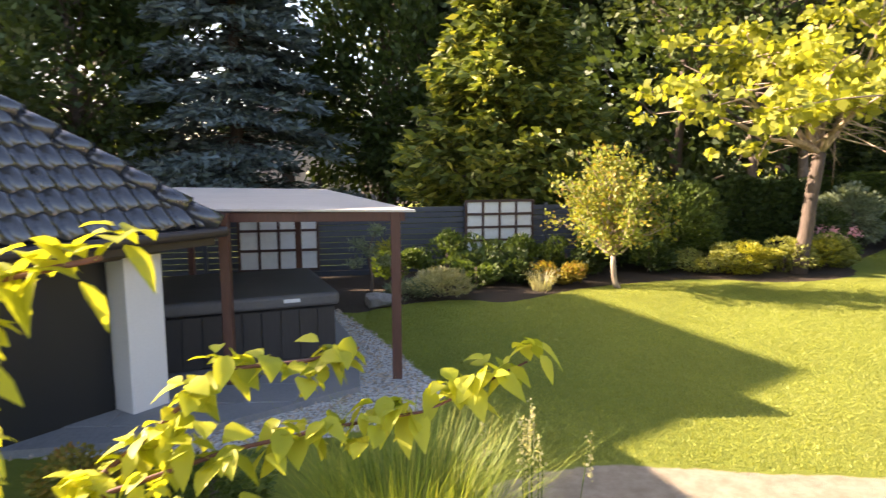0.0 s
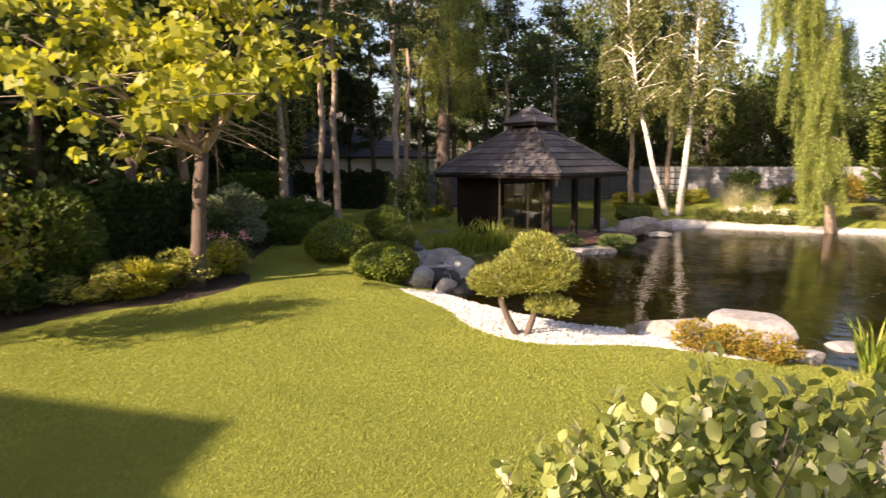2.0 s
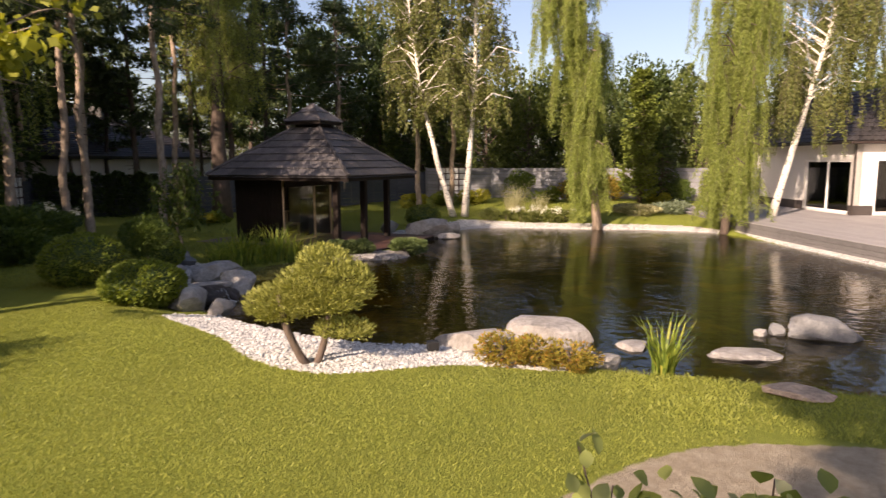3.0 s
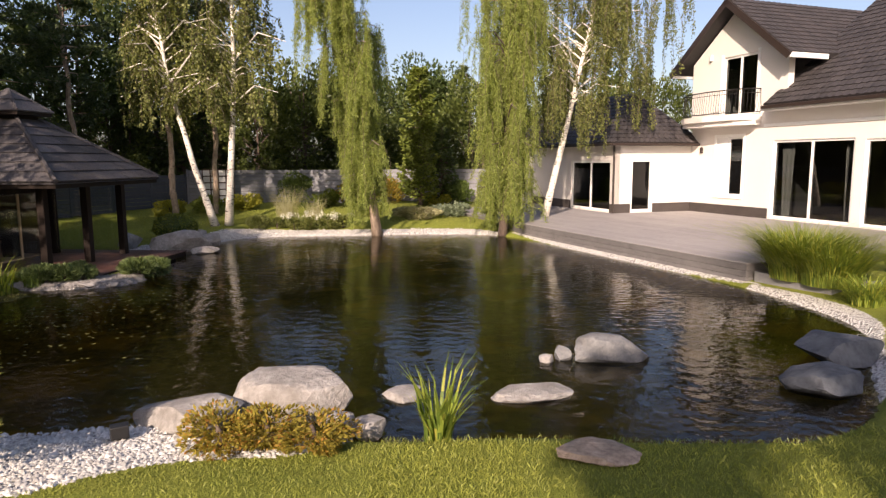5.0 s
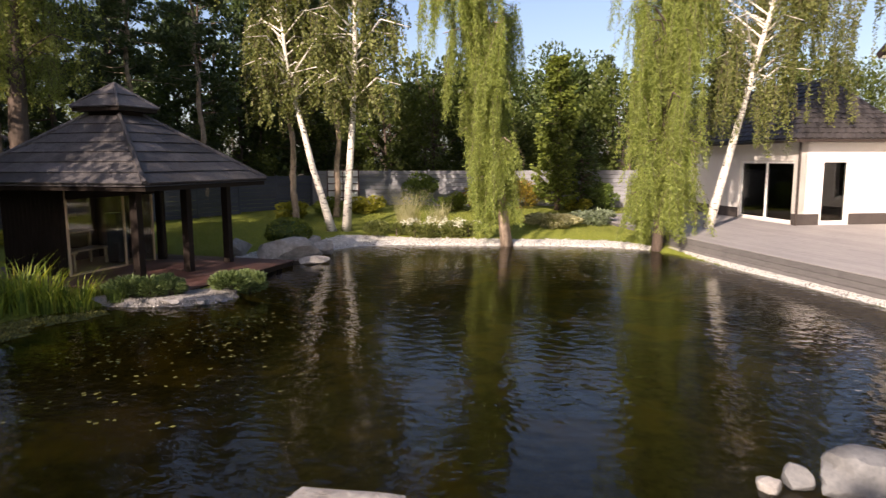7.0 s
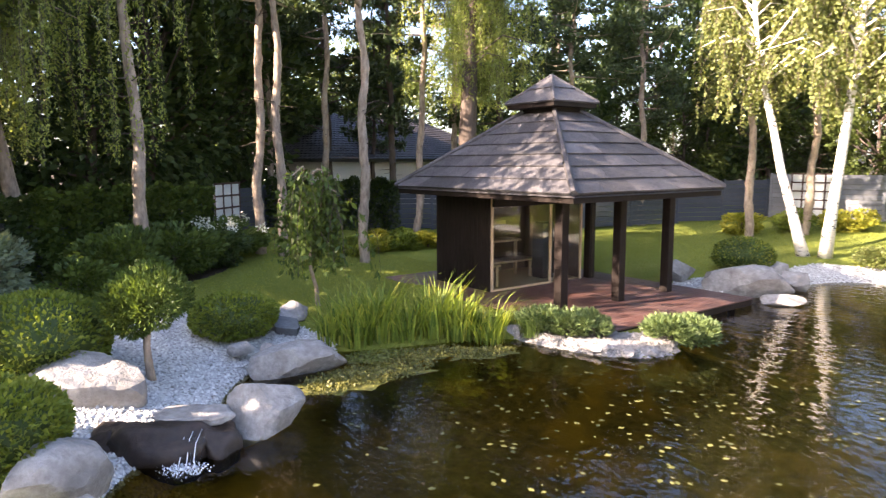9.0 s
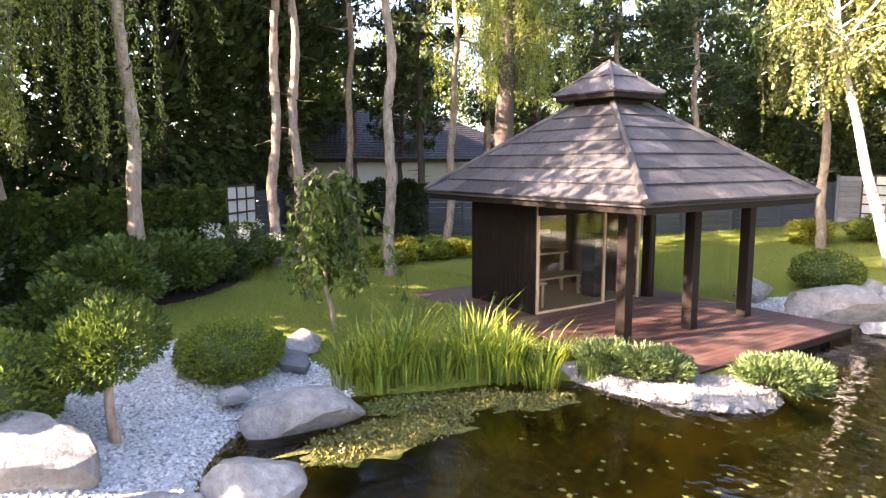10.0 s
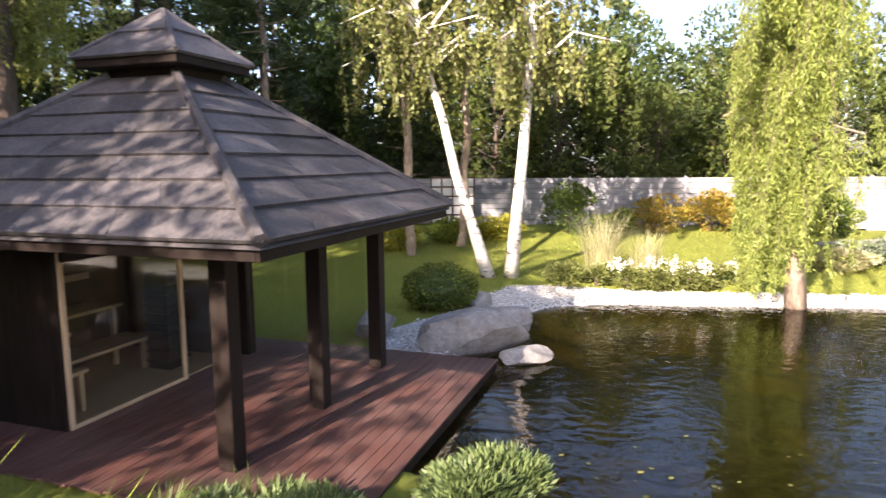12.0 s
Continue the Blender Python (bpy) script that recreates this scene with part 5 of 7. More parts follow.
def broad_tree(x, y, height, spread, clear, trunk_r, bark, leaf, n, size, label, seed=0, lumps=40, width=0.55, droop=0.0, lean=(0, 0), name="tree", group="", flat=1.0):
    r = np.random.default_rng(seed)
    z = gz(x, y)
    t = thing(name, pose(x, y, z - 0.05), label, "tree", group)
    top = np.array([lean[0], lean[1], height * 0.85])
    line = bent((0, 0, 0), top, trunk_r * 1.2, 8, r)
    trunk(t, line, [trunk_r * (1.25 if i == 0 else 1 - 0.11 * i) for i in range(8)], bark)
    ch = (height - clear) / 2
    c = in_ball(lumps, r, 0.25) * [spread, spread, ch * flat] + [lean[0] * 0.7, lean[1] * 0.7, clear + ch]
    starts = []
    for q in c:
        f = np.clip((q[2] - clear * 0.2) / height * 0.8, clear / height * 0.75, 0.95) * 7
        i = int(min(6, f))
        starts.append(line[i] + (line[i + 1] - line[i]) * (f - i))
    limbs(t, c[: min(lumps, 26)], starts, bark, trunk_r * 0.35, 0.12 * spread, r)
    k = r.integers(0, lumps, n)
    lr = r.uniform(0.22, 0.4, lumps)[k][:, None]
    p = c[k] + in_ball(n, r, 0.2) * lr * [spread, spread, ch * 0.8]
    out = p - [lean[0] * 0.7, lean[1] * 0.7, clear + ch * 0.6]
    leaves("crown", p, size, leaf, t, width, droop=droop, toward=0.7 * out / (np.linalg.norm(out, axis=1, keepdims=True) + 1e-6), r=r)
    return t


def conifer(x, y, height, rad, leaf, n, size, label, seed=0, clear=0.3, layers=22, power=0.85, name="conifer", droop=0.25, width=0.28, bark=None, group=""):
    """A conifer of whorled boughs with needle sprays."""
    r = np.random.default_rng(seed)
    t = thing(name, pose(x, y, gz(x, y) - 0.05), label, "tree", group)
    trunk(t, bent((0, 0, 0), (0, 0, height), 0.05, 7, r), [0.02 * height * (1 - 0.14 * i) for i in range(7)], bark or M["bark"])
    bm = bmesh.new()
    pts, way = [], []
    nb = layers * 8
    per = max(8, n // nb)
    for b in range(nb):
        f = (b + r.random()) / nb
        zb = clear + (height - clear) * f
        ang = r.random() * math.tau
        ln = rad * (1 - f) ** power * r.uniform(0.75, 1.12) + 0.1
        d = np.array([math.cos(ang), math.sin(ang), 0.0])
        tipz = zb + ln * (0.12 - droop * 1.2)
        tube(bm, [(0, 0, zb), (*(d[:2] * ln * 0.5), zb + 0.03), (*(d[:2] * ln * 0.95), tipz)], [0.03, 0.02, 0.006], 4, False)
        s = r.random(per) ** 0.6
        q = np.outer(s * ln, d) + np.array([0, 0, zb]) + np.outer(s ** 2, [0, 0, tipz - zb])
        side = np.array([-d[1], d[0], 0])
        q += np.outer(r.normal(size=per) * 0.2 * ln * (1.1 - 0.6 * s), side) + r.normal(size=(per, 3)) * [0.02, 0.02, 0.05]
        pts.append(q)
        way.append(np.tile(d * 0.8, (per, 1)) + np.outer(r.normal(size=per) * 0.6, side))
    part("branchwork", bm, bark or M["bark"], t)["kind"] = "stuff"
    leaves("needles", np.concatenate(pts), size, leaf, t, width, droop=0.15, toward=np.concatenate(way), r=r)
    return t


def pine(height, clear, spread, n, seed, label, trunk_r=0.16, lean=0.3, bark=None, group="tall pines", leaf=None, size=0.26):
    """A pine: bare trunk, dead stubs, and flat-topped clumps of needles above."""
    r = np.random.default_rng(seed)
    t = thing("pine_tree", pose(0, 0, 0), label, "tree", group)
    top = np.array([r.normal() * lean, r.normal() * lean, height])
    line = bent((0, 0, -0.1), top, 0.14, 9, r)
    fine, width = [], []
    for i in range(57):
        f = i / 56 * 8
        k = int(min(7, f))
        knot = 1.16 if i % 4 == 2 else 1.0
        fine.append(line[k] + (line[k + 1] - line[k]) * (f - k) + r.normal(size=3) * [0.012, 0.012, 0.0] + [0.05 * math.sin(0.55 * i + seed), 0.05 * math.cos(0.41 * i), 0.0])
        width.append(trunk_r * (1.25 if i == 0 else 1 - 0.72 * i / 56) * knot * r.uniform(0.93, 1.07))
    trunk(t, fine, width, bark or M["bark_pine"])

    def on(f):
        i = int(min(7, f * 8))
        return line[i] + (line[i + 1] - line[i]) * (f * 8 - i)

    stub = bmesh.new()
    for _ in range(9):
        f = r.uniform(0.4, 1.0) * clear / height
        a = r.random() * math.tau
        d = np.array([math.cos(a), math.sin(a), r.uniform(-0.15, 0.3)])
        p = on(f)
        tube(stub, [p, p + d * r.uniform(0.3, 1.1)], [0.02, 0.006], 5, False)
    part("dead_branch", stub, M["bark"], t)["kind"] = "stuff"
    tips, starts = [], []
    for k in range(26):
        f = clear / height + (1 - clear / height) * (k + r.random()) / 26
        p = on(min(0.99, f))
        a = r.random() * math.tau
        ln = spread * (1.15 - 0.75 * (f - clear / height) / (1 - clear / height)) * r.uniform(0.5, 1.05)
        tips.append(p + np.array([math.cos(a) * ln, math.sin(a) * ln, r.uniform(-0.1, 0.35) * ln]))
        starts.append(p)
    bm = bmesh.new()
    pts, way = [], []
    for s, q in zip(starts, tips):
        tube(bm, bent(s, q, 0.12, 5, r), [0.045, 0.036, 0.028, 0.02, 0.01], 5, False)
        for _ in range(6):
            c = s + (q - s) * r.uniform(0.4, 1.05) + r.normal(size=3) * [0.3, 0.3, 0.16]
            m = max(4, n // (26 * 6))
            pts.append(c + r.normal(size=(m, 3)) * [0.17, 0.17, 0.09])
            way.append(r.normal(size=(m, 3)) * 0.7 + [0, 0, 0.35])
    part("branchwork", bm, bark or M["bark_pine"], t)["kind"] = "stuff"
    leaves("crown", np.concatenate(pts), size, leaf or M["leaf_pine"], t, 0.3, toward=np.concatenate(way), r=r)
    return t


def weeping(x, y, height, spread, strands, leaf, label, seed=0, trunk_r=0.16, bark=None, lean=(0.0, 0.0), size=0.13, start=0.45, low=0.3, name="weeping_tree", per=46, width=0.28, hang=1.0):
    """A tree whose thin twigs hang down in curtains."""
    r = np.random.default_rng(seed)
    t = thing(name, pose(x, y, gz(x, y) - 0.05), label, "tree")
    top = np.array([lean[0], lean[1], height])
    line = bent((0, 0, 0), top, 0.2, 9, r)
    trunk(t, line, [trunk_r * (1.25 if i == 0 else 1 - 0.1 * i) for i in range(9)], bark or M["bark"])
    bm, lb = bmesh.new(), bmesh.new()
    pts, way = [], []
    boughs = max(6, strands // 12)
    for b in range(boughs):
        f = start + (1 - start) * (b + r.random()) / boughs
        i = int(min(7, f * 8))
        p = line[i] + (line[i + 1] - line[i]) * (f * 8 - i)
        a = r.random() * math.tau
        ln = spread * r.uniform(0.3, 1.0) * (1 + 0.45 * math.sin(7 * f + 2 * a + seed))
        q = p + np.array([math.cos(a) * ln, math.sin(a) * ln, r.uniform(0.1, 0.7) * ln * 0.6])
        mid = (p + q) / 2 + [0, 0, 0.25 * ln]
        tube(lb, [p, mid, q], [0.04, 0.028, 0.012], 5, False)
        for _ in range(strands // boughs):
            u = r.uniform(0.25, 1.0)
            s0 = (1 - u) ** 2 * p + 2 * u * (1 - u) * mid + u * u * q + r.normal(size=3) * 0.12
            drop = min(s0[2] - low - r.random() * 0.8, r.uniform(0.35, 1.0) * height * 0.55 * hang * (1.25 if u > 0.7 else 0.8))
            if drop < 0.3:
                continue
            sway = r.normal(size=2) * (0.12 + 0.05 * drop)
            end = s0 + [sway[0], sway[1], -drop]
            tube(bm, [s0, (s0 + end) / 2 + [sway[0] * 0.4, sway[1] * 0.4, 0], end], [0.006, 0.005, 0.003], 3, False)
            m = int(per * drop / 2.2) + 4
            v = r.random(m)[:, None]
            pts.append(s0 + (end - s0) * v + r.normal(size=(m, 3)) * 0.05)
            way.append(np.tile([0, 0, -0.8], (m, 1)) + r.normal(size=(m, 3)) * 0.45)
    part("branchwork", lb, bark or M["bark"], t)["kind"] = "stuff"
    part("twigwork", bm, M["bark"], t)["kind"] = "stuff"
    leaves("crown", np.concatenate(pts), size, leaf, t, width, toward=np.concatenate(way), r=r)
    return t


def tuft(x, y, n, h, spread, leaf, label, category="grass", name="grass_clump", seed=0, wide=0.012, bend=0.5, group="", z=None, stiff=1.0):
    """A clump of long blades that arch outwards."""
    r = np.random.default_rng(seed + abs(int(77 * x + 13 * y)))
    z = gz(x, y) if z is None else z
    t = thing(name, pose(x, y, z), label, category, group)
    a = r.random(n) * math.tau
    root = np.stack([np.cos(a), np.sin(a)], 1) * (spread * 0.4 * np.sqrt(r.random(n)))[:, None]
    out = np.stack([np.cos(a), np.sin(a)], 1) + r.normal(size=(n, 2)) * 0.4
    hh = h * r.uniform(0.45, 1.1, n)
    seg = 4
    ctr = np.empty((n, seg + 1, 3))
    for k in range(seg + 1):
        f = k / seg
        ctr[:, k, :2] = root + out * (bend * hh * f ** 2 * r.uniform(0.55, 1.1, n) / stiff)[:, None]
        ctr[:, k, 2] = hh * (f - 0.35 * bend * f ** 3) - 0.02
    side = np.stack([-out[:, 1], out[:, 0], np.zeros(n)], 1)
    side /= np.linalg.norm(side, axis=1, keepdims=True)
    v = np.empty((n, seg, 4, 3))
    for k in range(seg):
        w0, w1 = wide * (1 - (k / seg) ** 2), wide * (1 - ((k + 1) / seg) ** 2)
        v[:, k, 0], v[:, k, 1] = ctr[:, k] - side * w0, ctr[:, k] + side * w0
        v[:, k, 2], v[:, k, 3] = ctr[:, k + 1] + side * w1, ctr[:, k + 1] - side * w1
    quads("foliage", v.reshape(-1, 3), n * seg, leaf, t)["kind"] = "stuff"
    return t


def boulder(x, y, sx, sy, sz, ang, material, label, seed=0, z=None, flat=0.0, group="pond boulders"):
    bm = bmesh.new()
    bmesh.ops.create_icosphere(bm, subdivisions=4, radius=1.0)
    off = Vector((seed * 3.1, seed * 1.7, seed * 0.9))
    cr = np.random.default_rng(900 + seed)
    cuts = [(Vector(c).normalized(), cr.uniform(0.55, 0.88)) for c in cr.normal(size=(13, 3))]
    for v in bm.verts:
        c = v.co.copy()
        k = 1 + 0.26 * noise.noise(c * 1.1 + off) + 0.1 * noise.noise(c * 2.7 + off) + 0.03 * noise.noise(c * 7 + off)
        q = c * k
        m = max(abs(q.x), abs(q.y), abs(q.z))
        q = q.lerp(q / m, 0.12)
        for cn, cd in cuts:
            over = q.dot(cn) - cd
            if over > 0:
                q -= cn * over * 0.95
        q += c * 0.035 * noise.noise(c * 4.5 + off)
        if flat and q.z > 1 - flat:
            q.z = 1 - flat + (q.z - 1 + flat) * 0.15
        v.co = Vector((q.x * sx, q.y * sy, q.z * sz))
    ob = part("boulder", bm, material, smooth=True)
    ob.data.set_sharp_from_angle(angle=radians(24))
    zz = gz(x, y) if z is None else z
    ob.matrix_world = pose(x, y, zz, 0, 0, ang)
    return tagged(ob, label, "rock", group)


# trees of the lawn


def catalpa():
    r = np.random.default_rng(5)
    x, y = 8.55, 14.25
    t = thing("catalpa_tree", pose(x, y, gz(x, y) - 0.05), "golden-leaved catalpa tree at the edge of the lawn", "tree")
    fork = np.array([0.25, -0.1, 2.75])
    line = bent((0, 0, 0), fork, 0.06, 6, r)
    trunk(t, line, [0.2, 0.16, 0.15, 0.14, 0.14, 0.13], M["bark"])
    lb = []
    way = []
    for k in range(15):
        a = k * 2.4 + r.normal() * 0.2
        el = r.uniform(0.3, 1.25) if math.cos(a) < 0.1 else r.uniform(0.66, 1.3)
        ln = r.uniform(2.6, 4.2)
        end = fork + np.array([math.cos(a) * math.cos(el) * ln, math.sin(a) * math.cos(el) * ln, math.sin(el) * ln * 0.95])
        pts = bent(fork, end, 0.25, 7, r)
        bm = bmesh.new()
        tube(bm, pts, [0.075, 0.06, 0.05, 0.04, 0.03, 0.02, 0.01], 7)
        limb = part("limb", bm, M["bark_pine"], t, smooth=True)
        for _ in range(9):
            f = r.uniform(0.25, 1.0)
            i = int(min(5, f * 6))
            p = pts[i] + (pts[i + 1] - pts[i]) * (f * 6 - i)
            q = p + r.normal(size=3) * [0.75, 0.75, 0.4]
            sb = bmesh.new()
            tube(sb, bent(p, q, 0.05, 4, r), [0.02, 0.015, 0.011, 0.006], 5)
            part("branch", sb, M["bark_pine"], limb, smooth=True)
            for _ in range(5):
                c = p + (q - p) * r.uniform(0.4, 1.15) + r.normal(size=3) * 0.17
                if c[0] > -1.2 and c[2] < (4.1 if c[0] > 0.5 else 3.5):
                    continue
                m = int(r.integers(7, 13))
                at = c + r.normal(size=(m, 3)) * [0.17, 0.17, 0.06]
                to = np.column_stack([r.normal(size=(m, 2)) * 0.8, r.uniform(-1.0, -0.15, m)])
                if c[1] > 0.7 and c[2] < 4.6:
                    continue
                lb.append(at)
                way.append(to)
    leaves("crown", np.concatenate(lb), 0.215, M["leaf_catalpa"], t, 0.85, toward=np.concatenate(way), r=r, fold=-0.1)


def maple():
    r = np.random.default_rng(8)
    x, y = 4.08, 13.15
    t = thing("maple_tree", pose(x, y, gz(x, y) - 0.05), "small maple with olive leaves and rust-coloured tips", "tree")
    fork = np.array([-0.1, 0.0, 0.72])
    trunk(t, bent((0.02, 0, 0), fork, 0.03, 5, r), [0.075, 0.06, 0.055, 0.052, 0.05], M["bark_pine"])
    lb, way = [], []
    for k in range(46):
        a = r.random() * math.tau
        out = r.uniform(0.1, 1.3)
        up = 2.85 - 0.75 * (out / 1.3) ** 1.3 - r.random() * 0.62 * (out / 1.3 + 0.3) + (0.3 if k % 7 == 0 else 0.0)
        end = np.array([fork[0] + math.cos(a) * out, math.sin(a) * out, max(up, 0.95)])
        pts = bent(fork + [0, 0, r.uniform(-0.05, 0.25)], end, 0.12, 6, r)
        bm = bmesh.new()
        tube(bm, pts, [0.025, 0.02, 0.015, 0.011, 0.008, 0.004], 5)
        part("limb", bm, M["bark_pine"], t, smooth=True)
        for _ in range(13):
            f = r.uniform(0.35, 1.05)
            i = int(min(4, f * 5))
            c = pts[i] + (pts[i + 1] - pts[i]) * (f * 5 - i) + r.normal(size=3) * 0.1
            lb.append(c + r.normal(size=(9, 3)) * 0.075)
            way.append(r.normal(size=(9, 3)) * 0.7 + [0, 0, 0.25])
    leaves("crown", np.concatenate(lb), 0.095, M["leaf_maple"], t, 0.6, toward=np.concatenate(way), r=r)


catalpa()
maple()
conifer(2.6, 19.3, 9.0, 3.2, M["leaf_yew"], 34000, 0.34, "tall dark green cypress behind the fence", 12, 0.6, 26, 0.7, "cypress_tree", -0.25, 0.4)
conifer(-8.2, 30.0, 17.0, 5.8, M["leaf_spruce"], 40000, 0.45, "large blue spruce behind the pergola", 13, 0.4, 30, 0.85, "spruce_tree", 0.22, 0.3)

# ---- birches, pines and the woods around ----
weeping(31.95, 12.4, 11.0, 2.7, 640, M["leaf_birch"], "white-barked birch leaning out over the pond bank", 21, 0.15, M["bark_birch"], (0.6, 2.5), 0.12, 0.45, 3.6, "birch_tree", 60, 0.65, 0.24)
weeping(32.0, 11.85, 12.5, 2.8, 660, M["leaf_birch"], "upright white-barked birch beside the pond", 22, 0.16, M["bark_birch"], (0.3, -0.5), 0.12, 0.4, 3.6, "birch_tree", 60, 0.65, 0.24)
weeping(31.5, 5.6, 11.0, 1.5, 640, M["leaf_larch"], "weeping larch trailing down to the pond edge", 23, 0.19, M["bark_pine"], (-2.4, 0.9), 0.12, 0.2, 0.3, "weeping_larch", 400, 0.17, 0.38)
weeping(31.0, 0.5, 11.0, 1.65, 780, M["leaf_larch"], "weeping larch trailing beside the terrace", 24, 0.16, M["bark"], (0.6, -0.5), 0.12, 0.16, 0.3, "weeping_larch", 380, 0.17, 0.44)
weeping(33.9, -1.55, 12.5, 3.6, 720, M["leaf_birch"], "white-barked weeping birch growing through the terrace", 25, 0.17, M["bark_birch"], (0.6, -2.9), 0.09, 0.42, 2.8, "birch_tree", 120, 0.55, 0.45)
weeping(14.6, 24.2, 14.0, 4.0, 560, M["leaf_willow"], "tall weeping birch behind the ivy hedge", 26, 0.2, M["bark_pine"], (-1.6, -1.0), 0.085, 0.35, 2.6, "weeping_birch", 100, 0.4, 0.75)
weeping(7.2, 33.5, 16.0, 3.4, 520, M["leaf_wood"], "tall weeping birch in the shade behind the hedge", 27, 0.2, M["bark_pine"], (-0.4, -0.4), 0.16, 0.4, 3.0, "weeping_birch", 44, 0.45, 0.75)
weeping(28.6, 23.0, 15.0, 3.6, 560, M["leaf_willow"], "old weeping willow with a thick trunk behind the gazebo", 28, 0.42, M["bark"], (0.3, -0.3), 0.13, 0.4, 4.6, "willow_tree", 80, 0.28, 0.5)
# two added trees, placed so that their crowns dapple the gazebo and lawn
for x, y, h, spread, low, n, sd in ((10.3, 20.1, 13.0, 3.8, 4.8, 7000, 33), (12.0, 21.5, 11.5, 2.4, 3.0, 10000, 34)):
    broad_tree(x, y, h, spread, low, 0.17, M["bark"], M["leaf_wood"], n, 0.22, "tall broad-leaved tree added behind the ivy hedge for dapple", sd, 46, 0.6, group="trees behind the ivy")
kinds = [pine(15.0, 7.5, 2.4, 5200, 40 + k, "tall bare-stemmed pine with dark needle crown", 0.15, 0.35) for k in range(4)]
spots = [(16.35, 20.75), (20.35, 23.5), (20.85, 22.9), (22.4, 20.95), (27.7, 25.0), (25.4, 28.0), (24.3, 30.5), (31.5, 27.0), (33.5, 22.5), (36.5, 20.5), (36.8, 14.1), (34.9, 15.3)]
r = np.random.default_rng(77)
for k, (x, y) in enumerate(spots):
    m = pose(x, y, gz(x, y), 0, 0, r.uniform(0, 360)) @ Matrix.Diagonal((1, 1, 0.8 if 8 <= k <= 11 else 1, 1))
    if k < 4:
        kinds[k].matrix_world = m
    else:
        copy_thing(kinds[k % 4], m)
far_pines = [pine(17.0, 4.0, 3.2, 5200, 60 + k, "woodland pine behind the garden", 0.18, 0.4, M["bark"], "woodland", M["leaf_pine"], 0.4) for k in range(3)]
far_broad = [broad_tree(0, 0, 13.0, 4.2, 1.5, 0.2, M["bark"], M["leaf_wood"], 7000, 0.34, "broad-leaved woodland tree behind the garden", 70 + k, 46, 0.6, 0.0, (0.4, 0.2), "woodland_tree", "woodland") for k in range(3)]
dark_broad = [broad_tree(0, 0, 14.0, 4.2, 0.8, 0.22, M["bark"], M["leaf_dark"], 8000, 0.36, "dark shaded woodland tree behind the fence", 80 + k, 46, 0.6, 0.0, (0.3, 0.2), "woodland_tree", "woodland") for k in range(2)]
used = set()


def plant(kind, x, y, s=1.0):
    m = pose(x, y, gz(x, y) - 0.1, 0, 0, r.uniform(0, 360)) @ Matrix.Diagonal((s, s, s, 1))
    if kind.name in used:
        c = copy_thing(kind, Matrix.Identity(4))
        c.matrix_world = m
        return c
    used.add(kind.name)
    kind.matrix_world = m
    return kind


for x, y, s in [(-17, 25, 1), (-17, 33, 1.1), (-1.5, 36, 1.0), (0.5, 33, 0.95), (6.5, 32.0, 1.1), (10.5, 33.0, 1.1), (14.5, 33, 1.0), (3, 38, 1.2), (19.5, 31.0, 0.85), (17.5, 31, 0.95), (-20, 34, 1.2), (12, 35, 1.3), (20.5, 34, 1.0), (9.0, 23.0, 0.92), (22.5, 33.0, 0.95), (25.5, 35.5, 0.8), (47, 19.5, 0.82), (50, 23, 0.95), (47.5, 8.5, 0.6), (49, 4.5, 0.62), (44.5, 24.5, 0.9),
                (-24, 26, 1.2), (-2, 36, 1.3), (-15, 30.5, 1.1), (-12.5, 36, 1.2)]:
    plant(dark_broad[int(r.integers(2))], x, y, s)
for x, y in [(29.5, 28.8), (33, 25.5), (38.5, 22.2), (35.5, 29.5), (27.5, 36.5), (30.5, 32.0), (25.5, 34.0), (28.0, 31.5), (43, 26), (47, 22), (51, 17), (56, 12), (49, 9), (60, 3), (52, 1), (22, 46), (54, 25), (62, 18), (52, -5),
             (47, 14.5), (46.5, 19.5), (37, 26), (44, 21.5), (50, 27), (48, 35), (56, 20), (66, 10), (45.8, 16.8), (33, 52), (39, 53), (45, 49), (51, 45), (57, 40), (42, 44), (29, 56)]:
    plant(far_pines[int(r.integers(3))], x, y, r.uniform(0.62, 0.95) * (0.68 if x > 42 and y < 30 else 1.0))
for x, y in [(47.5, 17.5), (50, 12.5), (46.5, 7.5), (48.5, 4), (46.5, 0.5), (53, 20), (58, 8), (56, -2), (65, 25), (46.2, 11.5), (50, -9), (57, -14), (45.8, 14.4), (47, -4), (52, 6), (54, 14),
             (43.5, 22.5), (60, -8), (70, 0), (68, -14), (30, 47), (34, 48), (38, 47.5), (42, 45), (46, 42), (50, 38), (36, 54), (44, 51), (54, 34)]:
    plant(far_broad[int(r.integers(3))], x, y, r.uniform(0.42, 0.68) * (1.5 if y > 33 else 1.0))

# ---- plants and stones of the garden, bed by bed ----
clipped(13.1, 14.75, 0.92, 1.1, M["leaf_box"], 5200, 0.07, "round clipped boxwood with fresh green leaves beside the lawn", 1)
clipped(12.2, 12.35, 0.78, 0.85, M["leaf_box"], 5200, 0.07, "low clipped boxwood beside the white gravel", 2)
clipped(16.05, 15.5, 0.74, 0.7, M["leaf_box"], 5200, 0.06, "dark clipped boxwood dome on the gravel bank", 3)
clipped(29.25, 12.95, 0.8, 0.9, M["leaf_yew"], 4200, 0.07, "olive clipped dome shrub among boulders", 4)
bush(6.4, 15.9, 1.15, 2.1, M["leaf_green"], 7000, 0.1, "rounded mid-green shrub behind the small maple", seed=1)
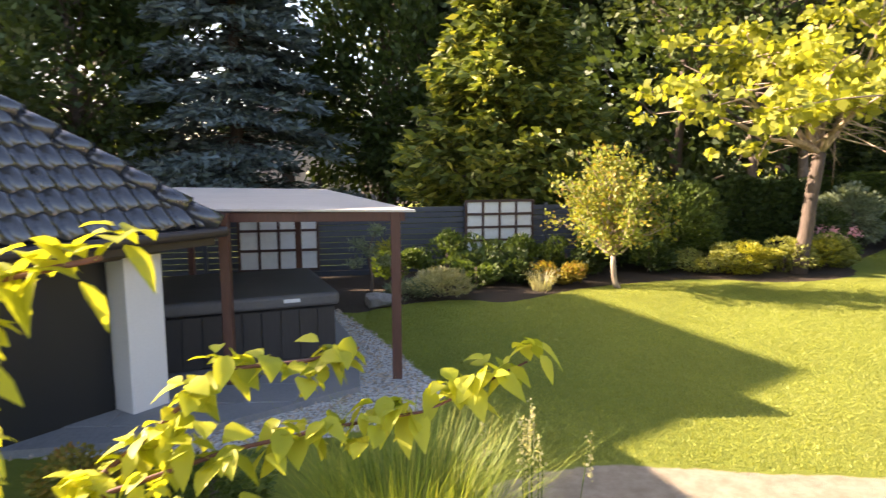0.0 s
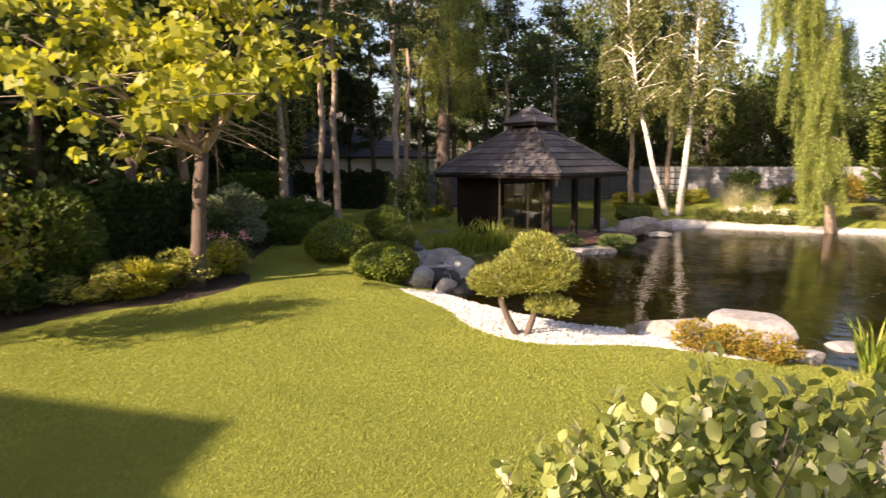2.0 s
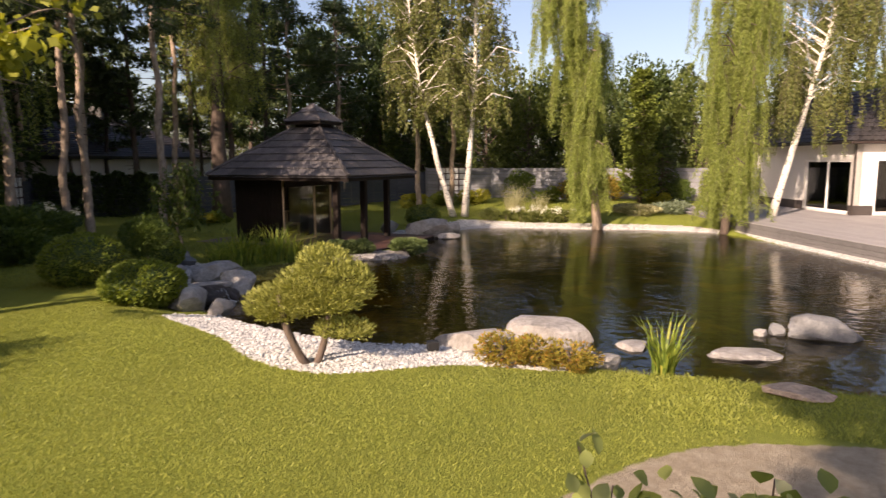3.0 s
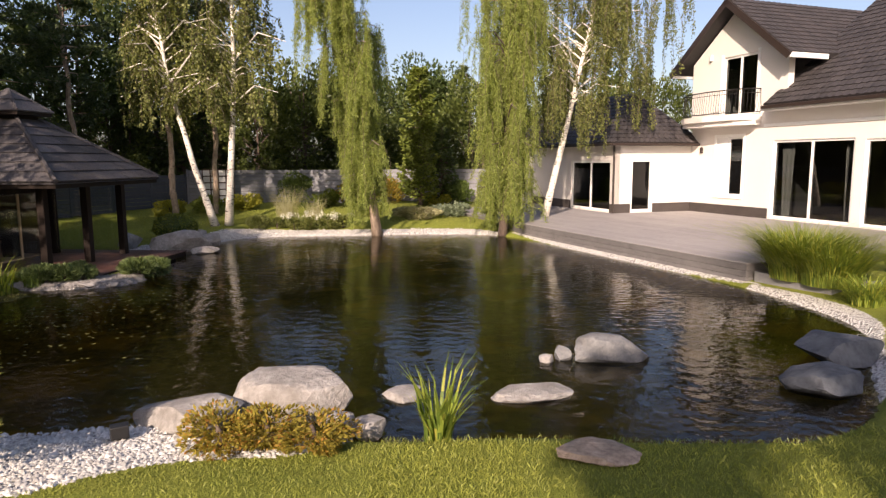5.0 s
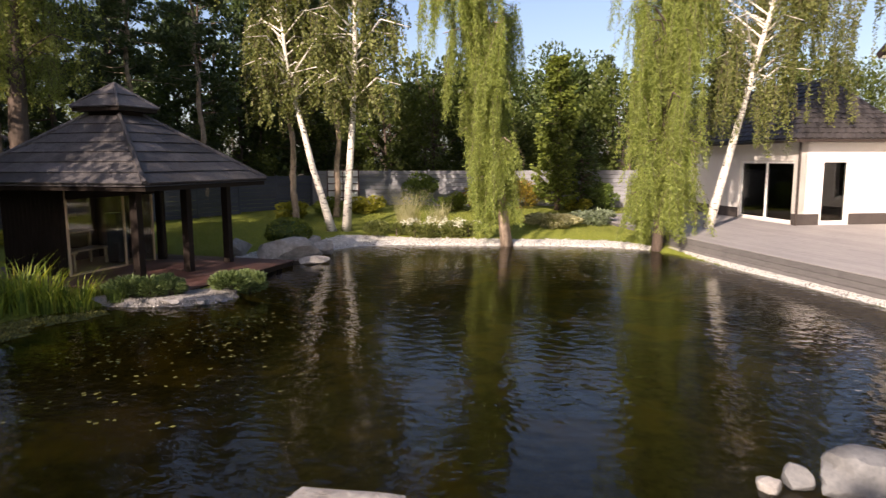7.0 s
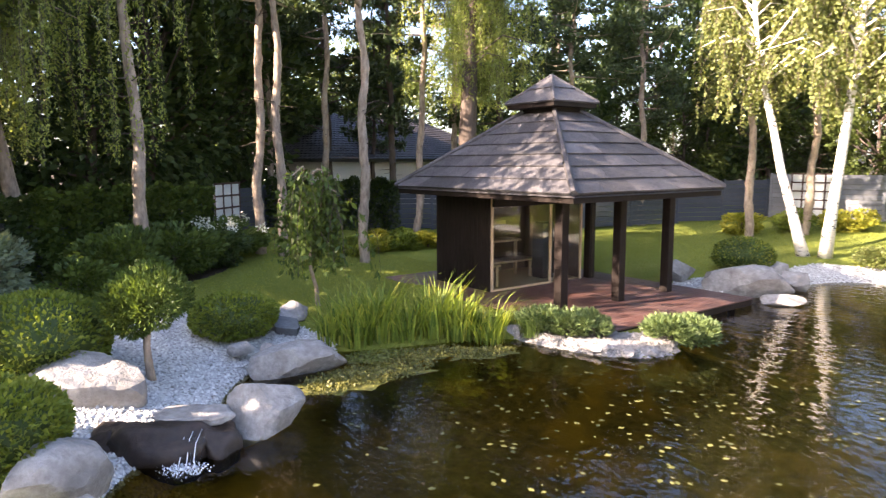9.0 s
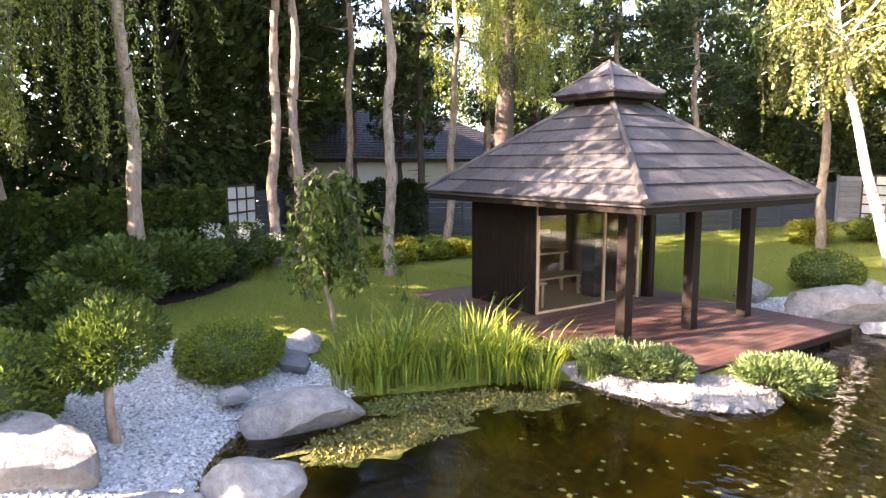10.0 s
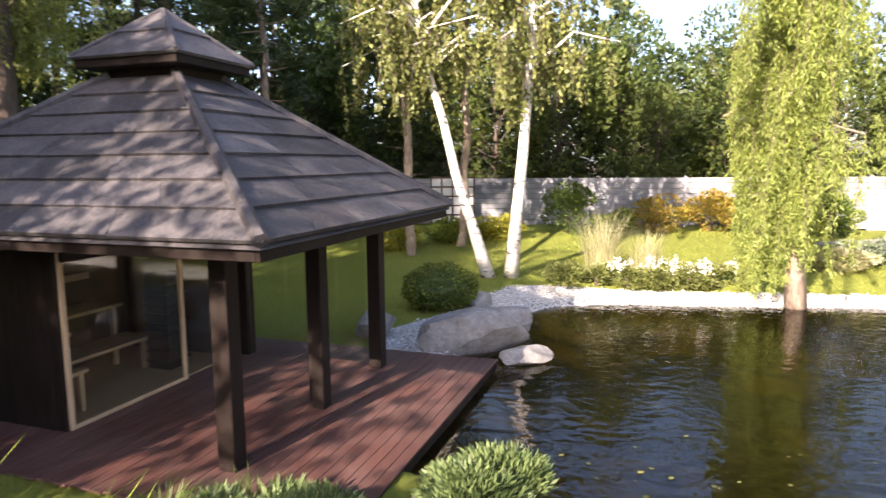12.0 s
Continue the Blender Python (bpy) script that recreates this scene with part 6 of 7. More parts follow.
bush(4.9, 15.9, 0.9, 1.3, M["leaf_dark"], 3500, 0.1, "dark evergreen shrub in the shaded bed", seed=31)
for k, (x, y) in enumerate([(6.7, 14.75), (7.5, 14.45), (8.35, 14.5), (9.15, 14.75), (9.75, 15.15)]):
    bush(x, y, 0.72, 0.7, M["leaf_yellow"] if k % 2 else M["leaf_bonsai"], 3200, 0.075, "low golden-olive barberry hedge plant under the catalpa", group="barberry hedge", seed=2 + k)
bush(12.9, 18.9, 1.1, 1.9, M["leaf_grey"], 5200, 0.12, "grey-green loose-leaved shrub in the bed", seed=8, dense=False)
bush(11.6, 18.0, 0.8, 1.2, M["leaf_dark"], 3000, 0.1, "dark shrub in the shade of the hedge", seed=9)
bush(15.6, 19.9, 1.1, 1.35, M["leaf_green"], 4200, 0.13, "loose green shrub in front of the ivy", seed=10)
bush(17.0, 21.1, 1.1, 1.4, M["leaf_green"], 4200, 0.13, "loose green shrub in front of the ivy", seed=11)
bush(14.4, 18.6, 0.8, 0.9, M["leaf_green"], 2600, 0.11, "low green shrub at the lawn edge", seed=12)
bush(18.4, 22.0, 0.9, 0.9, M["leaf_dark"], 2600, 0.12, "dark low shrub beside the lawn", seed=13)
hyd = bush(19.4, 23.4, 1.0, 1.0, M["leaf_green"], 2800, 0.13, "white-flowering hydrangea beside the lattice screen", seed=14)
rr = np.random.default_rng(5)


def blossoms(parent, n, rad, z0, z1, size, material, heads=10):
    c = np.stack([rr.uniform(-rad, rad, heads), rr.uniform(-rad, rad, heads), rr.uniform(z0, z1, heads)], 1)
    for q in c:
        leaves("flower_head", q + in_ball(n, rr) * size * 1.3, size * 0.55, material, parent, 0.8)["kind"] = "stuff"


blossoms(hyd, 40, 0.75, 0.75, 1.1, 0.13, M["white_flower"], 14)
peony = bush(10.4, 15.9, 0.55, 0.7, M["leaf_green"], 1500, 0.1, "pink-flowering perennial beside the barberry hedge", seed=15)
blossoms(peony, 36, 0.42, 0.62, 0.85, 0.1, M["red_flower"], 9)
for k, (x, y) in enumerate([(22.9, 22.3), (23.9, 22.4), (24.9, 22.3), (25.9, 22.2), (26.9, 22.0), (24.4, 23.3), (25.6, 23.4)]):
    bush(x, y, 0.65, 0.5, M["leaf_yellow"] if k % 2 else M["leaf_box"], 1500, 0.13, "low bright green ground-cover plant under the pines", group="ground cover under the pines", seed=16 + k, lumps=9)
# bed by the dark fence
bush(0.5, 13.2, 0.85, 0.45, M["leaf_straw"], 2600, 0.12, "pale flowering lavender clump at the bed edge", "lavender", "lavender_plant", seed=40, lift=0.6, width=0.2)
bush(-0.2, 13.0, 0.5, 0.35, M["leaf_grey"], 1400, 0.1, "grey-green lavender at the bed edge", "lavender", "lavender_plant", seed=41, lift=0.6, width=0.2)
for k, (x, y, h, m) in enumerate([(-0.4, 14.2, 0.9, "leaf_green"), (0.6, 14.5, 1.1, "leaf_green"), (1.5, 14.6, 1.1, "leaf_green"), (2.4, 14.8, 0.9, "leaf_green"), (3.3, 14.5, 0.9, "leaf_dark"), (1.2, 13.8, 0.8, "leaf_green"),
                                  (2.1, 14.0, 0.7, "leaf_dark"), (4.1, 14.8, 1.0, "leaf_dark"), (5.4, 15.0, 0.8, "leaf_dark"), (3.0, 13.7, 0.5, "leaf_rust")]):
    bush(x, y, 0.6, h, M[m], 1900, 0.1, "leafy green perennial in front of the dark fence" if m != "leaf_dark" else "dark leafy perennial in front of the dark fence", "perennial", "perennial_plant", "perennials along the fence", 42 + k, 10, lift=0.3)
tuft(2.5, 13.1, 170, 0.6, 0.5, M["leaf_straw"], "straw-coloured ornamental grass tuft at the bed edge", bend=0.6, wide=0.006)
t = thing("pine_sapling", pose(-1.0, 12.7, gz(-1.0, 12.7)), "young pine with pale needle tufts beside the tub", "tree")
trunk(t, [(0, 0, -0.05), (0.05, 0, 0.5), (-0.03, 0.03, 1.0), (0.12, 0, 1.45)], [0.04, 0.032, 0.025, 0.012], M["bark"])
for k, (dx, dz) in enumerate([(0.15, 1.45), (0.32, 1.15), (-0.22, 1.2), (0.3, 0.85), (-0.28, 0.8), (0.02, 1.05)]):
    leaves("needle_tuft", np.array([dx, 0, dz]) + in_ball(150, rr) * [0.17, 0.17, 0.1], 0.11, M["leaf_grey"] if k != 1 else M["leaf_yellow"], t, 0.2, lift=0.4)

# the shaped pine on the white gravel
t = thing("bonsai_pine", pose(10.0, 7.4, gz(10.0, 7.4)), "cloud-pruned dwarf pine with two stems on white gravel", "tree")
trunk(t, bent((0.02, 0.05, -0.1), (-0.28, 0.32, 1.0), 0.06, 6, rr), [0.07, 0.06, 0.055, 0.05, 0.04, 0.03], M["bark"], "stem")
trunk(t, bent((0.05, -0.02, -0.1), (0.15, -0.3, 1.05), 0.06, 6, rr), [0.065, 0.055, 0.05, 0.045, 0.04, 0.03], M["bark"], "stem")
for x, y, z, a, b, c in [(-0.1, 0.2, 1.05, 0.45, 0.5, 0.26), (0.15, -0.2, 1.3, 0.5, 0.5, 0.42), (0.12, -0.15, 1.5, 0.34, 0.36, 0.28), (-0.12, 0.55, 0.95, 0.32, 0.36, 0.24), (0.2, -0.5, 1.2, 0.34, 0.34, 0.34), (0.2, -0.4, 0.6, 0.3, 0.42, 0.15), (0.0, 0.05, 1.2, 0.42, 0.4, 0.32), (0.1, -0.3, 1.0, 0.4, 0.4, 0.2), (0.05, -0.1, 1.0, 0.42, 0.48, 0.26), (-0.1, 0.42, 0.86, 0.3, 0.32, 0.2)]:
    d = in_ball(1600, rr, 0.4)
    d[:, 2] = np.maximum(d[:, 2], -0.4)
    leaves("foliage_pad", d * [a, b, c] + [x, y, z], 0.075, M["leaf_bonsai"], t, 0.22, lift=0.7, toward=d)
for ob in t.children:
    if ob.name.startswith("foliage_pad"):
        ob.location.z = -0.13

# standard topiary and the little weeping tree
t = thing("topiary_pine", pose(14.3, 14.15, gz(14.3, 14.15)) @ Matrix.Diagonal((0.88, 0.88, 0.95, 1)), "lollipop-pruned small conifer on the gravel bank", "tree")
trunk(t, bent((0, 0, -0.1), (0.02, 0, 1.0), 0.03, 5, rr), [0.07, 0.062, 0.055, 0.05, 0.045], M["bark_pine"])
for x, y, z, a, c in [(0.05, 0, 1.25, 0.5, 0.42), (0.3, 0.12, 1.15, 0.4, 0.34), (-0.32, 0.0, 1.1, 0.4, 0.36), (0.0, -0.28, 1.12, 0.4, 0.34), (-0.1, 0.3, 1.15, 0.4, 0.34), (-0.25, -0.1, 0.88, 0.26, 0.2)]:
    d = in_ball(1700, rr, 0.5)
    leaves("foliage_pad", d * [a, a, c] + [x, y, z], 0.07, M["leaf_green"], t, 0.3, lift=0.4, toward=d)
weeping(18.25, 16.55, 2.75, 0.95, 66, M["leaf_green"], "small weeping cherry on the lawn beside the gazebo", 31, 0.045, M["bark_pine"], (0.0, 0.05), 0.15, 0.55, 0.5, "weeping_cherry", 60, 0.45, 1.2)

# reeds in the shallows
reed_spots = [(17.35, 14.45), (17.7, 14.25), (18.05, 14.1), (18.4, 13.9), (18.75, 13.75), (17.6, 14.75), (18.0, 14.55), (18.4, 14.35), (18.9, 14.15), (19.1, 13.5), (19.4, 13.35), (19.65, 13.15), (19.3, 13.8), (17.9, 15.0)]
for k, (x, y) in enumerate(reed_spots):
    tuft(x + 0.12 * math.sin(5.1 * k), y + 0.12 * math.cos(3.7 * k), 56, 0.85 + 0.55 * ((k * 7) % 5) / 5, 0.7, M["leaf_iris"], "upright yellow-green reed clump in the shallow water", "reed", "reed_clump", 300 + k, 0.018, 0.52, "reeds by the gazebo", max(-0.1, gz(x, y)), 1.1)
tuft(11.6, 2.8, 60, 1.05, 0.35, M["leaf_iris"], "yellow-green iris clump at the pond edge", "iris", "iris_clump", 5, 0.02, 0.45, z=0.0)
for k, (x, y) in enumerate([(19.9, 13.7), (20.3, 13.4), (20.7, 13.2), (20.2, 12.6), (21.0, 12.6)]):
    tuft(x, y, 160, 0.45, 0.5, M["leaf_green"], "short green grass clump beside the gazebo deck", seed=k, wide=0.008, bend=0.5, group="grasses by the deck")
for k, (x, y, rd) in enumerate([(20.5, 12.6, 0.4), (20.7, 12.15, 0.46), (20.8, 11.75, 0.3), (21.55, 10.72, 0.5), (21.95, 10.5, 0.46)]):
    bush(x, y, rd, 0.42, M["leaf_juniper"], 2600, 0.1, "spreading grey-green juniper on the pond bank", "juniper", "juniper", "junipers on the bank", 60 + k, 16, 0.24, 0.5, z=max(0.03, gz(x, y)))
for k, (x, y) in enumerate([(11.2, 5.0), (11.25, 4.52), (11.2, 4.05)]):
    bush(x, y, 0.42, 0.45, M["leaf_rust"], 1900, 0.05, "low rust and olive barberry shrub between rocks", group="barberry by the pond", seed=66 + k)

# rocks: west bank, north bank, east bank
R, RD = M["rock"], M["rock_dark"]
boulder(13.42, 13.82, 0.82, 0.62, 0.56, -10, R, "big pale granite boulder on the gravel bank", 1, 0.28)
boulder(15.02, 12.3, 0.58, 0.46, 0.44, 40, R, "angular pale granite boulder standing in the water", 2, 0.18)
boulder(16.33, 13.9, 0.72, 0.52, 0.36, -20, R, "rounded granite boulder at the waterline", 3, 0.14)
boulder(12.72, 11.75, 0.5, 0.4, 0.38, -8, R, "granite boulder beside the waterfall", 4, 0.25)
boulder(12.65, 10.95, 0.3, 0.26, 0.24, 0, R, "brownish boulder at the gravel tip", 5, 0.2)
boulder(17.3, 16.0, 0.5, 0.4, 0.25, 15, R, "pale boulder on the lawn edge behind the reeds", 8, 0.3)
boulder(16.9, 15.4, 0.45, 0.35, 0.2, 70, RD, "flat grey stone behind the reeds", 9, 0.28)
boulder(15.75, 14.55, 0.22, 0.18, 0.15, 0, R, "small pale stone on the gravel", 10, 0.3)
boulder(16.05, 14.35, 0.16, 0.13, 0.1, 40, R, "small pale stone on the gravel", 11, 0.28)
boulder(12.0, 5.68, 0.86, 0.48, 0.27, 66, R, "long low granite boulder at the waterline", 12, 0.14)
boulder(12.55, 4.5, 0.82, 0.56, 0.49, 80, R, "big flat-topped granite boulder at the waterline", 13, 0.1, 0.3)
boulder(11.95, 3.98, 0.2, 0.24, 0.17, 20, R, "sandstone block at the waterline", 14, 0.12)
boulder(11.85, 3.6, 0.26, 0.22, 0.16, 50, R, "sandstone block at the waterline", 15, 0.1)
boulder(13.1, 3.3, 0.3, 0.32, 0.1, 30, R, "flat stepping stone in the pond", 16, 0.02, 0.5)
boulder(13.1, 1.6, 0.36, 0.6, 0.12, 5, R, "broad flat stepping stone in the pond", 17, 0.02, 0.5)
boulder(14.72, 0.22, 0.42, 0.64, 0.26, 5, RD, "rounded grey boulder in the water", 18, 0.14)
boulder(14.5, 1.22, 0.12, 0.14, 0.1, 5, R, "small stone in the water", 19, 0.02)
boulder(14.65, 0.97, 0.16, 0.16, 0.15, 5, RD, "small stone in the water", 20, 0.05)
boulder(13.2, 2.6, 0.42, 0.4, 0.15, 5, M["bark_pine"], "sunken brown stone under the water", 21, -0.2)
boulder(10.98, 1.25, 0.3, 0.58, 0.06, 5, M["bark_pine"], "flat brown stone set in the lawn", 22, 0.2, 0.4)
# these two carry their shade in the stone colour
boulder(14.6, -3.25, 0.6, 0.75, 0.3, 15, M["rock_shaded"], "boulder on the near bank, coloured dark blue-grey for shade", 23, 0.15)
boulder(13.3, -2.25, 0.5, 0.62, 0.26, 40, M["rock_shaded"], "boulder on the near bank, coloured dark blue-grey for shade", 24, 0.12)
boulder(26.95, 11.8, 0.95, 0.66, 0.52, -65, R, "big pale boulder beside the gazebo deck", 3, 0.28)
boulder(28.35, 11.3, 0.4, 0.34, 0.34, -65, R, "pale boulder at the birch roots", 26, 0.22)
boulder(26.5, 10.85, 0.6, 0.36, 0.16, -50, R, "sunlit flat boulder at the water", 27, 0.06)
boulder(27.0, 13.6, 0.5, 0.4, 0.36, 0, R, "pale boulder behind the gazebo", 28, 0.35)
boulder(-0.8, 12.5, 0.42, 0.3, 0.2, 0, R, "white stone in the bed beside the tub", 29, 0.35)
boulder(29.6, 12.2, 0.35, 0.3, 0.25, 0, R, "pale boulder at the birch roots", 30, 0.25)

for k, (x, y, a) in enumerate([(20.36, 11.45, 70), (20.62, 10.95, 40), (21.0, 10.68, 10)]):
    boulder(x, y, 0.24 + 0.03 * (k % 3), 0.14, 0.1, a, R, "low flat pale stone edging the bank", 40 + k, 0.06, 0.3, "bank edging stones")

# waterfall over dark ledges that stand in for the shaded hollow under the lip
fall = thing("waterfall", pose(13.98, 12.42, 0.0, 0, 0, -38), "small waterfall under a flat grey lip stone, dark wet stone filling the shaded hollow", "waterfall")
for k, (cx, cy, cz, ax, ay, az) in enumerate([(-0.12, -0.26, 0.02, 0.62, 0.34, 0.36), (-0.62, -0.12, 0.0, 0.3, 0.34, 0.3), (0.5, -0.1, 0.0, 0.24, 0.3, 0.26)]):
    bm = bmesh.new()
    bmesh.ops.create_icosphere(bm, subdivisions=4, radius=1.0)
    for v in bm.verts:
        c = v.co.copy()
        q = 1 + 0.25 * noise.noise(c * 1.4 + Vector((k * 3.0, 0, 1))) + 0.12 * noise.noise(c * 3.5)
        v.co = Vector((cx + c.x * ax * q, cy + c.y * ay * q, cz + min(0.9, c.z) * az * q))
    part("ledge", bm, M["wet_slate"], fall, "wet brown stone ledge, darkened for the hollow under the lip", True)
bm = bmesh.new()
bmesh.ops.create_icosphere(bm, subdivisions=4, radius=1.0)
for v in bm.verts:
    c = v.co.copy()
    q = 1 + 0.22 * noise.noise(c * 1.9 + Vector((4, 1, 0)))
    m = max(abs(c.x), abs(c.y), 0.55)
    c = c.lerp(c / m, 0.4)
    v.co = Vector((0.2 + c.x * 0.42 * q, 0.1 + c.y * 0.24 * q, 0.3 + max(-0.6, min(0.6, c.z)) * 0.085))
part("lip_stone", bm, M["rock"], fall, "flat grey lip stone", True)
for k in range(18):
    bm = bmesh.new()
    x = 0.16 + 0.014 * k + 0.012 * rr.normal()
    dy = 0.03 * rr.normal()
    top = 0.3 - 0.004 * abs(k - 9)
    tube(bm, [(x, -0.2, top), (x + 0.005, -0.42 + dy, top - 0.06), (x + 0.02, -0.56 + dy, 0.1), (x + 0.02 + 0.03 * rr.normal(), -0.62 + dy * 1.5, -0.01)], [0.003, 0.004, 0.005, 0.006], 6)
    part("water_strand", bm, M["water_strand"] if k % 5 else M["foam"], fall, smooth=True)
lf = np.column_stack([0.31 + 0.12 * rr.normal(size=260), -0.66 + 0.07 * rr.normal(size=260), 0.005 + 0.03 * rr.random(260) ** 2])
leaves("foam", lf, 0.025, M["foam"], fall, 0.9, lift=0.3)["kind"] = "stuff"

# garden spot lamp on the gravel
t = thing("garden_spotlight", pose(11.45, 6.15, gz(11.45, 6.15), 0, 0, 30), "small black garden spotlight on the gravel", "lamp")
part("housing", soft_box((-0.07, -0.09, 0.03), (0.07, 0.09, 0.17), 0.012), M["black"], t)
part("spike", soft_box((-0.015, -0.015, -0.1), (0.015, 0.015, 0.03), 0.003, 1), M["black"], t)

# east bank: flower clumps, grasses, shrubs by the grey fence
for k, (x, y) in enumerate([(31.7, 10.5), (31.9, 9.8), (31.9, 9.1), (32.0, 8.4), (32.1, 7.7), (32.2, 7.1)]):
    f = bush(x, y, 0.5, 0.5, M["leaf_birch"], 1500, 0.09, "yellow-green perennial with white flowers on the bank", "perennial", "perennial_plant", "flowers on the far bank", 80 + k)
    if k in (2, 3, 4, 5):
        blossoms(f, 24, 0.4, 0.45, 0.65, 0.09, M["white_flower"], 9)
tuft(33.2, 9.7, 420, 1.9, 1.1, M["leaf_straw"], "tall pale feathery grass on the far bank", seed=3, wide=0.005, bend=0.45)
tuft(33.6, 8.6, 260, 1.3, 1.0, M["leaf_straw"], "pale feathery grass on the far bank", seed=4, wide=0.006, bend=0.35)
for k, (x, y, rd, h, m) in enumerate([(39.8, 10.9, 1.1, 1.7, "leaf_green"), (40.2, 9.3, 0.8, 1.1, "leaf_box"), (40.6, 7.6, 1.2, 1.3, "leaf_rust"), (40.8, 6.0, 1.1, 1.4, "leaf_rust"), (38.3, 13.2, 1.0, 0.8, "leaf_yellow"),
                                       (40.8, 2.2, 0.9, 1.2, "leaf_green"), (40.4, 3.3, 0.8, 0.6, "leaf_yellow"), (35.8, 2.6, 1.2, 0.6, "leaf_grey"), (34.4, 4.2, 1.1, 0.5, "leaf_straw"), (37.2, 14.6, 0.8, 0.8, "leaf_box"), (36.0, 16.0, 0.9, 0.7, "leaf_yellow")]):
    bush(x, y, rd, h, M[m], 2600, 0.12, {"leaf_rust": "reddish-olive shrub along the grey fence", "leaf_yellow": "bright yellow-green low shrub on the far lawn", "leaf_straw": "pale dry grass hummock on the bank"}.get(m, "green shrub along the grey fence"), seed=90 + k)
conifer(40.3, 4.2, 7.2, 1.0, M["leaf_column"], 11000, 0.2, "slim columnar fresh green tree before the grey fence", 55, 0.3, 20, 0.35, "columnar_tree", -0.3, 0.5)
conifer(41.0, 3.0, 4.2, 1.1, M["leaf_dark"], 5000, 0.2, "dark conifer beside the grey fence", 56, 0.2, 16, 0.7, "conifer")

# planters and grasses by the terrace corner
pl = thing("planter", pose(20.36, -4.62, 0, 0, 0, 22.4), "low grey planter at the end of the terrace", "planter")
part("planter_wall", soft_box((-2.0, -0.08, 0.08), (0.0, 0.0, 0.36), 0.012), M["slab"], pl)
part("planter_wall", soft_box((-2.0, -1.6, 0.08), (-1.92, -0.08, 0.36), 0.012), M["slab"], pl)
part("soil", soft_box((-1.92, -1.6, 0.08), (0.0, -0.08, 0.32), 0.01, 1), M["plinth"], pl)
for x, y, n, h, s in ((19.75, -5.35, 2600, 1.75, 1.5), (18.95, -5.6, 2200, 1.55, 1.4), (20.5, -8.2, 500, 0.9, 0.7), (17.6, -5.6, 620, 0.8, 0.9), (15.9, -5.4, 300, 0.5, 0.7)):
    tuft(x, y, n, h, s, M["leaf_iris"], "dense arching green ornamental grass by the terrace", seed=n, wide=0.009, bend=0.95, group="grasses by the terrace", z=0.32 if n > 1000 else None)

# foreground: grass clump, seed spikes, dogwood branches, pale shrub
tuft(-0.1, 3.5, 3800, 1.38, 0.9, M["leaf_iris"], "dense arching ornamental grass beside the patio", seed=9, wide=0.004, bend=0.36)
t = thing("spike_flower", pose(0.72, 3.9, gz(0.72, 3.9)), "white-spiked perennial beside the grass clump", "flower")
for k in range(14):
    x, y, h = rr.normal() * 0.22, rr.normal() * 0.15, rr.uniform(0.8, 1.25)
    bm = bmesh.new()
    tube(bm, [(x * 0.6, y * 0.6, -0.02), (x, y, h)], [0.005, 0.003], 4, False)
    stem = part("stem", bm, M["leaf_green"], t)
    n = 46
    f = rr.random(n)
    leaves("flower_spike", np.stack([x + rr.normal(size=n) * 0.012, y + rr.normal(size=n) * 0.012, h * (0.7 + 0.32 * f)], 1), 0.022, M["leaf_straw"], stem, 0.8, lift=0.6)
bush(-1.7, 5.0, 0.6, 0.4, M["leaf_green"], 1900, 0.07, "low green ground cover beside the patio", seed=120)
bush(-2.9, 5.3, 0.4, 0.45, M["leaf_rust"], 1200, 0.06, "small rust-leaved shrub beside the porch", seed=121)


def broad_leaf(bm, at, way, size, curl, r):
    """One ovate leaf with a midrib fold and a drooping tip."""
    d = Vector(way).normalized()
    s = d.cross(Vector((r.normal() * 0.4, r.normal() * 0.4, 1))).normalized()
    n = s.cross(d)
    prof = ((0.0, 0.02), (0.2, 0.27), (0.45, 0.36), (0.72, 0.25), (1.0, 0.0))
    rows = []
    for t, w in prof:
        c = Vector(at) + d * (t * size) - Vector((0, 0, 1)) * (curl * size * t * t)
        rows.append((bm.verts.new(c - s * w * size + n * 0.09 * size * (w / 0.36)), bm.verts.new(c), bm.verts.new(c + s * w * size + n * 0.09 * size * (w / 0.36))))
    for a, b in zip(rows, rows[1:]):
        for k in range(2):
            bm.faces.new((a[k], a[k + 1], b[k + 1], b[k]))


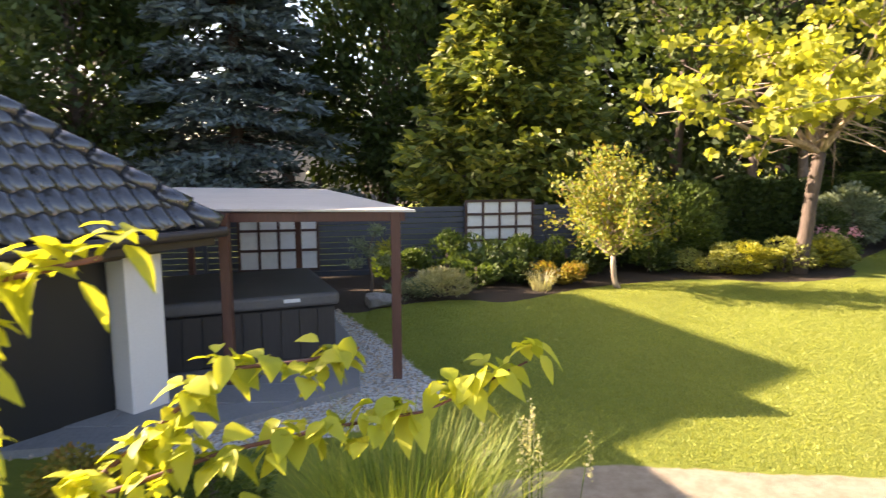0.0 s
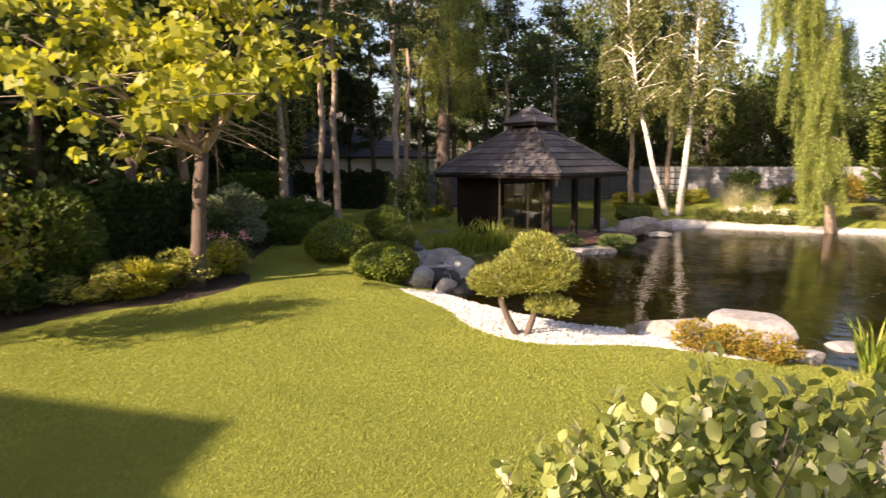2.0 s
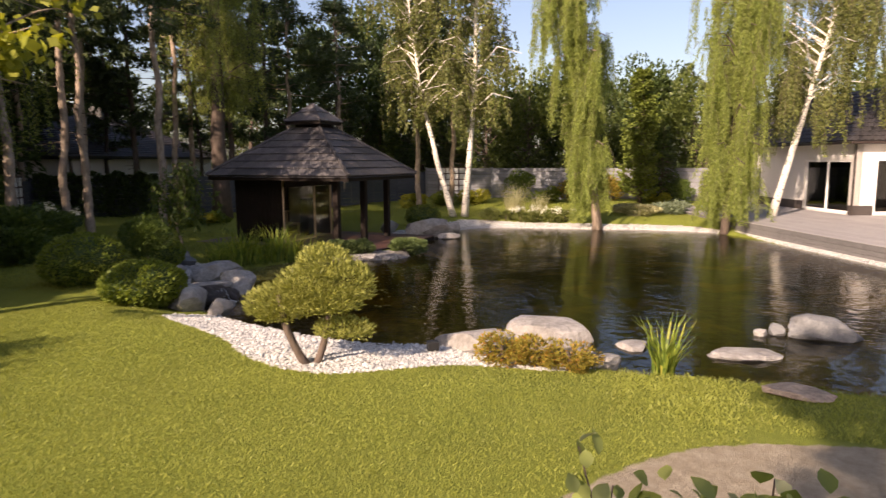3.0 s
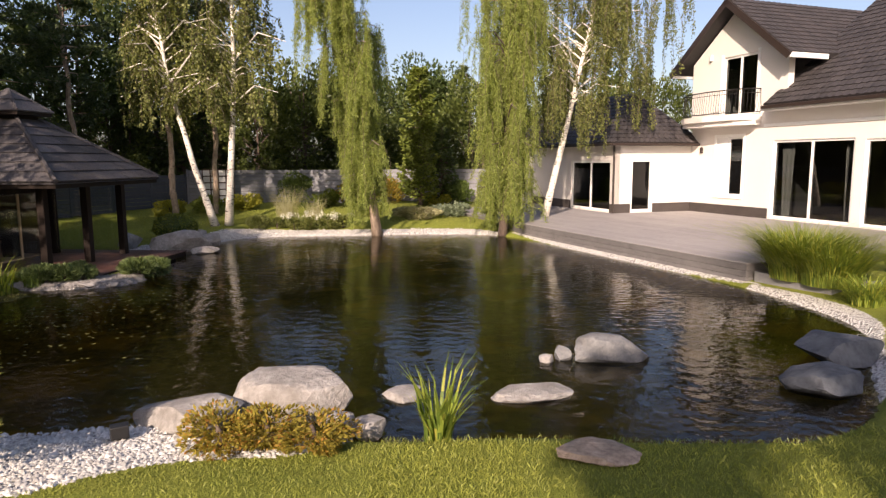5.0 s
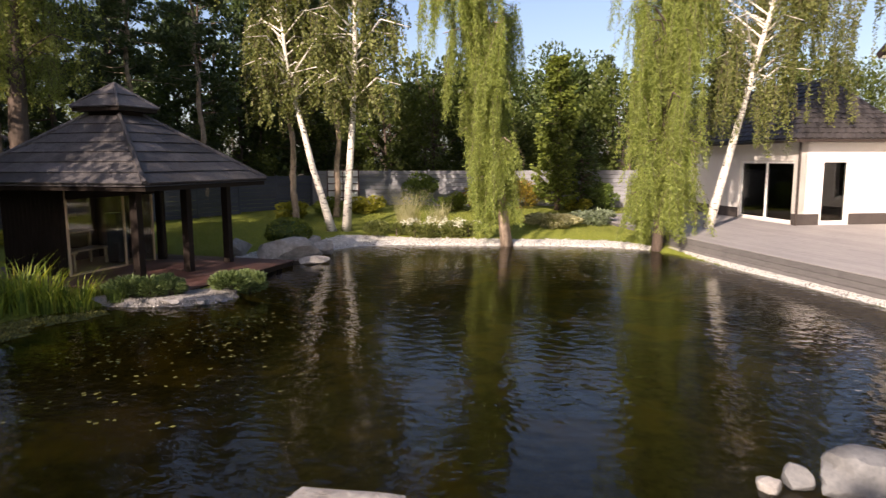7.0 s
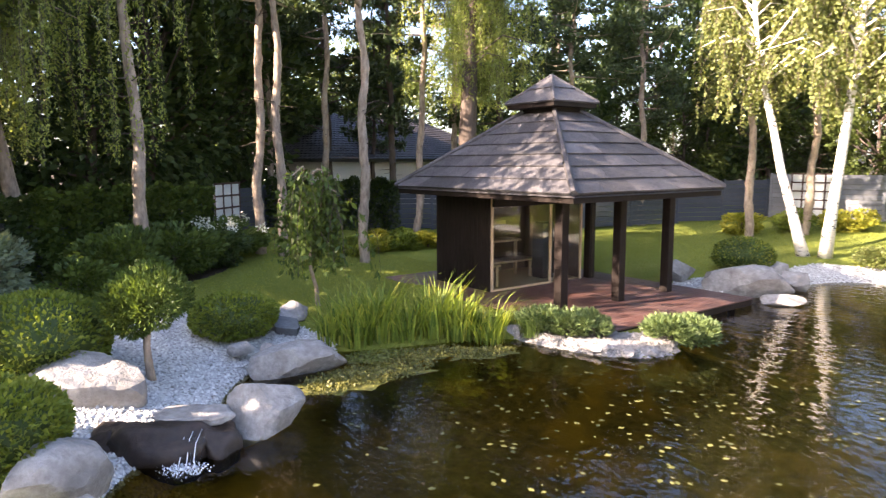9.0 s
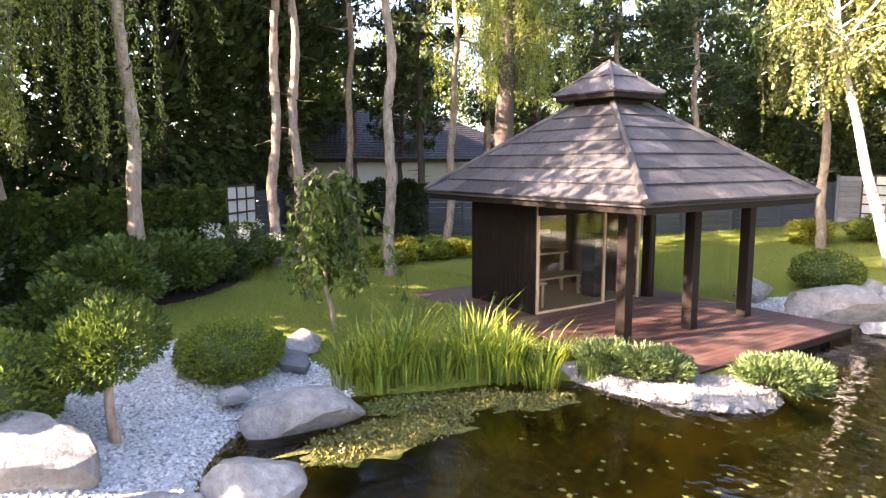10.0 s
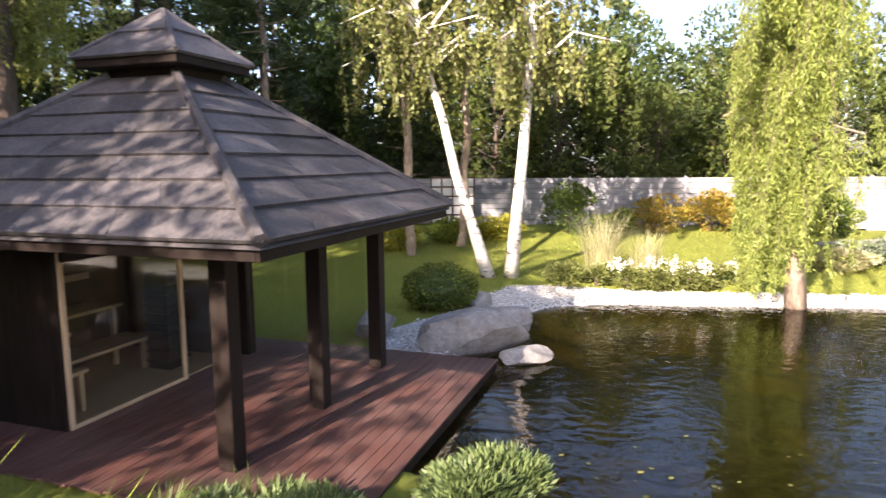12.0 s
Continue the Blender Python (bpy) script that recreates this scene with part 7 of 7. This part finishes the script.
def dogwood():
    r = np.random.default_rng(12)
    t = thing("dogwood", pose(-1.35, 1.75, gz(-1.35, 1.75)), "dogwood with bright yellow-green drooping leaves and red twigs", "shrub")
    base = np.array([-1.35, 1.75, gz(-1.35, 1.75)])
    ways = [[(-1.2, 1.85, 1.9), (-0.95, 1.9, 2.02), (-0.62, 2.0, 2.1), (-0.3, 2.1, 2.13), (0.02, 2.18, 2.15), (0.38, 2.25, 2.3)],
            [(-1.2, 1.85, 1.9), (-0.9, 2.05, 2.12), (-0.68, 2.15, 2.32), (-0.4, 2.2, 2.33), (-0.22, 2.25, 2.36)],
            [(-1.3, 1.75, 2.1), (-1.15, 1.6, 2.5), (-1.0, 1.5, 2.74), (-0.72, 1.48, 2.8)],
            [(-1.3, 1.75, 1.8), (-1.0, 1.7, 1.95), (-0.75, 1.75, 1.98), (-0.5, 1.85, 2.0)],
            [(-1.3, 1.72, 2.0), (-1.1, 1.45, 2.4), (-0.95, 1.4, 2.58)]]
    for pts in ways:
        bm = bmesh.new()
        tube(bm, [Vector(p) - Vector(base) for p in [(-1.35, 1.75, 0.2)] + pts], [0.02] + [0.011 * (1 - 0.12 * i) for i in range(len(pts))], 6)
        tw = part("branch", bm, M["twig"], t, smooth=True)
        lb = bmesh.new()
        for a, b in zip(pts, pts[1:]):
            a, b = np.array(a), np.array(b)
            for k in range(max(2, int(np.linalg.norm(b - a) / 0.06))):
                at = a + (b - a) * ((k + r.random()) / max(2, int(np.linalg.norm(b - a) / 0.06))) + r.normal(size=3) * 0.03 + [0, 0, 0.02]
                turn = r.random() * math.tau
                for q in range(int(r.integers(6, 10))):
                    ang = turn + q * 2.4
                    w = (math.cos(ang) + 0.4 * r.normal(), math.sin(ang) + 0.4 * r.normal(), r.uniform(-0.7, 0.5))
                    broad_leaf(lb, at - base + r.normal(size=3) * 0.02, w, r.uniform(0.06, 0.12), r.uniform(0.15, 0.75), r)
        part("foliage", lb, M["leaf_dogwood"], tw, smooth=True)["kind"] = "stuff"
    return t


dogwood()


def pale_shrub():
    r = np.random.default_rng(14)
    x0, y0 = 3.88, 2.7
    z0 = gz(x0, y0)
    t = thing("cotoneaster", pose(x0, y0, z0), "large loose shrub with pale green leaves beside the path", "shrub")
    lb = bmesh.new()
    for k in range(300):
        a = r.random() * math.tau
        rad = 1.15 * math.sqrt(r.random())
        top = np.array([math.cos(a) * rad, math.sin(a) * rad, 1.76 - 0.45 * rad ** 2 + r.normal() * 0.1])
        if k % 12 == 0:
            top += [0.1 * r.normal(), 0.1 * r.normal(), 0.16]
        root = np.array([math.cos(a) * rad * 0.35, math.sin(a) * rad * 0.35, 0.0])
        pts = bent(root, top, 0.1, 5, r)
        if k < 60:
            bm = bmesh.new()
            tube(bm, pts, [0.014, 0.011, 0.009, 0.006, 0.003], 4, False)
            part("twig", bm, M["bark"], t)
        for _ in range(34):
            f = r.uniform(0.4, 1.0)
            i = int(min(3, f * 4))
            p = pts[i] + (pts[i + 1] - pts[i]) * (f * 4 - i)
            b = r.random() * math.tau
            broad_leaf(lb, p + r.normal(size=3) * 0.03, (math.cos(b) * 0.6, math.sin(b) * 0.6, r.uniform(0.3, 1.3)), r.uniform(0.06, 0.1), r.uniform(-0.1, 0.3), r)
    part("foliage", lb, M["leaf_white"], t, smooth=True)["kind"] = "stuff"


pale_shrub()

# floating leaves and a patch of water plants
lv = []
r = np.random.default_rng(15)
for k in range(340):
    c = [(17.0, 10.5, 3.0), (19.0, 9.0, 2.6), (16.5, 9.0, 2.4), (21.5, 8.5, 2.5)][k % 4]
    lv.append((c[0] + r.normal() * c[2] * 0.5, c[1] + r.normal() * c[2] * 0.4))
lv = np.array(lv)
lv = lv[edge_gap(POND_LINE, lv[:, 0], lv[:, 1]) < -0.3]
n = len(lv)
a = r.random(n) * math.tau
s = r.uniform(0.018, 0.05, n)
v = np.zeros((n, 4, 3))
for k in range(4):
    v[:, k, 0] = lv[:, 0] + np.cos(a + k * math.pi / 2) * s * (1 if k % 2 else 0.7)
    v[:, k, 1] = lv[:, 1] + np.sin(a + k * math.pi / 2) * s * (1 if k % 2 else 0.7)
    v[:, k, 2] = 0.006
fl = quads("floating_leaves", v.reshape(-1, 3), n, M["leaf_pond"])
tagged(fl, "scattered fallen leaves floating on the pond", "leaves", kind="stuff")
moss = surface("olive_water_moss", (0.07, 0.07, 0.01), (0.2, 0.19, 0.025), (0.03, 0.03, 0.008), 4, 14, 0.6, 1.0, 0.05, spots=0.85)
for k, (x, y, sx, sy, an) in enumerate([(17.0, 12.95, 1.1, 0.45, -10), (18.3, 13.15, 0.7, 0.35, -20), (17.6, 13.6, 0.6, 0.3, -20), (16.4, 12.9, 0.55, 0.3, 10), (19.0, 12.6, 0.6, 0.3, -20)]):
    bm = bmesh.new()
    m = 90
    ring = [bm.verts.new((math.cos(q * math.tau / m) * sx * (1 + 0.5 * noise.noise(Vector((math.cos(q * math.tau / m) * 1.6, math.sin(q * math.tau / m) * 1.6, k * 3.3))) + 0.3 * noise.noise(Vector((math.cos(q * math.tau / m) * 6, math.sin(q * math.tau / m) * 6, k)))),
                          math.sin(q * math.tau / m) * sy * (1 + 0.5 * noise.noise(Vector((math.cos(q * math.tau / m) * 2.2, math.sin(q * math.tau / m) * 2.2, k * 5.1))) + 0.3 * noise.noise(Vector((math.cos(q * math.tau / m) * 7, math.sin(q * math.tau / m) * 7, k)))), 0.004)) for q in range(m)]
    c = bm.verts.new((0, 0, 0.03))
    for q in range(m):
        bm.faces.new((ring[q], ring[(q + 1) % m], c))
    ob = part("water_moss", bm, moss)
    ob.matrix_world = pose(x, y, 0.0, 0, 0, an)
    tagged(ob, "floating olive moss mat in the shallows", "water plant", "moss mats")
    d = in_ball(int(1500 * sx), rr)
    d = d[np.hypot(d[:, 0], d[:, 1]) < 0.93]
    leaves("moss_frond", np.column_stack([d[:, 0] * sx * 1.08, d[:, 1] * sy * 1.08, 0.012 + 0.03 * rr.random(len(d))]), 0.05, M["leaf_birch"] if k % 3 == 2 else M["leaf_pond"], ob, 0.6, lift=0.15)["kind"] = "stuff"

# ivy over the garden fence
for k, (a, b, n) in enumerate([((5.3, 16.65), (14.0, 21.9), 15000), ((14.1, 22.0), (19.5, 25.7), 11000), ((4.2, 16.2), (5.4, 16.7), 2500), ((23.1, 28.4), (27.4, 25.8), 6500)]):
    a, b = np.array(a), np.array(b)
    d = (b - a) / np.linalg.norm(b - a)
    nr = np.array([d[1], -d[0]])
    f = r.random(n)
    p = a + np.outer(f, b - a) + nr * (0.14 + 0.22 * r.random(n) ** 2 + 0.12 * np.sin(f * 40))[:, None]
    z = 0.4 + 1.95 * r.random(n) ** 0.8
    topm = r.random(n) < 0.22
    z[topm] = 2.25 + 0.22 * r.random(topm.sum()) + 0.1 * np.sin(f[topm] * 31)
    t = thing("ivy_hedge", pose(0, 0, 0), "thick dark ivy covering the garden fence", "hedge", "ivy on the fence")
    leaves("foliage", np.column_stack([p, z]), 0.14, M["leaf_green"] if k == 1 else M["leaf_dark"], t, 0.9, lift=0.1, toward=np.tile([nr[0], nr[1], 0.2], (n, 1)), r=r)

# ---- houses beyond the fence, and the tall roof and added shade tree behind the camera ----


def far_house(x, y, ang, w, d, eave, ridge, label, chimney=True, wall=None):
    h = thing("house", pose(x, y, 0, 0, 0, ang), label, "house", "houses beyond the garden")
    part("wall", soft_box((-w / 2, -d / 2, 0.3), (w / 2, d / 2, eave), 0.01, 1), wall or M["plaster"], h)
    for k in (-1, 0, 1):
        wdw = part("window", soft_box((k * w * 0.28 - 0.55, -d / 2 - 0.03, 1.2), (k * w * 0.28 + 0.55, -d / 2 - 0.002, 2.4), 0.01, 1), M["white_frame"], h)
        part("pane", soft_box((k * w * 0.28 - 0.47, -d / 2 - 0.04, 1.28), (k * w * 0.28 + 0.47, -d / 2 - 0.032, 2.32), 0.004, 1), M["black"], wdw)
    o, hip = 0.6, d * 0.5
    c = [(-w / 2 - o, -d / 2 - o, eave), (w / 2 + o, -d / 2 - o, eave), (w / 2 + o, d / 2 + o, eave), (-w / 2 - o, d / 2 + o, eave)]
    r0, r1 = (-w / 2 + hip, 0, ridge), (w / 2 - hip, 0, ridge)
    roof_face("roof", h, [c[0], c[1], r1, r0], M["tile_far"])
    roof_face("roof", h, [c[2], c[3], r0, r1], M["tile_far"])
    roof_face("roof", h, [c[1], c[2], r1, Vector(r1) + Vector((0, -0.01, 0))], M["tile_far"])
    roof_face("roof", h, [c[3], c[0], r0, Vector(r0) + Vector((0, 0.01, 0))], M["tile_far"])
    if chimney:
        part("chimney", soft_box((1.6, 0.3, eave + 0.5), (2.5, 1.1, ridge + 0.8), 0.01, 1), M["black"], h)
    return h


far_house(34.4, 37.0, 12.0, 15.5, 8.0, 3.3, 5.8, "low house with a blue-black tiled roof behind the pines")
far_house(-9.5, 52.0, 0.0, 9.0, 8.0, 5.6, 9.0, "distant pale house glimpsed between trees", False)
mh = thing("house", pose(0, 0, 0), "tall tiled house standing behind the porch", "house")
bm = bmesh.new()
A, B, D = Vector((-12.2, 13.5, 9.5)), Vector((-14.1, 17.95, 9.6)), Vector((-13.9, 1.0, 3.5))
W1, W2 = Vector((-24.0, 18.0, 3.5)), Vector((-24.0, 1.0, 3.5))
for q in ([A, B, W1], [A, W1, W2, D], [A, Vector((-12.6, 13.4, 0.2)), Vector((-14.2, 17.9, 0.2)), B], [A, D, Vector((-13.9, 1.0, 0.2)), Vector((-12.6, 13.4, 0.2))], [B, Vector((-14.2, 17.9, 0.2)), Vector((-24, 18, 0.2)), W1]):
    bm.faces.new([bm.verts.new(p) for p in q])
bmesh.ops.remove_doubles(bm, verts=bm.verts, dist=0.001)
part("wall", bm, M["plaster"], mh)
# unseen tree, placed so that its crown shades sand and lawn near the pond
broad_tree(-5.2, 3.8, 10.5, 2.6, 6.4, 0.17, M["bark"], M["leaf_wood"], 9000, 0.2, "unseen tall tree with a high crown, added to shade the path", 91, 40, 0.6)

# ---- boards of the decks ----
n = 52
wdt = 7.2 / n
for k in range(n):
    v = -3.62 + k * wdt
    part("deck_board", soft_box((-2.47 + 0.01 * math.sin(k * 2.3), v + 0.003, DZ - 0.028), (2.63 + 0.01 * math.sin(k * 1.7), v + wdt - 0.003, DZ - 0.001 + 0.0012 * math.sin(k * 3.1)), 0.004, 1), M["deck_red"], deck)
n = 78
wdt = TW / n
for k in range(n):
    v = -TW + k * wdt
    part("deck_board", soft_box((-0.02, v + 0.003, TZ - 0.03), (TL, v + wdt - 0.003, TZ + 0.001 * math.sin(k * 3.1)), 0.004, 1), M["deck_grey"], terrace)
for i in range(9):
    for j in range(10):
        x, y = -6.4 + 0.62 * i, 6.0 + 0.62 * j
        if edge_gap([(-7.0, 5.6), (-2.6, 6.3), (-0.75, 7.75), (-0.95, 9.6), (-1.6, 11.6), (-7.0, 12.4)], [x + 0.3], [y + 0.3])[0] < -0.42:
            part("paving_slab", soft_box((x + 0.004, y + 0.004, 0.28), (x + 0.614, y + 0.614, 0.297 + 0.002 * math.sin(i * 5 + j * 3)), 0.004, 1), M["slab"], patio)

# ---- blades of the lawn and pebbles of the gravel ----
r = np.random.default_rng(51)


def scatter(n, x0, x1, y0, y1, keep):
    p = np.column_stack([r.uniform(x0, x1, n), r.uniform(y0, y1, n)])
    return p[keep(p[:, 0], p[:, 1])]


def is_lawn(x, y):
    g = np.full(x.shape, 9.0)
    for poly in (GRAVEL, GRAVEL_WEST, PATIO_GRAVEL, SAND, BEDS, GRAVEL_GAZEBO, GRAVEL_SOUTH, GRAVEL_DECK, GRAVEL_EAST):
        g = np.minimum(g, edge_gap(rounded(poly, 2), x, y))
    g = np.minimum(g, edge_gap(POND_LINE, x, y) - 0.05)
    deck_gap = edge_gap([(21.0, 11.4), (26.2, 11.0), (26.8, 18.3), (21.6, 18.8)], x, y)
    return (g > 0.03) & (deck_gap > 0.05)


def blades(name, p, h, label):
    n = len(p)
    z = ground_height(p[:, 0], p[:, 1])
    a = r.random(n) * math.tau
    side = np.column_stack([np.cos(a), np.sin(a), np.zeros(n)])
    lean = r.normal(size=(n, 2)) * 0.45
    hh = h * r.uniform(0.5, 1.2, n)
    w = (0.12 * hh + 0.003)[:, None]
    b = np.column_stack([p, z - 0.005])
    mid = b + np.column_stack([lean * (0.35 * hh)[:, None], 0.6 * hh])
    tip = b + np.column_stack([lean * hh[:, None], hh])
    v = np.stack([b - side * w * 0.5, b + side * w * 0.5, mid + side * w * 0.35, tip], 1)
    ob = quads(name, v.reshape(-1, 3), n, M["grass_leaf"])
    return tagged(ob, label, "grass", kind="stuff")


near = scatter(260000, -1.0, 11.8, 2.0, 13.5, is_lawn)
blades("lawn_grass", near, 0.035, "short mown grass blades of the lawn")
west = scatter(60000, 12.0, 24.0, 13.0, 24.0, is_lawn)
blades("lawn_grass", west, 0.05, "short mown grass blades beside the gazebo")
east = scatter(42000, 27.0, 41.0, 1.0, 20.0, is_lawn)
blades("lawn_grass", east, 0.06, "grass blades of the far lawn")
bank = scatter(16000, 9.5, 12.2, -2.0, 3.4, lambda x, y: (edge_gap(POND_LINE, x, y) > 0.02) & (edge_gap(rounded(SAND, 2), x, y) > 0.03))
blades("bank_grass", bank, 0.048, "longer grass along the pond edge")


def pebbles(name, poly, n, size, label, extra=None, material=None):
    q = np.array(poly)
    p = scatter(n, q[:, 0].min(), q[:, 0].max(), q[:, 1].min(), q[:, 1].max(),
                lambda x, y: (edge_gap(rounded(poly, 2), x, y) < 0.05) & (edge_gap(POND_LINE, x, y) > -0.15))
    n = len(p)
    z = ground_height(p[:, 0], p[:, 1])
    s = size * r.uniform(0.5, 1.3, n)
    a = r.random(n) * math.tau
    base = np.array([[1, 0, 0], [-0.3, 0.85, 0.1], [-0.75, -0.6, 0], [0.1, 0.05, 0.75]])
    base = base[None] * (1 + 0.35 * r.normal(size=(n, 4, 3)))
    c, sn = np.cos(a)[:, None], np.sin(a)[:, None]
    v = np.stack([(base[..., 0] * c - base[..., 1] * sn) * s[:, None] + p[:, :1], (base[..., 0] * sn + base[..., 1] * c) * s[:, None] + p[:, 1:], base[..., 2] * s[:, None] + z[:, None]], -1)
    f = np.array([[0, 1, 3], [1, 2, 3], [2, 0, 3]])
    faces = (np.arange(n)[:, None, None] * 4 + f[None]).reshape(-1, 3)
    me = bpy.data.meshes.new(name)
    me.vertices.add(4 * n)
    me.vertices.foreach_set("co", v.astype(np.float32).ravel())
    me.loops.add(faces.size)
    me.loops.foreach_set("vertex_index", faces.astype(np.int32).ravel())
    me.polygons.add(len(faces))
    me.polygons.foreach_set("loop_start", np.arange(0, faces.size, 3, dtype=np.int32))
    me.materials.append(material or M["pebble"])
    me.update(calc_edges=True)
    return tagged(new(name, me), label, "gravel", kind="stuff")


pebbles("gravel", GRAVEL, 17000, 0.03, "white crushed-stone gravel along the pond")
pebbles("gravel", GRAVEL_WEST, 14000, 0.03, "white crushed-stone gravel on the bank")
pebbles("gravel", GRAVEL_GAZEBO, 9000, 0.045, "pale grey stone chippings by the gazebo", material=M["rock"])
pebbles("gravel", GRAVEL_EAST, 9000, 0.04, "white crushed-stone gravel on the far bank")
pebbles("gravel", PATIO_GRAVEL, 9000, 0.03, "beige gravel strip round the patio", material=M["pebble_beige"])
